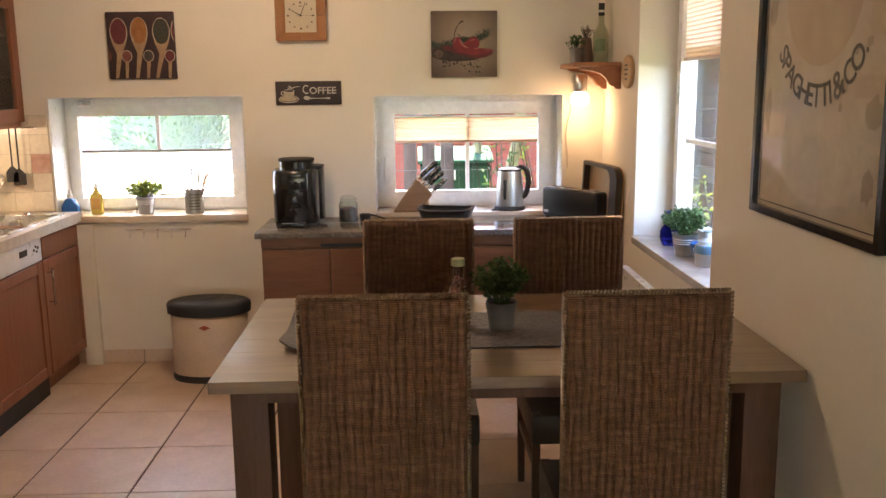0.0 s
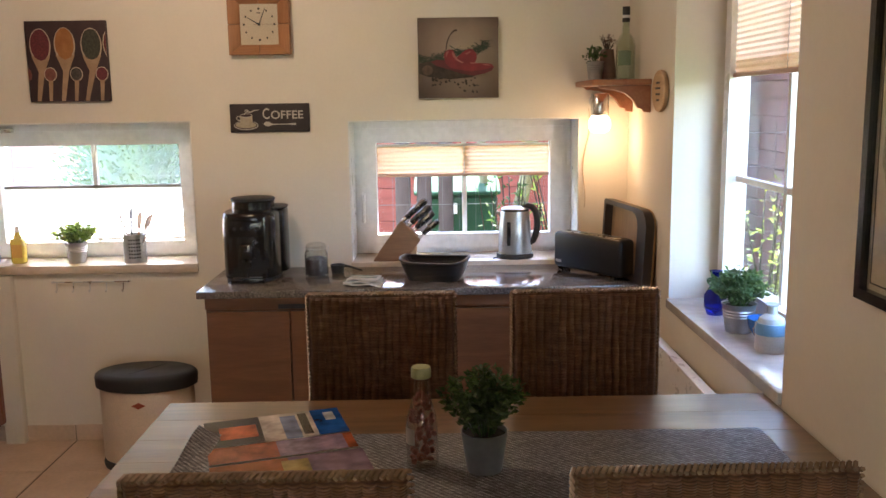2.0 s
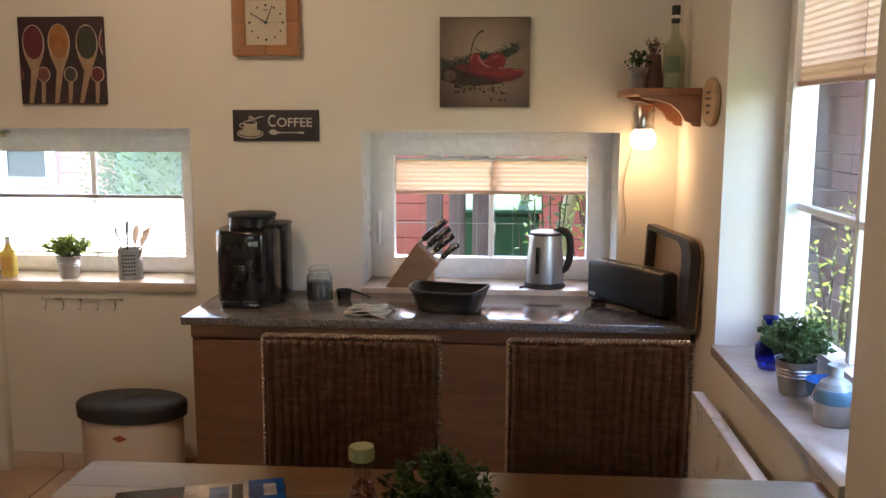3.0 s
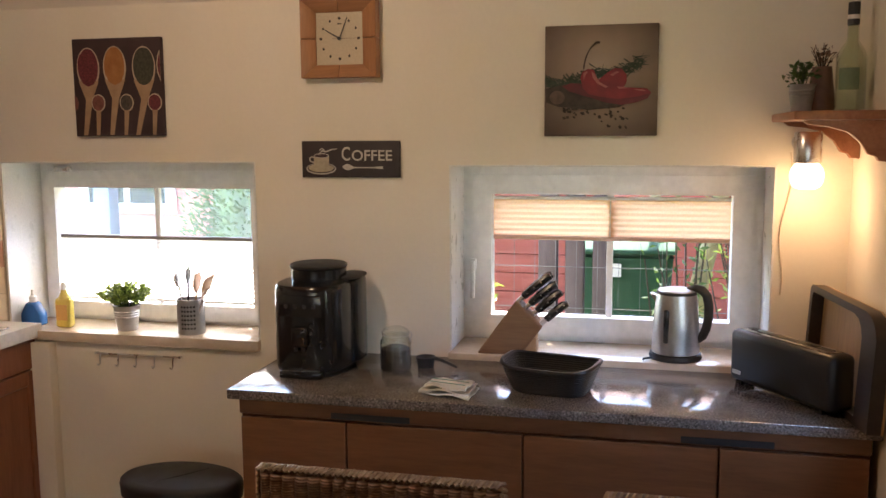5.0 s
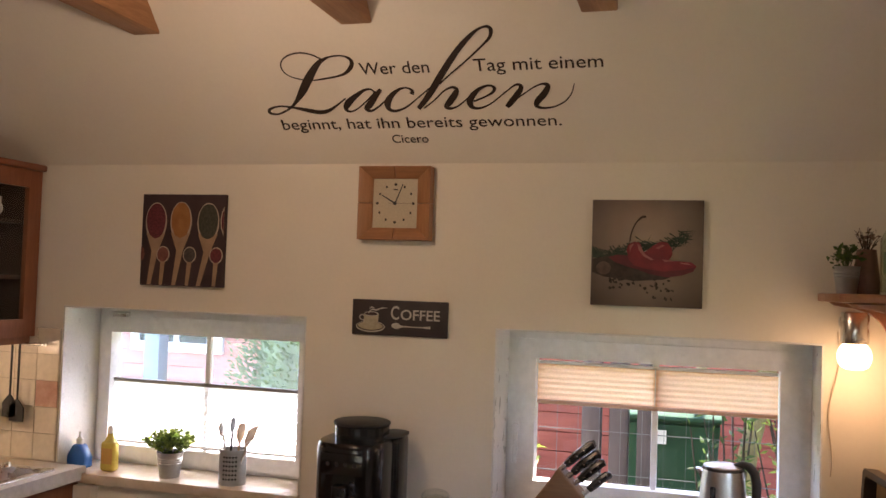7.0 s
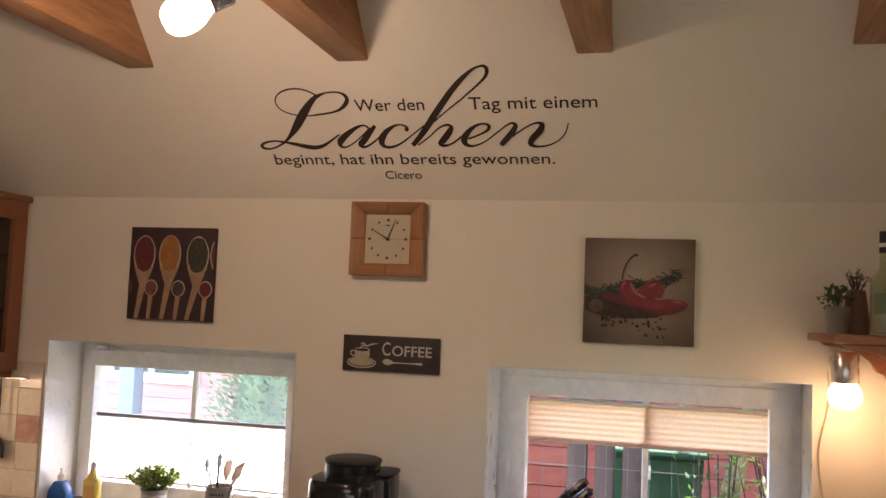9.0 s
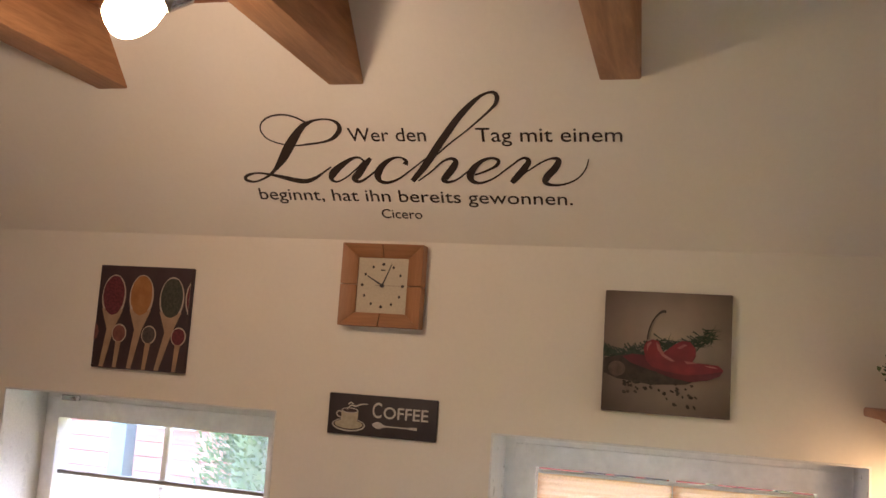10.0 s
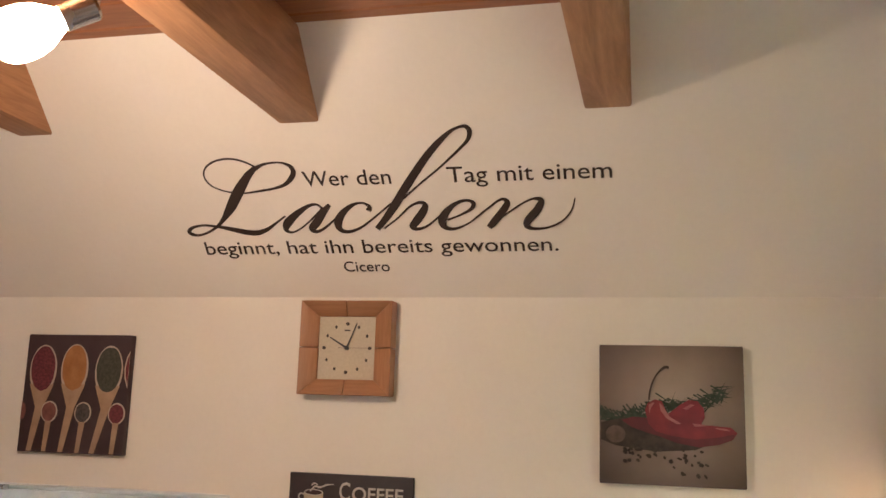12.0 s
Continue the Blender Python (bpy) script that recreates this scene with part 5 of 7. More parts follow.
def bush(rx, rz, n, size, seed, squash=0.55, stems=14):
    """Stems that fan out of a pot, set with small leaves. Two meshes: leaves and stems."""
    rng = random.Random(seed)
    lv, st = bmesh.new(), bmesh.new()
    tips = []
    for i in range(stems):
        a, t = 2 * math.pi * (i + rng.random() * 0.7) / stems, math.sqrt(rng.random())
        tip = Vector((rx * t * math.cos(a), rx * t * math.sin(a), rz * (0.55 + 0.45 * (1 - t * t) + 0.12 * rng.random())))
        root = Vector((tip.x * 0.25, tip.y * 0.25, 0))
        midp = (root + tip) / 2 + Vector((0, 0, rz * 0.12))
        tube([root, midp, tip], [0.0016, 0.0013, 0.0008], 4, st)
        tips.append((root, midp, tip))
    for i in range(n):
        root, midp, tip = tips[i % stems]
        t = 0.25 + 0.8 * rng.random()
        p = root * (1 - t) ** 2 + midp * 2 * t * (1 - t) + tip * t * t
        out = Vector((p.x, p.y, 0)).normalized() if p.length else Vector((1, 0, 0))
        way = out * rng.uniform(0.0, 0.9) + Vector((rng.uniform(-1, 1), rng.uniform(-1, 1), rng.uniform(-0.3, 0.9)))
        leaf(lv, p + Vector((rng.uniform(-1, 1), rng.uniform(-1, 1), rng.uniform(-1, 1))) * size * 0.35, way, size * rng.uniform(0.6, 1.15), rng, squash)
    return lv, st


def potted(at, r, h, rx, rz, n, size, seed, label, leafmat=M_LEAF, potmat=None, ribs=True, group=""):
    p = thing("potted_plant", at, label, "potted plant", group)
    prof = [(0, 0), (r * 0.72, 0), (r * 0.75, 0.003)]
    if ribs:
        for k in range(3):
            z = h * (0.55 + 0.1 * k)
            rr = r * (0.75 + 0.25 * z / h)
            prof += [(rr - 0.0005, z - 0.004), (rr + 0.0015, z), (rr - 0.0005, z + 0.004)]
    prof += [(r, h - 0.004), (r + 0.002, h), (r - 0.002, h), (r * 0.94, h * 0.86), (0, h * 0.85)]
    part("pot", lathe(prof, 36), potmat or M_ZINC, p, "dull zinc pot")
    part("soil", lathe([(0, h * 0.9), (r * 0.93, h * 0.88)], 20), M_SOIL, p)
    lv, st = bush(rx, rz, n, size, seed, 0.55, 14 if n < 200 else 34)
    part("foliage", lv, leafmat, p, at=(0, 0, h * 0.88))
    tagged(part("stalk_tuft", st, M_LEAF, p, at=(0, 0, h * 0.88)), kind="stuff")
    return p


# ---- on the table ----
TT = 0.7705


def make_runner():
    m, nt, bs = nodes_of("woven_placemat")
    v = coords(nt, (1, 1, 1))
    w1 = nt.nodes.new("ShaderNodeTexWave")
    w1.bands_direction, w1.wave_profile = "DIAGONAL", "SIN"
    w1.inputs["Scale"].default_value = 42.0
    link(nt, v, w1.inputs["Vector"])
    ch2 = nt.nodes.new("ShaderNodeTexBrick")
    ch2.inputs["Scale"].default_value = 55.0
    ch2.inputs["Mortar Size"].default_value = 0.03
    ch2.inputs["Color1"].default_value, ch2.inputs["Color2"].default_value = rgba((0.42, 0.43, 0.45)), rgba((0.13, 0.13, 0.15))
    ch2.inputs["Mortar"].default_value = rgba((0.06, 0.06, 0.07))
    link(nt, v, ch2.inputs["Vector"])
    col = mixed(nt, ch2.outputs["Color"], ramp(nt, w1.outputs["Fac"], [(0.3, (0.45, 0.45, 0.47)), (0.7, (1, 1, 1))]), 1.0)
    link(nt, col, bs.inputs["Base Color"])
    bs.inputs["Roughness"].default_value = 0.5
    bumped(nt, bs, w1.outputs["Fac"], 0.5, 0.001)
    r = thing("table_runner", (0.24, 2.617, TT), "grey woven table runner laid along the table", "table runner")
    bm = bmesh.new()
    n, rows = 88, []
    for i in range(n + 1):
        x = -0.655 + 1.32 * i / n
        k = max(0.0, (-0.545 - x) / 0.11)
        lift = 0.034 * k * k + 0.0012 * math.sin(x * 21)
        rows.append([bm.verts.new((x + 0.02 * k * k, -0.2 + 0.4 * j / 8, 0.0014 + lift * (0.75 + 0.25 * math.cos(j * 0.9)) + d)) for d in (0.0, 0.003) for j in range(9)])
    for a, c in zip(rows, rows[1:]):
        for j in range(8):
            bm.faces.new((a[j], a[j + 1], c[j + 1], c[j]))
            bm.faces.new((a[j + 9], c[j + 9], c[j + 10], a[j + 10]))
        bm.faces.new((a[0], c[0], c[9], a[9]))
        bm.faces.new((a[8], a[17], c[17], c[8]))
    for q in (rows[0], rows[-1]):
        for j in range(8):
            bm.faces.new((q[j], q[j + 1], q[j + 10], q[j + 9]))
    part("cloth", bm, m, r, "grey woven cloth with one end curling up")
    return r


make_runner()


def make_bottle():
    b = thing("glass_bottle", (0.124, 2.638, TT + 0.003), "clear glass bottle of brown chocolates with pale green cap", "bottle")
    body = lathe([(0, 0.0), (0.031, 0.0), (0.034, 0.004), (0.034, 0.09), (0.030, 0.115), (0.018, 0.15), (0.0155, 0.165), (0.0155, 0.195), (0.0135, 0.195), (0.0135, 0.165), (0.016, 0.148), (0.028, 0.113), (0.0318, 0.09), (0.0318, 0.006), (0, 0.004)], 28)
    part("glass_body", body, pane_glass("bottle_clear", (0.95, 0.93, 0.92), 1.5), b)
    rng = random.Random(7)
    bm = bmesh.new()
    for i in range(95):
        z = 0.01 + 0.15 * (i / 95)
        rr = 0.026 if z < 0.1 else 0.026 - 0.014 * (z - 0.1) / 0.06
        a, q = rng.uniform(0, 6.28), rr * math.sqrt(rng.random())
        m = Matrix.Translation((q * math.cos(a), q * math.sin(a), z)) @ Euler((rng.random() * 3, rng.random() * 3, 0)).to_matrix().to_4x4() @ Matrix.Diagonal((1, 0.75, 0.6, 1))
        bmesh.ops.create_icosphere(bm, subdivisions=1, radius=0.0085, matrix=m)
    tagged(part("filling", bm, surface("nut_brown", (0.16, 0.035, 0.025), (0.42, 0.16, 0.12), 60.0, 120.0, 0.45, 0.05), b, "small brown sweets"), kind="stuff")
    part("cap", lathe([(0, 0.218), (0.0195, 0.217), (0.021, 0.212), (0.021, 0.196), (0.018, 0.194), (0.016, 0.194)], 24), plain("pale_green_cap", (0.40, 0.42, 0.20), 0.45), b, "pale green screw cap")
    lab = bmesh.new()
    n = 8
    ps = [(0.0346 * math.sin(radians(-75 + 7 * i)), -0.0346 * math.cos(radians(-75 + 7 * i))) for i in range(n)]
    vs = [(lab.verts.new((x, y, 0.055)), lab.verts.new((x, y, 0.09))) for x, y in ps]
    for a, c in zip(vs, vs[1:]):
        lab.faces.new((a[0], c[0], c[1], a[1]))
    part("paper_label", lab, plain("pale_label", (0.5, 0.46, 0.44), 0.7), b, "small pale paper label")
    return b


make_bottle()
potted((0.254, 2.609, TT + 0.003), 0.049, 0.088, 0.085, 0.125, 1500, 0.019, 21, "small bushy green plant in a grey metal pot on the table", M_LEAF, surface("grey_pot", (0.24, 0.245, 0.25), (0.32, 0.325, 0.33), 8, 60, 0.45, 0.05, 0.6), False)


def make_magazine(m, w, d, h, blocks, label):
    g = thing("magazine", m, label, "magazine", "magazines on the table")
    part("pages", box(0, w, 0, d, 0, h, 0.0008, 1), plain("paper_white", (0.7, 0.68, 0.65), 0.6), g)
    for i, (x0, x1, y0, y1, c) in enumerate(blocks):
        bm = bmesh.new()
        bm.faces.new([bm.verts.new((a, e, h + 0.0004 + 0.0002 * i)) for a, e in ((x0, y0), (x1, y0), (x1, y1), (x0, y1))])
        part("cover_print", bm, surface("cover_%s" % "".join("%02d" % int(v * 99) for v in c), tuple(v * 0.35 for v in c), tuple(min(1, v * 1.25) for v in c), 22.0, 90.0, 0.2, 0.02), g)
    return g


make_magazine(Matrix.Translation((-0.33, 2.64, TT + 0.0048)) @ pose(0, 0, 0, 0, 0, 17) @ Matrix.Diagonal((1.08, 1.23, 1, 1)), 0.30, 0.215, 0.004,
              [(0.0, 0.30, 0.0, 0.075, (0.42, 0.12, 0.05)), (0.14, 0.28, 0.0, 0.074, (0.35, 0.28, 0.42)), (0.0, 0.12, 0.076, 0.215, (0.035, 0.028, 0.032)), (0.03, 0.11, 0.11, 0.175, (0.60, 0.12, 0.03)),
               (0.12, 0.20, 0.076, 0.215, (0.66, 0.60, 0.56)), (0.165, 0.20, 0.076, 0.20, (0.20, 0.27, 0.50)), (0.20, 0.235, 0.076, 0.215, (0.72, 0.68, 0.64)), (0.205, 0.225, 0.09, 0.205, (0.06, 0.06, 0.05)),
               (0.235, 0.30, 0.076, 0.215, (0.012, 0.11, 0.46)), (0.262, 0.285, 0.15, 0.195, (0.6, 0.65, 0.72))], "glossy holiday magazine with blue and orange photo cover")
make_magazine(Matrix.Translation((-0.273, 2.452, TT + 0.0048)) @ pose(0, 0, 0, 0, 0, 17) @ Matrix.Diagonal((1.65, 1.7, 1, 1)), 0.20, 0.11, 0.003,
              [(0.0, 0.10, 0.0, 0.11, (0.45, 0.16, 0.05)), (0.10, 0.2, 0.0, 0.11, (0.30, 0.20, 0.30)), (0.09, 0.125, 0.02, 0.1, (0.5, 0.38, 0.12))], "small colourful brochure beside a magazine")

# ---- on the sideboard ----
CT = 0.8065


def make_coffee_machine():
    c = thing("coffee_machine", (-0.623, 4.605, CT), "black fully automatic coffee machine with bean hopper", "coffee machine")
    black = surface("piano_black", (0.010, 0.011, 0.013), (0.016, 0.017, 0.019), 5.0, 60.0, 0.16, 0.0)

    def rounded(profile, sx, sy, power):
        bm = lathe(profile, 64)
        for v in bm.verts:
            r, a = math.hypot(v.co.x, v.co.y), math.atan2(v.co.y, v.co.x)
            k = r / (abs(math.cos(a)) ** power + abs(math.sin(a)) ** power) ** (1 / power)
            v.co.x, v.co.y = sx * k * math.cos(a), sy * k * math.sin(a)
        return bm
    part("body", rounded([(0, 0.291), (0.80, 0.290), (0.94, 0.288), (0.985, 0.281), (1.0, 0.268), (1.0, 0.035), (0.97, 0.016), (0.9, 0.0145), (0, 0.0145)], 0.117, 0.15, 3.0), black, c)
    part("foot", rounded([(0, 0.0), (0.92, 0.0), (0.95, 0.004), (0.95, 0.014), (0, 0.0142)], 0.117, 0.15, 3.0), M_BLACK_MATT, c)
    part("hopper", lathe([(0.090, 0.288), (0.090, 0.326), (0.086, 0.327), (0, 0.327)], 40), black, c, "smoked glossy bean hopper", at=(0.0, 0.02, 0))
    part("hopper_lid", lathe([(0.0, 0.342), (0.088, 0.341), (0.093, 0.338), (0.094, 0.333), (0.091, 0.3275), (0, 0.3272)], 40), M_BLACK_MATT, c, "flat dark hopper lid", at=(0.0, 0.02, 0))
    part("water_tank", rounded([(0, 0.292), (0.88, 0.290), (0.97, 0.284), (1.0, 0.274), (1.0, 0.02), (0, 0.018)], 0.046, 0.075, 2.6), black, c, "glossy dark water tank", at=(0.09, 0.07, 0))
    part("tank_lid", rounded([(0, 0.302), (0.9, 0.301), (1.04, 0.298), (1.04, 0.2925), (0, 0.2922)], 0.046, 0.075, 2.6), M_BLACK_MATT, c, "matt tank lid", at=(0.09, 0.07, 0))
    part("spout", box(-0.026, 0.026, -0.170, -0.147, 0.10, 0.165, 0.008, 3), black, c, "coffee spout block")
    for x in (-0.012, 0.012):
        part("nozzle", lathe([(0.005, 0.0), (0.006, 0.012), (0.0, 0.012)], 12), M_BLACK_MATT, c, at=(x, -0.159, 0.088))
    part("control_panel", box(-0.07, 0.07, -0.1545, -0.1485, 0.195, 0.262, 0.002), black, c)
    for x in (-0.045, -0.015, 0.015, 0.045):
        part("button", lathe([(0, 0.002), (0.006, 0.002), (0.007, 0)], 14, m=Matrix.Translation((x, -0.1546, 0.228)) @ pose(0, 0, 0, 90)), M_BLACK_MATT, c)
    part("drip_tray", box(-0.07, 0.07, -0.165, -0.12, 0.0, 0.024, 0.006), black, c)
    part("drip_grid", box(-0.06, 0.06, -0.162, -0.148, 0.0242, 0.026), M_STEEL, c, "steel drip grid")
    return c


make_coffee_machine()
M_JAR = pane_glass("jar_glass", (0.93, 0.95, 0.94), 1.7)
j = thing("storage_jar", (-0.358, 4.60, CT), "glass clip-top jar with dark coffee beans", "jar")
part("glass_body", lathe([(0, 0), (0.045, 0), (0.05, 0.006), (0.05, 0.10), (0.042, 0.112), (0.042, 0.118), (0.040, 0.118), (0.0475, 0.099), (0.0475, 0.008), (0, 0.005)], 32), M_JAR, j)
part("seal_ring", lathe([(0.0435, 0.1185), (0.0445, 0.1195), (0.0435, 0.1205), (0.036, 0.1205), (0.036, 0.1185), (0.0435, 0.1185)], 32), plain("milky_rubber", (0.62, 0.60, 0.56), 0.5), j, "pale rubber seal")
part("lid", lathe([(0, 0.146), (0.020, 0.145), (0.036, 0.139), (0.045, 0.128), (0.045, 0.121), (0, 0.1206)], 32), M_JAR, j, "clear glass lid")
part("wire_clip", tube([(0.046, -0.006, 0.10), (0.054, -0.004, 0.12), (0.05, 0, 0.132), (0.054, 0.004, 0.12), (0.046, 0.006, 0.10)], 0.0012, 6), M_STEEL, j)
part("coffee_beans", lathe([(0, 0.006), (0.046, 0.008), (0.0465, 0.074), (0.03, 0.082), (0, 0.079)], 28), surface("coffee_beans", (0.012, 0.007, 0.005), (0.05, 0.028, 0.018), 120, 300, 0.5, 0.8, dist=0.006), j, "dark coffee beans")
gx = thing("coffee_scoop", (-0.275, 4.665, CT), "black plastic scoop lying on the worktop", "scoop")
part("scoop_cup", lathe([(0, 0.0), (0.026, 0.0), (0.032, 0.035), (0.029, 0.035), (0, 0.006)], 20), M_BLACK_MATT, gx)
part("grip", tube([(0.028, 0, 0.03), (0.06, -0.01, 0.026), (0.11, -0.03, 0.012)], [0.006, 0.005, 0.004], 8), M_BLACK_MATT, gx)


def make_cloth():
    c = thing("dish_cloth", Matrix.Translation((-0.138, 4.40, CT)) @ Matrix.Diagonal((0.82, 1.05, 1.2, 1)), "folded white dish cloth with green stripes", "cloth")
    mw = surface("cotton_white", (0.62, 0.62, 0.58), (0.74, 0.74, 0.70), 12, 250, 0.9, 0.4)
    for i, (w, d, r) in enumerate(((0.19, 0.11, -8), (0.18, 0.10, -3), (0.16, 0.085, -10))):
        bm = bmesh.new()
        bmesh.ops.create_grid(bm, x_segments=18, y_segments=12, size=0.5)
        for v in bm.verts:
            x, y = v.co.x, v.co.y
            v.co = (x * w, y * d, 0.004 + 0.007 * i + 0.003 * math.sin(x * 9 + i * 2) + 0.002 * math.cos(y * 11 + x * 5))
        e = bmesh.ops.extrude_face_region(bm, geom=list(bm.faces))
        bmesh.ops.translate(bm, verts=[g for g in e["geom"] if isinstance(g, bmesh.types.BMVert)], vec=(0, 0, 0.004))
        part("fold", bm, mw, c, at=pose(0, 0, 0, 0, 0, r))
    for s in (-0.02, 0.01):
        part("stripe", box(-0.07, 0.07, s, s + 0.006, 0.0265, 0.0275), plain("green_stripe", (0.12, 0.25, 0.20), 0.8), c, at=pose(0, 0, 0, 0, 0, -10))
    return c


make_cloth()


M_CANE = plain("black_lacquered_cane", (0.008, 0.008, 0.009), 0.32)


def make_basket():
    b = thing("bread_basket", Matrix.Translation((0.152, 4.49, CT)) @ pose(0, 0, 0, 0, 0, -12), "black woven bread basket with flared rim", "basket")

    def rim(sx, sy, z, n=44):
        return [(math.copysign(abs(math.cos(2 * math.pi * i / n)) ** 0.55, math.cos(2 * math.pi * i / n)) * sx, math.copysign(abs(math.sin(2 * math.pi * i / n)) ** 0.55, math.sin(2 * math.pi * i / n)) * sy, z + max(0.0, z - 0.02) * 0.22 * abs(math.cos(2 * math.pi * i / n)) ** 3) for i in range(n + 1)]
    for k in range(13):
        t = k / 12
        part("strand", tube(rim(0.108 + 0.032 * t, 0.07 + 0.03 * t, 0.006 + 0.072 * t), 0.0046 if k < 12 else 0.0068, 6), M_CANE, b)
    bm = bmesh.new()
    a, c = rim(0.108, 0.07, 0.006), rim(0.140, 0.10, 0.080)
    for i in range(44):
        tube([a[i], c[i]], 0.0032, 5, bm)
    tagged(part("wicker_side", bm, M_CANE, b), kind="stuff")
    part("bottom", slab([(x, y) for x, y, z in rim(0.107, 0.069, 0)[:-1]], 0.007, "xy"), M_BLACK_MATT, b)
    return b


make_basket()


def make_toaster():
    # local x along the long side; the visible face looks to local -y
    a = math.degrees(math.atan2(4.37 - 4.68, 0.885 - 0.67))
    t = thing("toaster", Matrix.Translation((0.67, 4.68, CT)) @ pose(0, 0, 0, 0, 0, a), "black long-slot toaster with rounded edges", "toaster")
    part("body", box(0, 0.40, 0.0, 0.09, 0.012, 0.168, 0.02, 4), plain("black_toaster_enamel", (0.012, 0.012, 0.013), 0.35), t)
    part("top_plate", box(0.03, 0.37, 0.02, 0.072, 0.1682, 0.1705, 0.001, 1), M_STEEL, t, "steel top plate")
    # shade inside the slot is given as a black strip on the closed plate
    part("slot", box(0.045, 0.355, 0.034, 0.058, 0.1707, 0.1717), M_BLACK, t, "flat black strip for the shaded toast slot")
    for x in (0.03, 0.345):
        part("rubber_foot", box(x - 0.012, x + 0.012, 0.015, 0.07, 0, 0.0125), M_BLACK, t)
    part("lever", box(-0.018, 0.002, 0.028, 0.058, 0.105, 0.118, 0.003), M_BLACK, t)
    part("maker_bar", box(0.02, 0.055, -0.0015, 0.001, 0.035, 0.047), plain("pale_print", (0.55, 0.55, 0.54), 0.5), t)
    return t


make_toaster()


def make_tray():
    a = math.degrees(math.atan2(4.235 - 4.74, 0.985 - 0.912))
    t = thing("serving_tray", Matrix.Translation((0.912, 4.74, CT)) @ pose(0, 0, 0, 0, 0, a) @ pose(0, 0, 0, -3), "dark-rimmed wooden tray standing against the wall", "tray")
    ln, h = 0.50, 0.30
    o = [(0, 0.0), (ln, 0.0), (ln, h - 0.06), (ln - 0.015, h - 0.03), (ln - 0.04, h - 0.01), (ln - 0.08, h), (0.012, h), (0, h - 0.012)]
    part("board", slab(o, 0.006, "xz"), wood("tray_wood", (0.30, 0.16, 0.06), (0.50, 0.30, 0.13), "z", 0.35), t, at=(0, 0.014, 0))
    inner = [(0.02 + (x / ln) * (ln - 0.11), 0.02 + (z / h) * (h - 0.04)) for x, z in o]
    bm = bmesh.new()
    rings = [[bm.verts.new((x, y, z)) for x, z in loop] for loop, y in ((o, -0.022), (o, 0.0135), (inner, 0.0135), (inner, -0.022))]
    for p, q in zip(rings, rings[1:] + rings[:1]):
        for i in range(len(o)):
            k = (i + 1) % len(o)
            bm.faces.new((p[i], p[k], q[k], q[i]))
    bmesh.ops.bevel(bm, geom=[e for e in bm.edges if e.calc_face_angle(0) > 0.6], offset=0.003, segments=1, affect="EDGES")
    part("rim", bm, wood("dark_tray_rim", (0.018, 0.010, 0.007), (0.045, 0.024, 0.015), "x", 0.45), t, "raised dark rim")
    return t


make_tray()


M_KETTLE = surface("matt_brushed_steel", (0.46, 0.46, 0.46), (0.58, 0.58, 0.58), 3.0, 90.0, 0.40, 0.0, 1.0)


def make_kettle():
    k = thing("kettle", Matrix.Translation((0.520, 4.865, W2[2] + 0.0185)) @ pose(0, 0, 0, 0, 0, -15), "brushed steel electric kettle with black handle on the sill", "kettle")
    part("base_plate", lathe([(0, 0), (0.082, 0), (0.085, 0.006), (0.082, 0.018), (0, 0.02)], 36), M_BLACK_MATT, k)
    part("body", lathe([(0, 0.021), (0.076, 0.021), (0.077, 0.03), (0.073, 0.12), (0.066, 0.20), (0.063, 0.217), (0, 0.218)], 40), M_KETTLE, k)
    part("lid", lathe([(0.063, 0.2185), (0.06, 0.227), (0.04, 0.232), (0, 0.233)], 36), M_KETTLE, k)
    part("lid_rim", lathe([(0.0645, 0.214), (0.0645, 0.221), (0.061, 0.2235), (0.061, 0.214)], 36), M_BLACK_MATT, k, "dark lid rim")
    part("handle", tube([(0.035, 0, 0.226), (0.06, 0, 0.236), (0.080, 0, 0.232), (0.096, 0, 0.213), (0.103, 0, 0.18), (0.103, 0, 0.145), (0.097, 0, 0.108), (0.086, 0, 0.08), (0.070, 0, 0.066)], [0.010, 0.013, 0.0145, 0.015, 0.015, 0.0145, 0.0145, 0.014, 0.012], 12), M_BLACK_MATT, k, "curved black plastic handle")
    part("spout", slab([(-0.055, 0.20), (-0.085, 0.212), (-0.06, 0.17)], 0.03), M_STEEL, k, at=(0, -0.015, 0))
    g = bmesh.new()
    bx(g, -0.009, 0.009, -0.079, -0.066, 0.06, 0.17, 0.006, 3)
    part("water_gauge", g, M_BLACK, k, "dark water gauge", at=pose(0, 0, 0, 0, 0, -12))
    part("power_cord", tube([(-0.06, -0.05, 0.006), (-0.085, -0.075, 0.004), (-0.088, -0.085, -0.01), (-0.086, -0.1, -0.019)], 0.0035, 6), M_BLACK_MATT, k)
    return k


make_kettle()


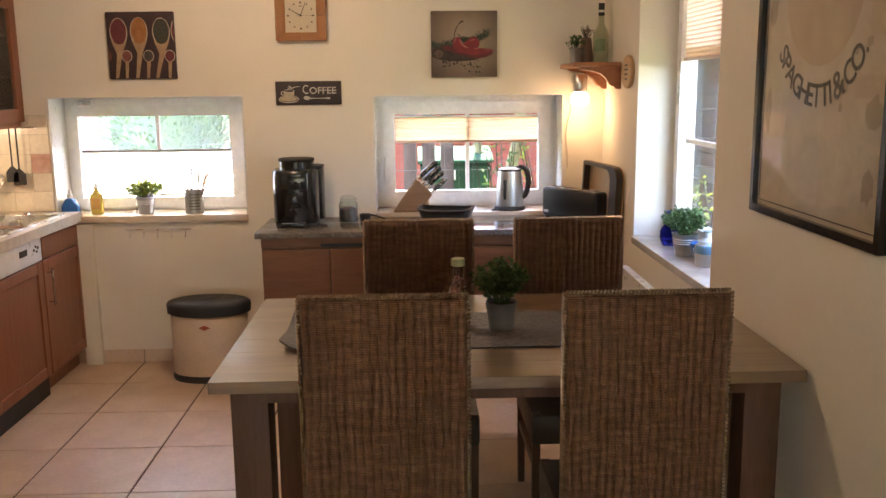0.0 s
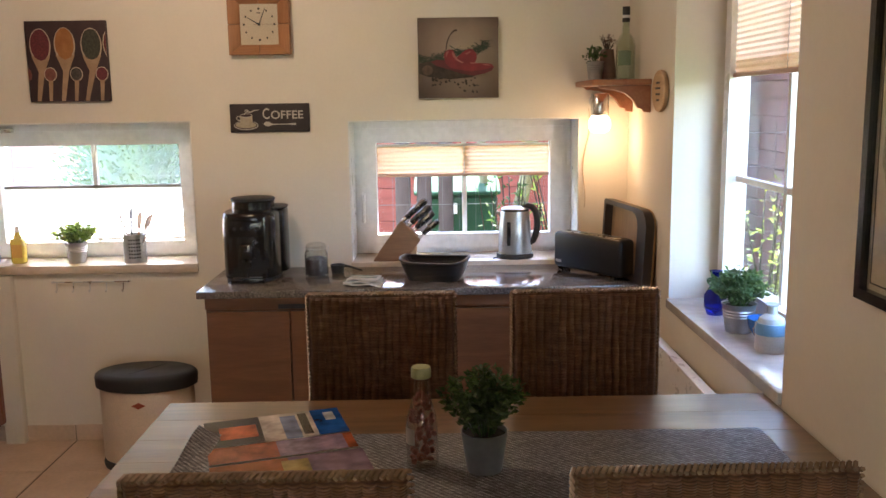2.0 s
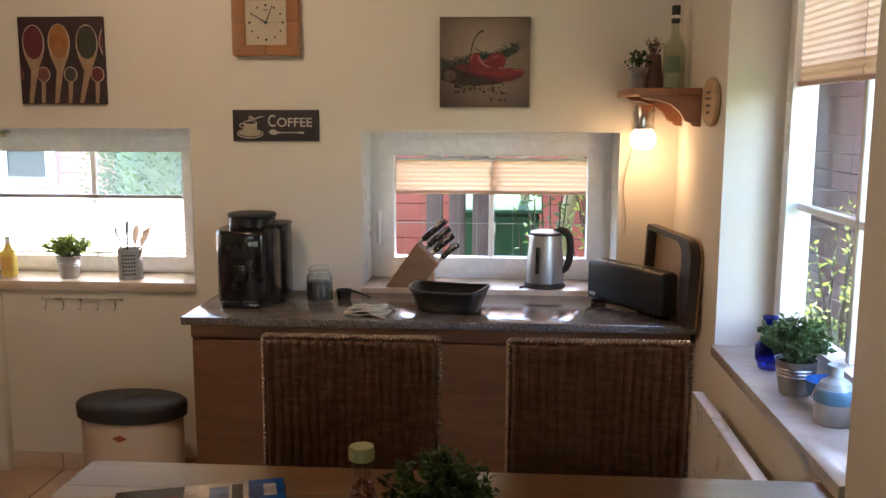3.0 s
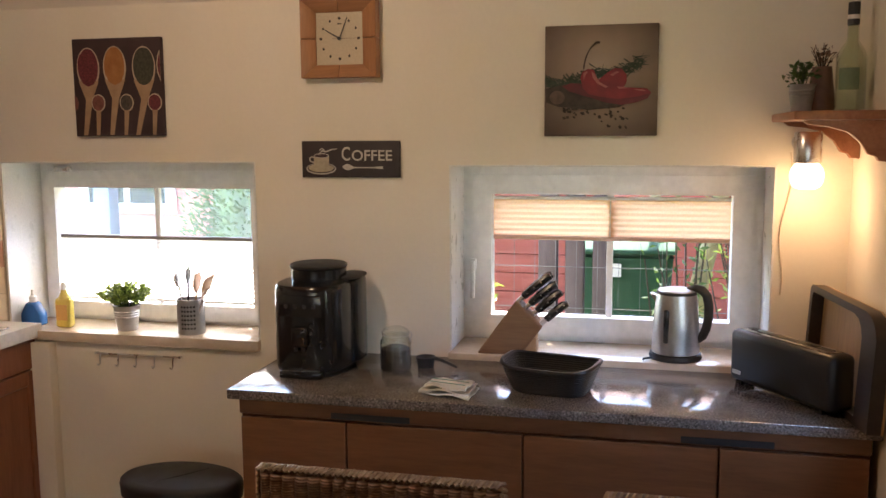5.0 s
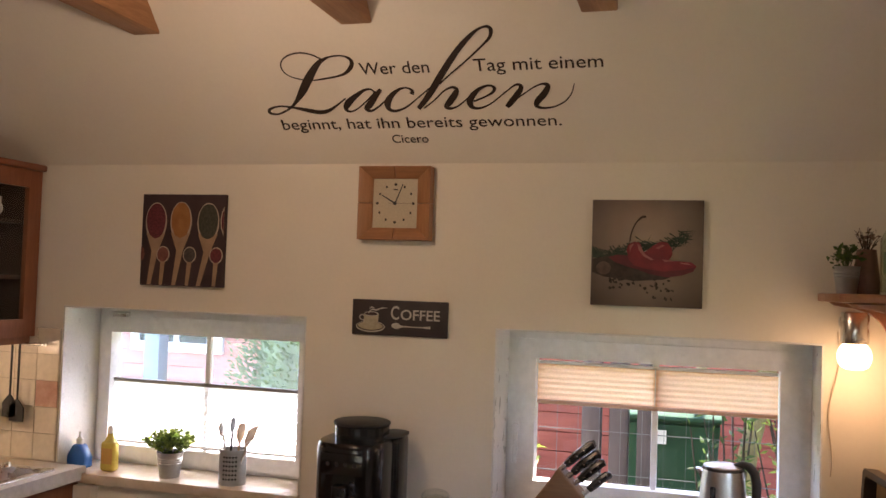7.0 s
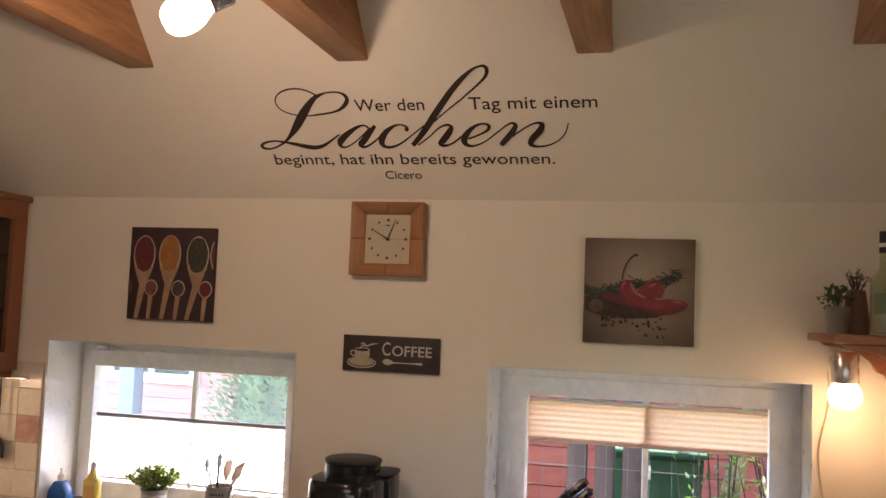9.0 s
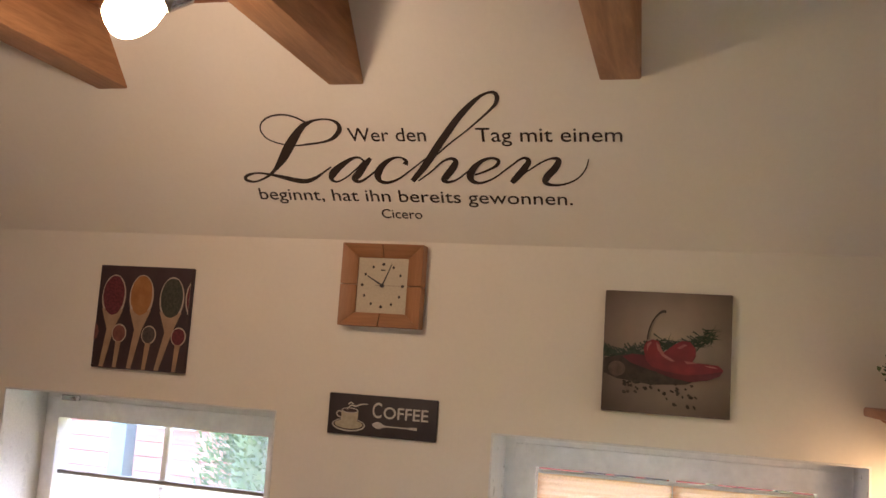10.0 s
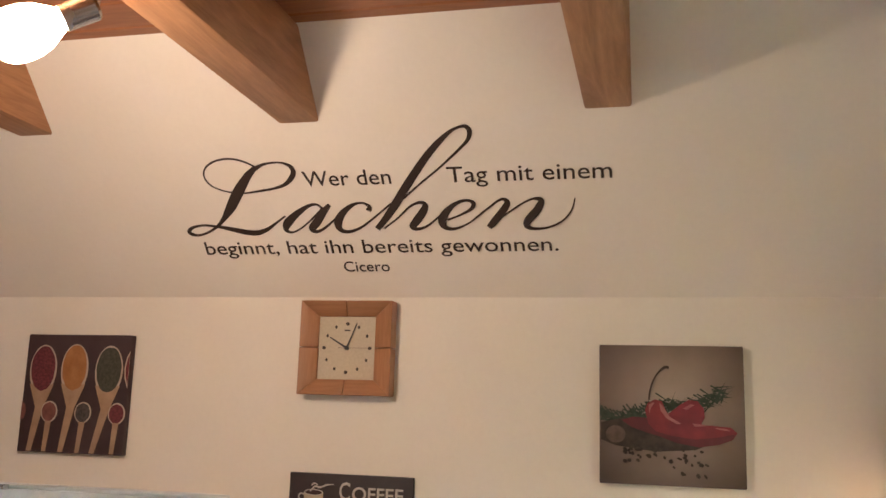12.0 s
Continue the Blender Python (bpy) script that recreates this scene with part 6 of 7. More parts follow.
def make_knife_block():
    b = thing("knife_block", Matrix.Translation((0.018, 4.835, W2[2] + 0.0185)) @ Matrix.Diagonal((1.28, 1, 1.12, 1)), "slanted beech knife block full of black-handled knives", "knife block")
    part("block", slab([(-0.115, 0.0), (0.0, 0.0), (0.055, 0.085), (-0.012, 0.165)], 0.085, "xz", 0.004), wood("block_beech", (0.20, 0.105, 0.052), (0.32, 0.18, 0.095), "x", 0.5), b, at=(0, -0.0425, 0))
    part("rear_foot", box(0.005, 0.04, -0.035, 0.035, 0.0, 0.055, 0.003), wood("foot_beech", (0.45, 0.28, 0.15), (0.58, 0.38, 0.22), "z", 0.5), b)
    d = Vector((0.70, 0, 0.71)).normalized()
    n = Vector((-0.71, 0, 0.70))
    for i, (s, y, ln) in enumerate(((0.128, -0.026, 0.115), (0.128, 0.0, 0.118), (0.128, 0.026, 0.11), (0.100, -0.026, 0.112), (0.100, 0.0, 0.11), (0.100, 0.024, 0.105), (0.073, -0.018, 0.105), (0.073, 0.014, 0.10), (0.038, -0.01, 0.095))):
        foot = Vector((0.055, y, 0.085)) + (Vector((-0.067, 0, 0.08)).normalized()) * (s - 0.03)
        kn = part("knife", tube([foot, foot + d * 0.02], 0.007, 6), M_STEEL, b, "steel knife collar")
        g = tube([foot + d * 0.02, foot + d * 0.05 + n * 0.001, foot + d * (ln - 0.01), foot + d * ln - n * 0.004], [0.0095, 0.0115, 0.0115, 0.009], 8)
        part("grip", g, M_BLACK, kn, "black riveted grip")
        for q in (0.035, 0.06, 0.085):
            if q < ln:
                bm = bmesh.new()
                bmesh.ops.create_icosphere(bm, subdivisions=1, radius=0.0028, matrix=Matrix.Translation(foot + d * q + Vector((0, -0.0105, 0))))
                part("rivet", bm, M_STEEL, kn)
    return b


make_knife_block()

# ---- on the sill of window 1 ----
Z1 = W1[2] + 0.0185
potted((-1.495, 4.875, Z1), 0.05, 0.095, 0.090, 0.088, 1000, 0.021, 5, "small green herb plant in a zinc pot on the sill", M_LEAF_YELLOW)


def make_utensil_pot():
    u = thing("utensil_holder", (-1.225, 4.87, Z1), "perforated steel holder with wooden spoons and kitchen tools", "utensil holder")
    part("cylinder", lathe([(0, 0), (0.05, 0), (0.05, 0.13), (0.047, 0.13), (0.047, 0.004), (0, 0.004)], 36), M_ZINC, u)
    # no real holes: their inner shade is flat black spots on the cylinder
    hole = bmesh.new()
    for r in range(6):
        for i in range(5):
            a = radians(-10 + 13 * i)
            c = Vector((0.0503 * math.sin(a), -0.0503 * math.cos(a), 0.025 + 0.016 * r))
            t = Vector((math.cos(a), math.sin(a), 0))
            hole.faces.new([hole.verts.new(c + t * 0.0045 * math.cos(k * 1.0472) + Vector((0, 0, 0.0045 * math.sin(k * 1.0472)))) for k in range(6)])
    part("perforation", hole, M_BLACK_MATT, u, "flat black spots for the shade in punched holes")
    beech = wood("spoon_beech", (0.42, 0.25, 0.13), (0.58, 0.38, 0.22), "z", 0.6)

    def tool(name, foot, top, head, material, label):
        t = part(name, tube([foot, top], 0.0042, 8), material, u, label)
        d = (Vector(top) - Vector(foot)).normalized()
        m = Matrix.Translation(top) @ d.to_track_quat("Z", "Y").to_matrix().to_4x4()
        bm = slab(head, 0.006, "xz", 0.0015)
        part("head", bm, material, t, at=m @ Matrix.Translation((0, -0.003, -0.004)))
    spoon_o = [(-0.006, 0), (-0.026, 0.025), (-0.030, 0.052), (-0.018, 0.075), (0.018, 0.075), (0.030, 0.052), (0.026, 0.025), (0.006, 0)]
    tool("wooden_spoon", (0.01, 0.0, 0.02), (0.025, 0.0, 0.155), spoon_o, beech, "wooden spoon")
    tool("wooden_spatula", (0.0, 0.015, 0.02), (0.048, 0.01, 0.14), [(-0.006, 0), (-0.028, 0.03), (-0.028, 0.075), (0.028, 0.088), (0.028, 0.03), (0.006, 0)], beech, "flat wooden spatula")
    tool("steel_tool", (-0.01, -0.01, 0.02), (-0.04, -0.005, 0.17), [(-0.005, 0), (-0.026, 0.02), (-0.022, 0.055), (0.006, 0.062), (0.022, 0.04), (0.016, 0.012)], M_STEEL, "steel kitchen tool")
    tool("steel_tool", (-0.02, 0.01, 0.02), (-0.012, 0.01, 0.19), [(-0.006, 0), (-0.016, 0.02), (-0.014, 0.05), (0.002, 0.06), (0.016, 0.045), (0.012, 0.012)], M_BLACK_MATT, "steel kitchen tool")
    wh = part("whisk", tube([(0.02, -0.015, 0.02), (0.06, -0.02, 0.13)], 0.005, 8), M_STEEL, u, "wire whisk")
    bm = bmesh.new()
    for i in range(4):
        t = Vector((math.cos(i * 0.785), math.sin(i * 0.785), 0))
        tube([Vector((0.06, -0.02, 0.13)) + Vector((0.017 * (1 - math.cos(k * 0.7)) / 2 * 2, 0, 0.022 * (1 - math.cos(k * 0.7)))) + t * 0.018 * math.sin(k * 0.7) for k in range(10)], 0.001, 5, bm)
    part("wires", bm, M_STEEL, wh)
    return u


make_utensil_pot()
M_YELLOW = plain("yellow_detergent", (0.74, 0.60, 0.14), 0.15)
s = thing("dish_soap", (-1.755, 4.865, Z1), "yellow dish soap bottle with white cap", "bottle")
part("bottle_body", box(-0.033, 0.033, -0.02, 0.02, 0, 0.115, 0.014, 4), M_YELLOW, s)
part("neck", lathe([(0.024, 0.112), (0.012, 0.135), (0.011, 0.145), (0, 0.146)], 20), M_YELLOW, s)
part("cap", lathe([(0, 0.175), (0.006, 0.174), (0.011, 0.165), (0.012, 0.146), (0, 0.1455)], 20), M_PAINT, s, "white cap")
part("paper_label", box(-0.024, 0.024, -0.0215, -0.0202, 0.03, 0.09), plain("orange_label", (0.66, 0.38, 0.10), 0.5), s)
s = thing("spray_bottle", (-1.905, 4.88, Z1), "small blue cleaner bottle with white nozzle", "bottle")
blue = plain("blue_plastic", (0.03, 0.14, 0.42), 0.25)
part("bottle_body", slab([(-0.046, 0), (0.046, 0), (0.046, 0.045), (0.018, 0.09), (-0.018, 0.09), (-0.046, 0.045)], 0.045, "xz", 0.006), blue, s, at=(0, -0.022, 0))
part("nozzle", lathe([(0.014, 0.0905), (0.014, 0.11), (0.006, 0.118), (0.005, 0.138), (0, 0.139)], 16), M_PAINT, s, "white nozzle")

# hook rail under the sill
hk = thing("hook_rail", (-1.585, WALL_Y - 0.001, 0.755), "slim steel rail with five small hooks", "hook rail")
part("rail", tube([(0, -0.012, 0), (0.345, -0.012, 0)], 0.0035, 8), M_STEEL, hk)
for x in (0.0, 0.345):
    part("mount", tube([(x, 0, 0), (x, -0.014, 0)], 0.005, 8), M_STEEL, hk)
for x in (0.02, 0.095, 0.17, 0.245, 0.32):
    part("hook", tube([(x, -0.012, 0.002), (x, -0.018, -0.02), (x, -0.018, -0.035), (x, -0.028, -0.043), (x, -0.037, -0.034)], 0.0025, 6), M_STEEL, hk)

# ladles under the wall cabinet
rail = thing("utensil_rail", (-2.40, WALL_Y - 0.009, 1.315), "steel utensil rail under the wall cabinet", "hook rail")
part("rail", tube([(0.0, -0.03, 0), (0.40, -0.03, 0)], 0.005, 10), M_STEEL, rail)
for x in (0.02, 0.38):
    part("mount", tube([(x, 0, 0), (x, -0.03, 0)], 0.006, 8), M_STEEL, rail)


def ladle(x, ln, material, head, label):
    t = thing("ladle", (-2.40 + x, WALL_Y - 0.042, 1.31), label, "kitchen utensil", "hanging utensils")
    part("shaft", tube([(0, 0.006, 0.008), (0, -0.004, 0.0), (0, -0.004, -ln)], [0.003, 0.0045, 0.004], 8), material, t)
    if head == "bowl":
        part("bowl", lathe([(0, -0.03), (0.025, -0.024), (0.04, -0.006), (0.042, 0.004), (0.039, 0.004), (0.022, -0.02), (0, -0.026)], 28, m=Matrix.Translation((0, -0.012, -ln - 0.035)) @ pose(0, 0, 0, 65)), material, t)
    else:
        part("blade", slab([(-0.008, 0), (-0.034, -0.03), (-0.034, -0.085), (0.034, -0.085), (0.034, -0.03), (0.008, 0)], 0.005, "xz", 0.0015), material, t, at=(0, -0.007, -ln + 0.002))


ladle(0.075, 0.21, M_STEEL, "bowl", "steel ladle hanging from the rail")
ladle(0.165, 0.235, M_STEEL, "bowl", "steel skimmer hanging from the rail")
ladle(0.25, 0.20, M_BLACK_MATT, "blade", "black plastic turner hanging from the rail")
ladle(0.285, 0.215, M_BLACK_MATT, "blade", "black plastic spoon hanging from the rail")


# ---- corner shelf ----
def make_shelf():
    s = thing("corner_shelf", (RIGHT_X, 4.60, 1.615), "small reddish wooden wall shelf with curved brackets", "shelf")
    m = wood("shelf_cherry", (0.28, 0.10, 0.045), (0.42, 0.18, 0.085), "y", 0.45)
    part("board", box(-0.238, -0.001, -0.215, 0.205, -0.024, 0.0, 0.005), m, s)
    o = [(-0.002, -0.025), (-0.215, -0.025), (-0.20, -0.036), (-0.15, -0.042), (-0.105, -0.055), (-0.075, -0.08), (-0.055, -0.112), (-0.035, -0.118), (-0.028, -0.13), (-0.002, -0.132)]
    for y in (-0.205, 0.12):
        part("bracket", slab(o, 0.022, "xz", 0.002), m, s, at=(0, y, 0))
    return s


make_shelf()
potted((0.835, 4.62, 1.6155), 0.036, 0.078, 0.045, 0.062, 70, 0.026, 9, "little dark plant in a zinc pot on the shelf", M_LEAF)
v = thing("clay_vase", (0.897, 4.68, 1.6155), "brown clay vase with dried flowers", "vase")
part("vase_body", lathe([(0, 0), (0.036, 0), (0.038, 0.03), (0.03, 0.10), (0.026, 0.13), (0.023, 0.13), (0.026, 0.1), (0, 0.01)], 28), surface("brown_clay", (0.16, 0.08, 0.055), (0.24, 0.13, 0.09), 9, 80, 0.5, 0.1), v)
lv, st = bush(0.05, 0.06, 40, 0.02, 31)
part("dried_flowers", lv, surface("dry_flower", (0.10, 0.05, 0.035), (0.30, 0.2, 0.14), 60, 100, 0.8, 0.1), v, at=(0, 0, 0.125))
part("stems", st, M_SOIL, v, at=(0, 0, 0.125))
v = thing("liqueur_bottle", (0.962, 4.62, 1.6155), "tall pale green glass bottle with dark cap and label", "bottle")
part("glass_body", lathe([(0, 0), (0.038, 0), (0.04, 0.005), (0.04, 0.145), (0.034, 0.168), (0.016, 0.195), (0.014, 0.245), (0.012, 0.245), (0.013, 0.19), (0.037, 0.14), (0.037, 0.008), (0, 0.005)], 30), pane_glass("greenish_glass", (0.91, 0.94, 0.88), 1.3), v)
part("cap", lathe([(0, 0.300), (0.0155, 0.299), (0.0155, 0.266), (0, 0.265)], 20), M_BLACK_MATT, v, "dark screw cap")
part("neck_ring", lathe([(0.0, 0.2648), (0.0152, 0.2648), (0.0152, 0.254), (0.012, 0.2535)], 20), M_PAINT, v, "pale neck seal")
part("neck_band", lathe([(0.0125, 0.2533), (0.0158, 0.2533), (0.0158, 0.238), (0.0145, 0.2375)], 20), M_BLACK_MATT, v, "dark foil band")
bm = bmesh.new()
vs = [(bm.verts.new((0.0405 * math.sin(radians(a)), -0.0405 * math.cos(radians(a)), 0.06)), bm.verts.new((0.0405 * math.sin(radians(a)), -0.0405 * math.cos(radians(a)), 0.12))) for a in range(-60, 21, 10)]
for a, c in zip(vs, vs[1:]):
    bm.faces.new((a[0], c[0], c[1], a[1]))
part("paper_label", bm, plain("green_label_paper", (0.16, 0.22, 0.13), 0.7), v)
pq = thing("oval_plaque", (RIGHT_X - 0.002, 4.215, 1.565), "small oval pale wooden wall plaque", "wall decoration")
part("disc", slab(blob(0, 0, 0.095, 0.078, 36), -0.018, "yz", 0.003), wood("plaque_wood", (0.42, 0.26, 0.13), (0.56, 0.38, 0.22), "y", 0.6), pq)
for z, w in ((0.03, 0.05), (0.01, 0.07), (-0.012, 0.06), (-0.034, 0.04)):
    part("text_bar", box(-0.0195, -0.0183, -w / 2, w / 2, z - 0.004, z + 0.004), M_INK, pq)

# ---- on the side sill ----
Z3 = W3[2] + 0.0045
potted((1.112, 3.57, Z3), 0.053, 0.092, 0.095, 0.105, 900, 0.027, 41, "bushy sage-green plant in a ribbed zinc pot", M_LEAF_BLUE)
M_BLUE_GLASS = clear_glass("cobalt_glass", (0.06, 0.10, 0.55))
v = thing("blue_vase", Matrix.Translation((1.11, 3.80, Z3)) @ Matrix.Diagonal((0.95, 0.95, 0.82, 1)), "cobalt blue glass vase on the marble sill", "vase")
part("vase_body", lathe([(0, 0), (0.028, 0), (0.040, 0.035), (0.040, 0.08), (0.018, 0.125), (0.015, 0.165), (0.024, 0.185), (0.021, 0.185), (0.012, 0.163), (0.015, 0.125), (0.037, 0.078), (0.037, 0.037), (0, 0.006)], 32), M_BLUE_GLASS, v)
v = thing("blue_bowl", (1.155, 3.455, Z3), "bright blue glass bowl on the marble sill", "bowl")
part("bowl", lathe([(0, 0), (0.022, 0), (0.05, 0.04), (0.055, 0.07), (0.052, 0.07), (0.047, 0.042), (0, 0.006)], 32), plain("azure_glass", (0.05, 0.20, 0.55), 0.12), v)
v = thing("glass_lantern", Matrix.Translation((1.13, 3.345, Z3)) @ Matrix.Diagonal((0.86, 0.86, 0.95, 1)), "glass jar lantern with pale blue band and wire handle", "lantern")
part("jar", lathe([(0, 0), (0.048, 0), (0.052, 0.006), (0.052, 0.055), (0.049, 0.055), (0.049, 0.007), (0, 0.004)], 32), plain("frosted_sand", (0.55, 0.53, 0.5), 0.35), v)
part("blue_band", lathe([(0.0525, 0.055), (0.0535, 0.058), (0.0535, 0.085), (0.05, 0.09), (0.03, 0.09), (0, 0.089)], 32), plain("pale_blue", (0.16, 0.36, 0.55), 0.3), v, "pale blue band")
part("glass_neck", lathe([(0.045, 0.09), (0.04, 0.105), (0.018, 0.118), (0.016, 0.14), (0.024, 0.148), (0.022, 0.148), (0.013, 0.14), (0.015, 0.117), (0.037, 0.103), (0.042, 0.09)], 28), surface("pale_bottle_glass", (0.50, 0.60, 0.66), (0.62, 0.72, 0.78), 9.0, 60.0, 0.1, 0.0), v, "pale blue glass neck")
part("wire_handle", tube([(-0.056, 0, 0.05), (-0.062, 0, 0.07), (-0.05, 0, 0.09)], 0.002, 6), M_STEEL, v)


# ---- radiator ----
def make_radiator():
    r = thing("radiator", (RIGHT_X, 0, 0), "flat white panel radiator under the side window", "radiator")
    x0, x1, y0, y1, z0, z1 = -0.088, -0.055, 2.95, 3.93, 0.15, 0.69
    part("panel", box(x0, x1, y0, y1, z0, z1 - 0.012, 0.006), M_PAINT, r)
    part("top_grille", box(x0 - 0.003, x1, y0 - 0.003, y1 + 0.003, z1 - 0.011, z1, 0.004), M_PAINT, r)
    for y in (y0 + 0.1, y1 - 0.1):
        part("wall_bracket", box(x1, -0.001, y, y + 0.03, z0 + 0.1, z1 - 0.1), M_PAINT, r)
    return r


make_radiator()


# ---- outdoors ----
GZ = -0.12
M_GRASS = surface("lawn", (0.05, 0.085, 0.022), (0.11, 0.15, 0.045), 1.2, 40.0, 0.95, 0.5)
bm = bmesh.new()
n = 40
for i in range(n):
    a0, a1 = 2 * math.pi * i / n, 2 * math.pi * (i + 1) / n
    vs = [bm.verts.new((r * math.cos(a), r * math.sin(a) + 4, GZ)) for r, a in ((3000, a0), (3000, a1))]
    bm.faces.new((bm.verts.new((0, 4, GZ)), vs[0], vs[1]))
bmesh.ops.remove_doubles(bm, verts=bm.verts, dist=0.001)
setting("ground", bm, M_GRASS, "sunlit lawn round the house reaching the horizon", "ground")

M_FALU = surface("red_painted_boards", (0.26, 0.055, 0.04), (0.36, 0.085, 0.06), 3.0, 40.0, 0.75, 0.2, stretch=(1, 1, 6), vary=True)
# lighter copy of the red boards: sunlight and glare put into the colour
M_SUNLIT_RED = surface("sunlit_red_boards", (0.42, 0.17, 0.14), (0.54, 0.25, 0.21), 3.0, 40.0, 0.75, 0.2, stretch=(1, 1, 6), vary=True)
M_TRIM = plain("white_trim_paint", (0.80, 0.79, 0.77), 0.5)
M_DARKPANE = plain("dark_window_pane", (0.03, 0.035, 0.045), 0.08)


def make_red_house(m, width, height, windows, label, posts=(), paint=M_FALU, corners=True):
    """Boarded house whose front lies in its own xz plane and faces -y."""
    h = thing("wooden_house", m, label, "house")
    bm = bmesh.new()
    bx(bm, 0, width, 0.03, 4.0, 0, height)
    part("wall", bm, paint, h)
    me = mesh_of("clapboard", bx(bmesh.new(), 0, width, 0.0, 0.028, 0.004, 0.146), paint, False)
    for i in range(int(height / 0.15)):
        piece("clapboard", me, h, (0, 0, 0.15 * i))
    for x, z, w, hh in windows:
        wd = part("window", ring(bmesh.new(), (x, x + w, z, z + hh), (x + 0.1, x + w - 0.1, z + 0.1, z + hh - 0.1), -0.05, -0.001, 0), M_TRIM, h, "white-framed window")
        part("pane", box(x + 0.09, x + w - 0.09, -0.02, -0.012, z + 0.09, z + hh - 0.09), M_DARKPANE, wd)
        bm = bmesh.new()
        bx(bm, x + w / 2 - 0.03, x + w / 2 + 0.03, -0.04, -0.021, z + 0.1, z + hh - 0.1)
        bx(bm, x + 0.1, x + w - 0.1, -0.039, -0.022, z + hh / 2 - 0.02, z + hh / 2 + 0.02)
        part("glazing_bars", bm, M_TRIM, wd)
    for x in (0, width - 0.12) if corners else ():
        part("corner_board", box(x, x + 0.12, -0.02, -0.001, 0, height), M_TRIM, h)
    part("roof", slab([(-0.6, height - 0.1), (2.0, height + 1.6), (4.6, height - 0.1), (4.6, height), (2.0, height + 1.75), (-0.6, height)], width + 0.6, "yz"), surface("roof_tiles", (0.12, 0.05, 0.035), (0.2, 0.09, 0.06), 4, 30, 0.8, 0.3), h, at=(-0.3, 0, 0))
    for x in posts:
        part("porch_post", box(x, x + 0.16, -1.2, -1.04, 0, height - 0.2, 0.01), plain("slate_blue_paint", (0.16, 0.21, 0.26), 0.5), h, "slate blue porch post")
    return h


make_red_house((-7.6, 10.2, GZ), 6.0, 2.9, [(0.7, 0.9, 1.1, 1.35), (2.2, 0.9, 1.1, 1.35), (4.05, 0.9, 0.75, 1.35)], "red boarded wooden house in a pale sunlit tone with white windows", (3.15,), M_SUNLIT_RED)
make_red_house((-0.9, 8.8, GZ), 3.2, 2.3, [], "low dark red boarded garden shed behind the fence", (), M_FALU, False)
M_SHED = surface("weathered_dark_boards", (0.12, 0.05, 0.052), (0.20, 0.085, 0.08), 3.0, 40.0, 0.8, 0.2, stretch=(1, 1, 6), vary=True)
# barn set near and tall so that it blocks sky light at the side window
side_m = Matrix.Translation((3.08, 15.0, GZ)) @ pose(0, 0, 0, 0, 0, -90)
make_red_house(side_m, 13.0, 3.35, [], "tall weathered dark red boarded barn beside the house", (), M_SHED, False)


def conifer(at, r, h, seed, label):
    t = thing("conifer", at, label, "tree")
    part("trunk", tube([(0, 0, 0), (0.02, 0, h * 0.9)], [0.06, 0.015], 8), M_TABLE_LEG, t)
    rng = random.Random(seed)
    vs, fs = [], []
    for i in range(15000):
        z = h * (0.03 + 0.95 * rng.random())
        rr = r * (1 - (z / h) ** 3.0 * 0.6) * (0.72 + 0.32 * rng.random()) * (1 + 0.12 * math.sin(z * 9 + i % 7))
        a = rng.uniform(0, 6.283)
        p = Vector((rr * math.cos(a), rr * math.sin(a), z))
        w = Vector((math.cos(a) + rng.uniform(-0.6, 0.6), math.sin(a) + rng.uniform(-0.6, 0.6), rng.uniform(0.0, 1.4))).normalized()
        s = w.cross(Vector((rng.random() - 0.5, rng.random() - 0.5, rng.random() - 0.5))).normalized()
        ln = rng.uniform(0.03, 0.065)
        k = len(vs)
        vs += [p, p + w * ln * 0.5 + s * 0.009, p + w * ln, p + w * ln * 0.5 - s * 0.009]
        fs.append((k, k + 1, k + 2, k + 3))
    me = bpy.data.meshes.new("crown")
    me.from_pydata([tuple(v) for v in vs], [], fs)
    me.materials.append(surface("conifer_green", (0.04, 0.085, 0.035), (0.12, 0.19, 0.075), 6.0, 60.0, 0.7, 0.1))
    ob = new("crown", me)
    ob.parent = t
    inner = part("inner_crown", lathe([(0, 0.05), (r * 0.68, 0.1), (r * 0.7, h * 0.6), (r * 0.3, h * 0.92), (0, h * 0.96)], 14), me.materials[0], t)
    return t


conifer((-2.02, 7.5, GZ), 0.58, 2.6, 3, "dense green clipped conifer outside the window")


def shrub(at, r, h, n, seed, material, label, size=0.05):
    t = thing("shrub", at, label, "shrub", "garden shrubs")
    rng = random.Random(seed)
    st, lv = bmesh.new(), bmesh.new()
    for i in range(16):
        a, q = rng.uniform(0, 6.283), rng.random() ** 0.6
        tip = Vector((r * q * math.cos(a), r * q * math.sin(a), h * rng.uniform(0.6, 1.0)))
        mid = tip * 0.5 + Vector((rng.uniform(-0.05, 0.05), rng.uniform(-0.05, 0.05), 0.06))
        root = tip * 0.12
        root.z = 0
        tube([root, mid, tip], [0.008, 0.006, 0.003], 5, st)
        for j in range(n // 16):
            u = 0.3 + 0.75 * rng.random()
            p = root * (1 - u) ** 2 + mid * 2 * u * (1 - u) + tip * u * u
            leaf(lv, p, Vector((rng.uniform(-1, 1), rng.uniform(-1, 1), rng.uniform(-0.2, 1))), size * rng.uniform(0.6, 1.2), rng, 0.35)
    part("branches", st, M_SOIL, t)
    part("foliage", lv, material, t)
    return t


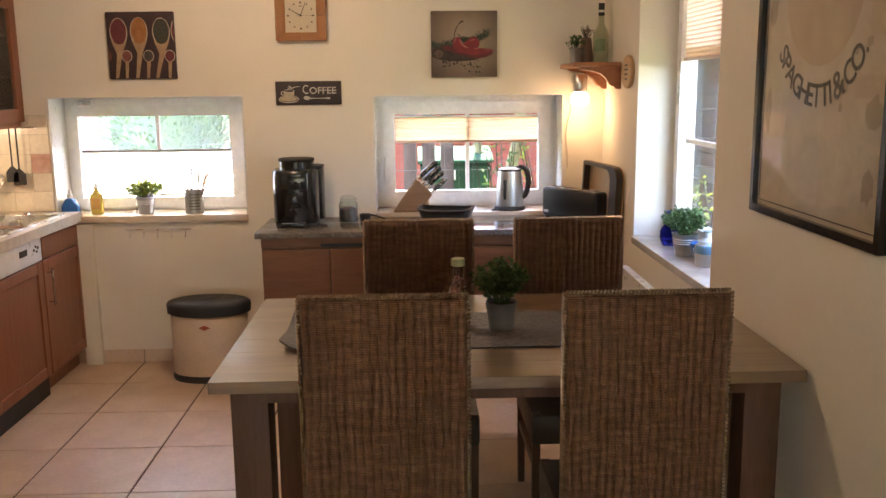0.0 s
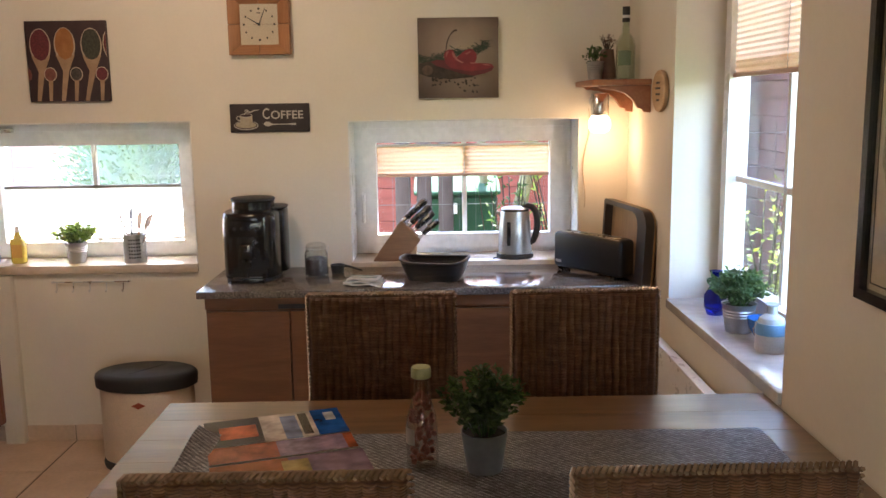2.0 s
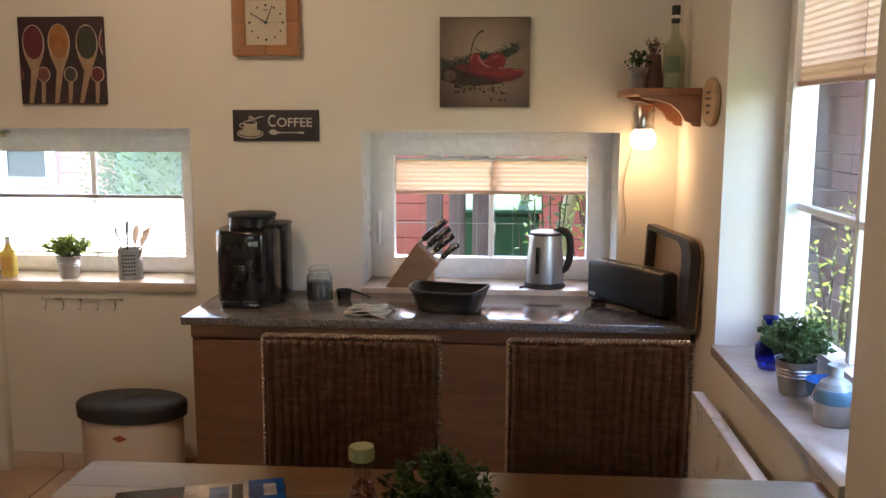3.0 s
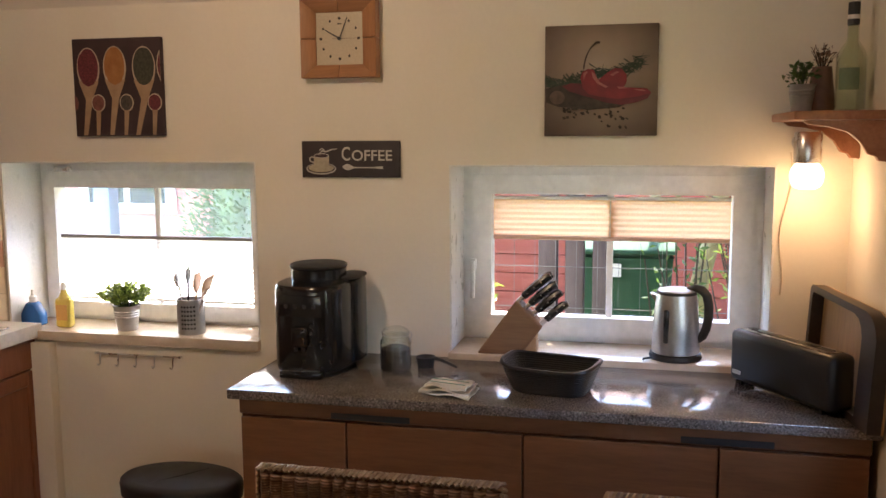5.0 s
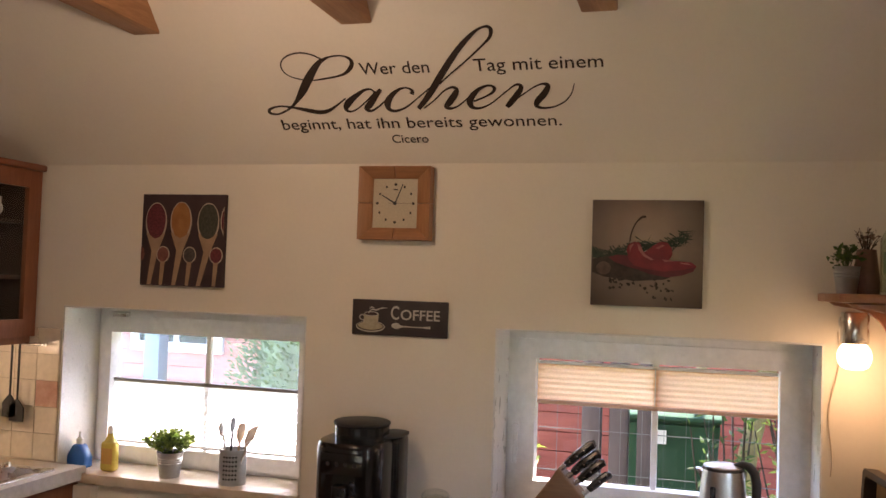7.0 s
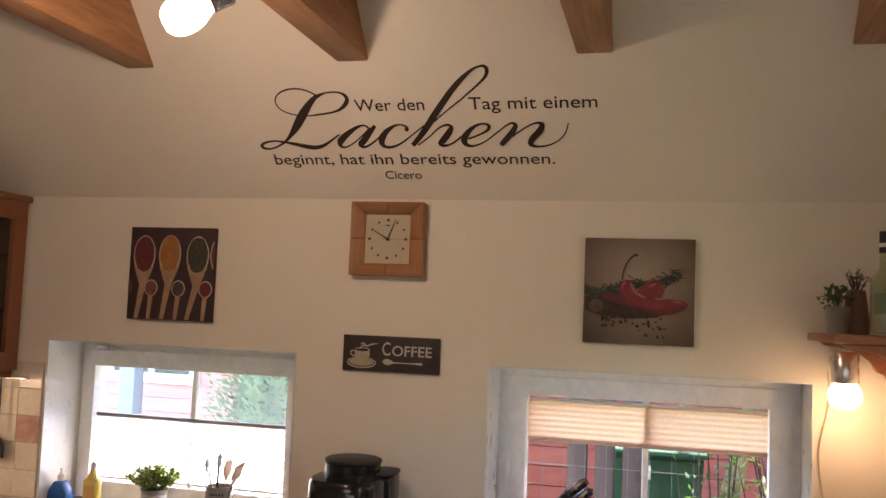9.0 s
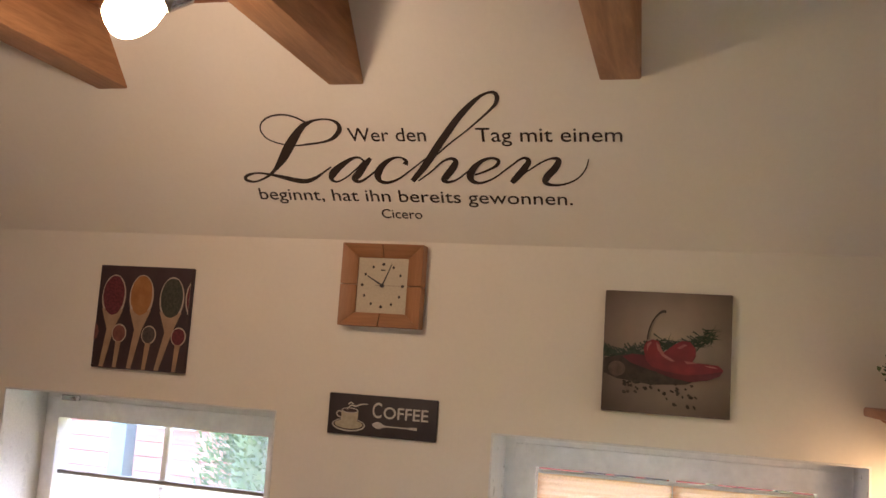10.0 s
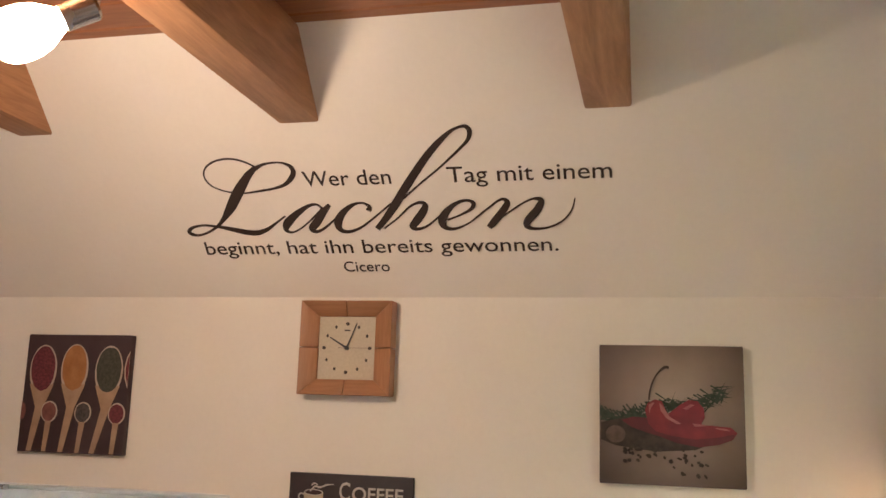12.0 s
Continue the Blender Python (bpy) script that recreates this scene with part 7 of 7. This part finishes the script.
shrub((-0.55, 6.35, GZ), 0.34, 1.25, 420, 5, M_LEAF_YELLOW, "light green garden shrub before the window")
shrub((0.95, 6.5, GZ), 0.40, 1.35, 360, 6, M_LEAF_YELLOW, "light green garden shrub before the window")
shrub((0.62, 6.05, GZ), 0.26, 1.45, 300, 8, M_LEAF, "leafy garden shrub by the small tree")
shrub((2.15, 6.0, GZ), 0.36, 1.25, 420, 9, M_LEAF_YELLOW, "light green garden shrub beside the barn")

tr = thing("garden_tree", (0.66, 6.75, GZ), "small bent garden tree with pale bark", "tree")
bark = surface("pale_bark", (0.20, 0.17, 0.09), (0.36, 0.32, 0.19), 8, 60, 0.85, 0.4)
part("trunk", tube([(0.02, 0, 0), (0.0, 0, 0.5), (0.05, 0, 0.9), (0.14, 0, 1.3), (0.1, -0.35, 1.9), (-0.1, -0.75, 2.3), (-0.1, -0.85, 3.0)], [0.06, 0.052, 0.05, 0.045, 0.038, 0.03, 0.016], 10), bark, tr)
part("limb", tube([(0.0, 0, 0.55), (-0.17, 0, 0.95), (-0.2, 0, 1.5), (-0.16, 0, 2.3)], [0.035, 0.03, 0.028, 0.015], 8), bark, tr)
lv, st = bush(0.95, 0.9, 2600, 0.10, 17, 0.55, 30)
part("crown", lv, M_LEAF, tr, at=(-0.12, -0.75, 1.95))
part("twigs", st, bark, tr, at=(-0.12, -0.75, 1.95))
# upper crown, out of view, added to keep direct sun off sill and worktop
lv, st = bush(0.85, 0.8, 2400, 0.11, 19, 0.55, 30)
part("crown", lv, M_LEAF, tr, at=(-0.05, -0.8, 2.85))
part("twigs", st, bark, tr, at=(-0.05, -0.8, 2.85))

wb = thing("wheelie_bin", (0.30, 6.95, GZ + 0.07), "green wheeled refuse bin with white sticker", "bin")
setting("bin_slab", box(-0.1, 0.7, 6.5, 7.4, GZ - 0.05, GZ + 0.07, 0.01), surface("grey_paving_slab", (0.25, 0.24, 0.23), (0.36, 0.35, 0.33), 5, 60, 0.85, 0.3), "low grey concrete slab under the refuse bin", "paving")
gr = plain("green_plastic", (0.022, 0.07, 0.04), 0.75, spec=0.25)
bm = bmesh.new()
lo = [(-0.21, -0.22), (0.21, -0.22), (0.21, 0.25), (-0.21, 0.25)]
hi = [(-0.27, -0.30), (0.27, -0.30), (0.27, 0.28), (-0.27, 0.28)]
a = [bm.verts.new((x, y, 0.06)) for x, y in lo]
c = [bm.verts.new((x, y, 0.98)) for x, y in hi]
for i in range(4):
    bm.faces.new((a[i], a[(i + 1) % 4], c[(i + 1) % 4], c[i]))
bm.faces.new(a[::-1])
bm.faces.new(c)
bmesh.ops.bevel(bm, geom=list(bm.edges), offset=0.02, segments=2, affect="EDGES")
part("tub", bm, gr, wb)
part("lid", slab([(-0.34, 0.985), (0.30, 0.985), (0.30, 1.05), (0.1, 1.085), (-0.2, 1.06), (-0.34, 1.01)], 0.57, "yz", 0.006), gr, wb, at=(-0.285, 0, 0))
part("sticker", box(-0.1, 0.0, -0.315, -0.302, 0.86, 0.93), M_TRIM, wb, "white sticker")
for sx in (-0.24, 0.24):
    part("wheel", lathe([(0, -0.02), (0.1, -0.02), (0.1, 0.02), (0, 0.02)], 24, m=Matrix.Translation((sx, 0.22, 0.1)) @ pose(0, 0, 0, 0, 90)), M_BLACK_MATT, wb)

# mesh fence with dark posts
fn = thing("garden_fence", (-1.6, 6.15, GZ), "wire mesh garden fence with dark wooden posts", "fence")
wire = plain("galvanised_wire", (0.16, 0.17, 0.18), 0.5, 0.6)
for i in range(8):
    part("wire", tube([(0, 0, 0.05 + 0.2 * i), (4.2, 0, 0.05 + 0.2 * i)], 0.002, 5), wire, fn)
me = mesh_of("wire", tube([(0, 0.006, 0.02), (0, 0.006, 1.5)], 0.0014, 4), wire)
for i in range(42):
    piece("wire", me, fn, (0.1 * i, 0, 0))
dk = wood("dark_fence_wood", (0.035, 0.025, 0.03), (0.075, 0.055, 0.06), "z", 0.7)
me = mesh_of("post", box(-0.045, 0.045, 0.02, 0.11, 0, 1.6, 0.006), dk)
for x in (1.56, 1.69, 1.82, 2.75):
    piece("post", me, fn, (x, 0, 0))


# ---- tiles ----
P = 0.43
X0, Y0 = -1.54 - 3 * P, 3.165 - 13 * P
tile = mesh_of("floor_tile", box(0.004, P - 0.004, 0.003, P - 0.003, -0.012, 0.0, 0.002, 1), M_TILE)
floor = bpy.data.objects["floor"]
for i in range(9):
    for j in range(17):
        x, y = X0 + P * i, Y0 + P * j
        if x + P > LEFT_X and x < RIGHT_X and y + P > REAR_Y and y < WALL_Y:
            piece("floor_tile", tile, floor, (x, y, 0.0))
skirt = mesh_of("baseboard_tile", box(0.002, P - 0.002, WALL_Y - 0.009, WALL_Y - 0.0005, 0.001, 0.075, 0.0015, 1), M_TILE)
base = setting("baseboard", box(LEFT_X + 0.65, RIGHT_X, WALL_Y - 0.005, WALL_Y - 0.0003, 0.0, 0.073), M_FLOOR, "terracotta tile baseboard along the wall", "baseboard")
for i in range(7):
    piece("baseboard_tile", skirt, base, (-1.54 - P + P * i, 0, 0))
skirt = mesh_of("baseboard_tile", box(RIGHT_X - 0.009, RIGHT_X - 0.0005, 0.002, P - 0.002, 0.001, 0.075, 0.0015, 1), M_TILE)
base = setting("baseboard_east", box(RIGHT_X - 0.005, RIGHT_X - 0.0003, REAR_Y, WALL_Y - 0.012, 0.0, 0.073), M_FLOOR, "terracotta tile baseboard along the wall", "baseboard")
for i in range(16):
    piece("baseboard_tile", skirt, base, (0, -2.15 + P * i, 0))

wt = mesh_of("wall_tile", box(0.001, TS - 0.001, -0.009, -0.004, 0.001, TS - 0.001, 0.001, 1), M_WTILE)
decor = mesh_of("wall_tile", box(0.001, TS - 0.001, -0.009, -0.004, 0.001, TS - 0.001, 0.001, 1), M_PINK)
for i in range(5):
    for j in range(5):
        x = W1[0] - 0.006 - TS * (i + 1)
        z = KTOP + 0.006 + TS * j
        piece("wall_tile", decor if (i, j) == (0, 2) else wt, splash, (x, WALL_Y, z))
for i in range(20):
    for j in range(5):
        piece("wall_tile", wt, splash2, Matrix.Translation((LEFT_X, WALL_Y - 0.012 - TS * (i + 1), KTOP + 0.006 + TS * j)) @ pose(0, 0, 0, 0, 0, 90))
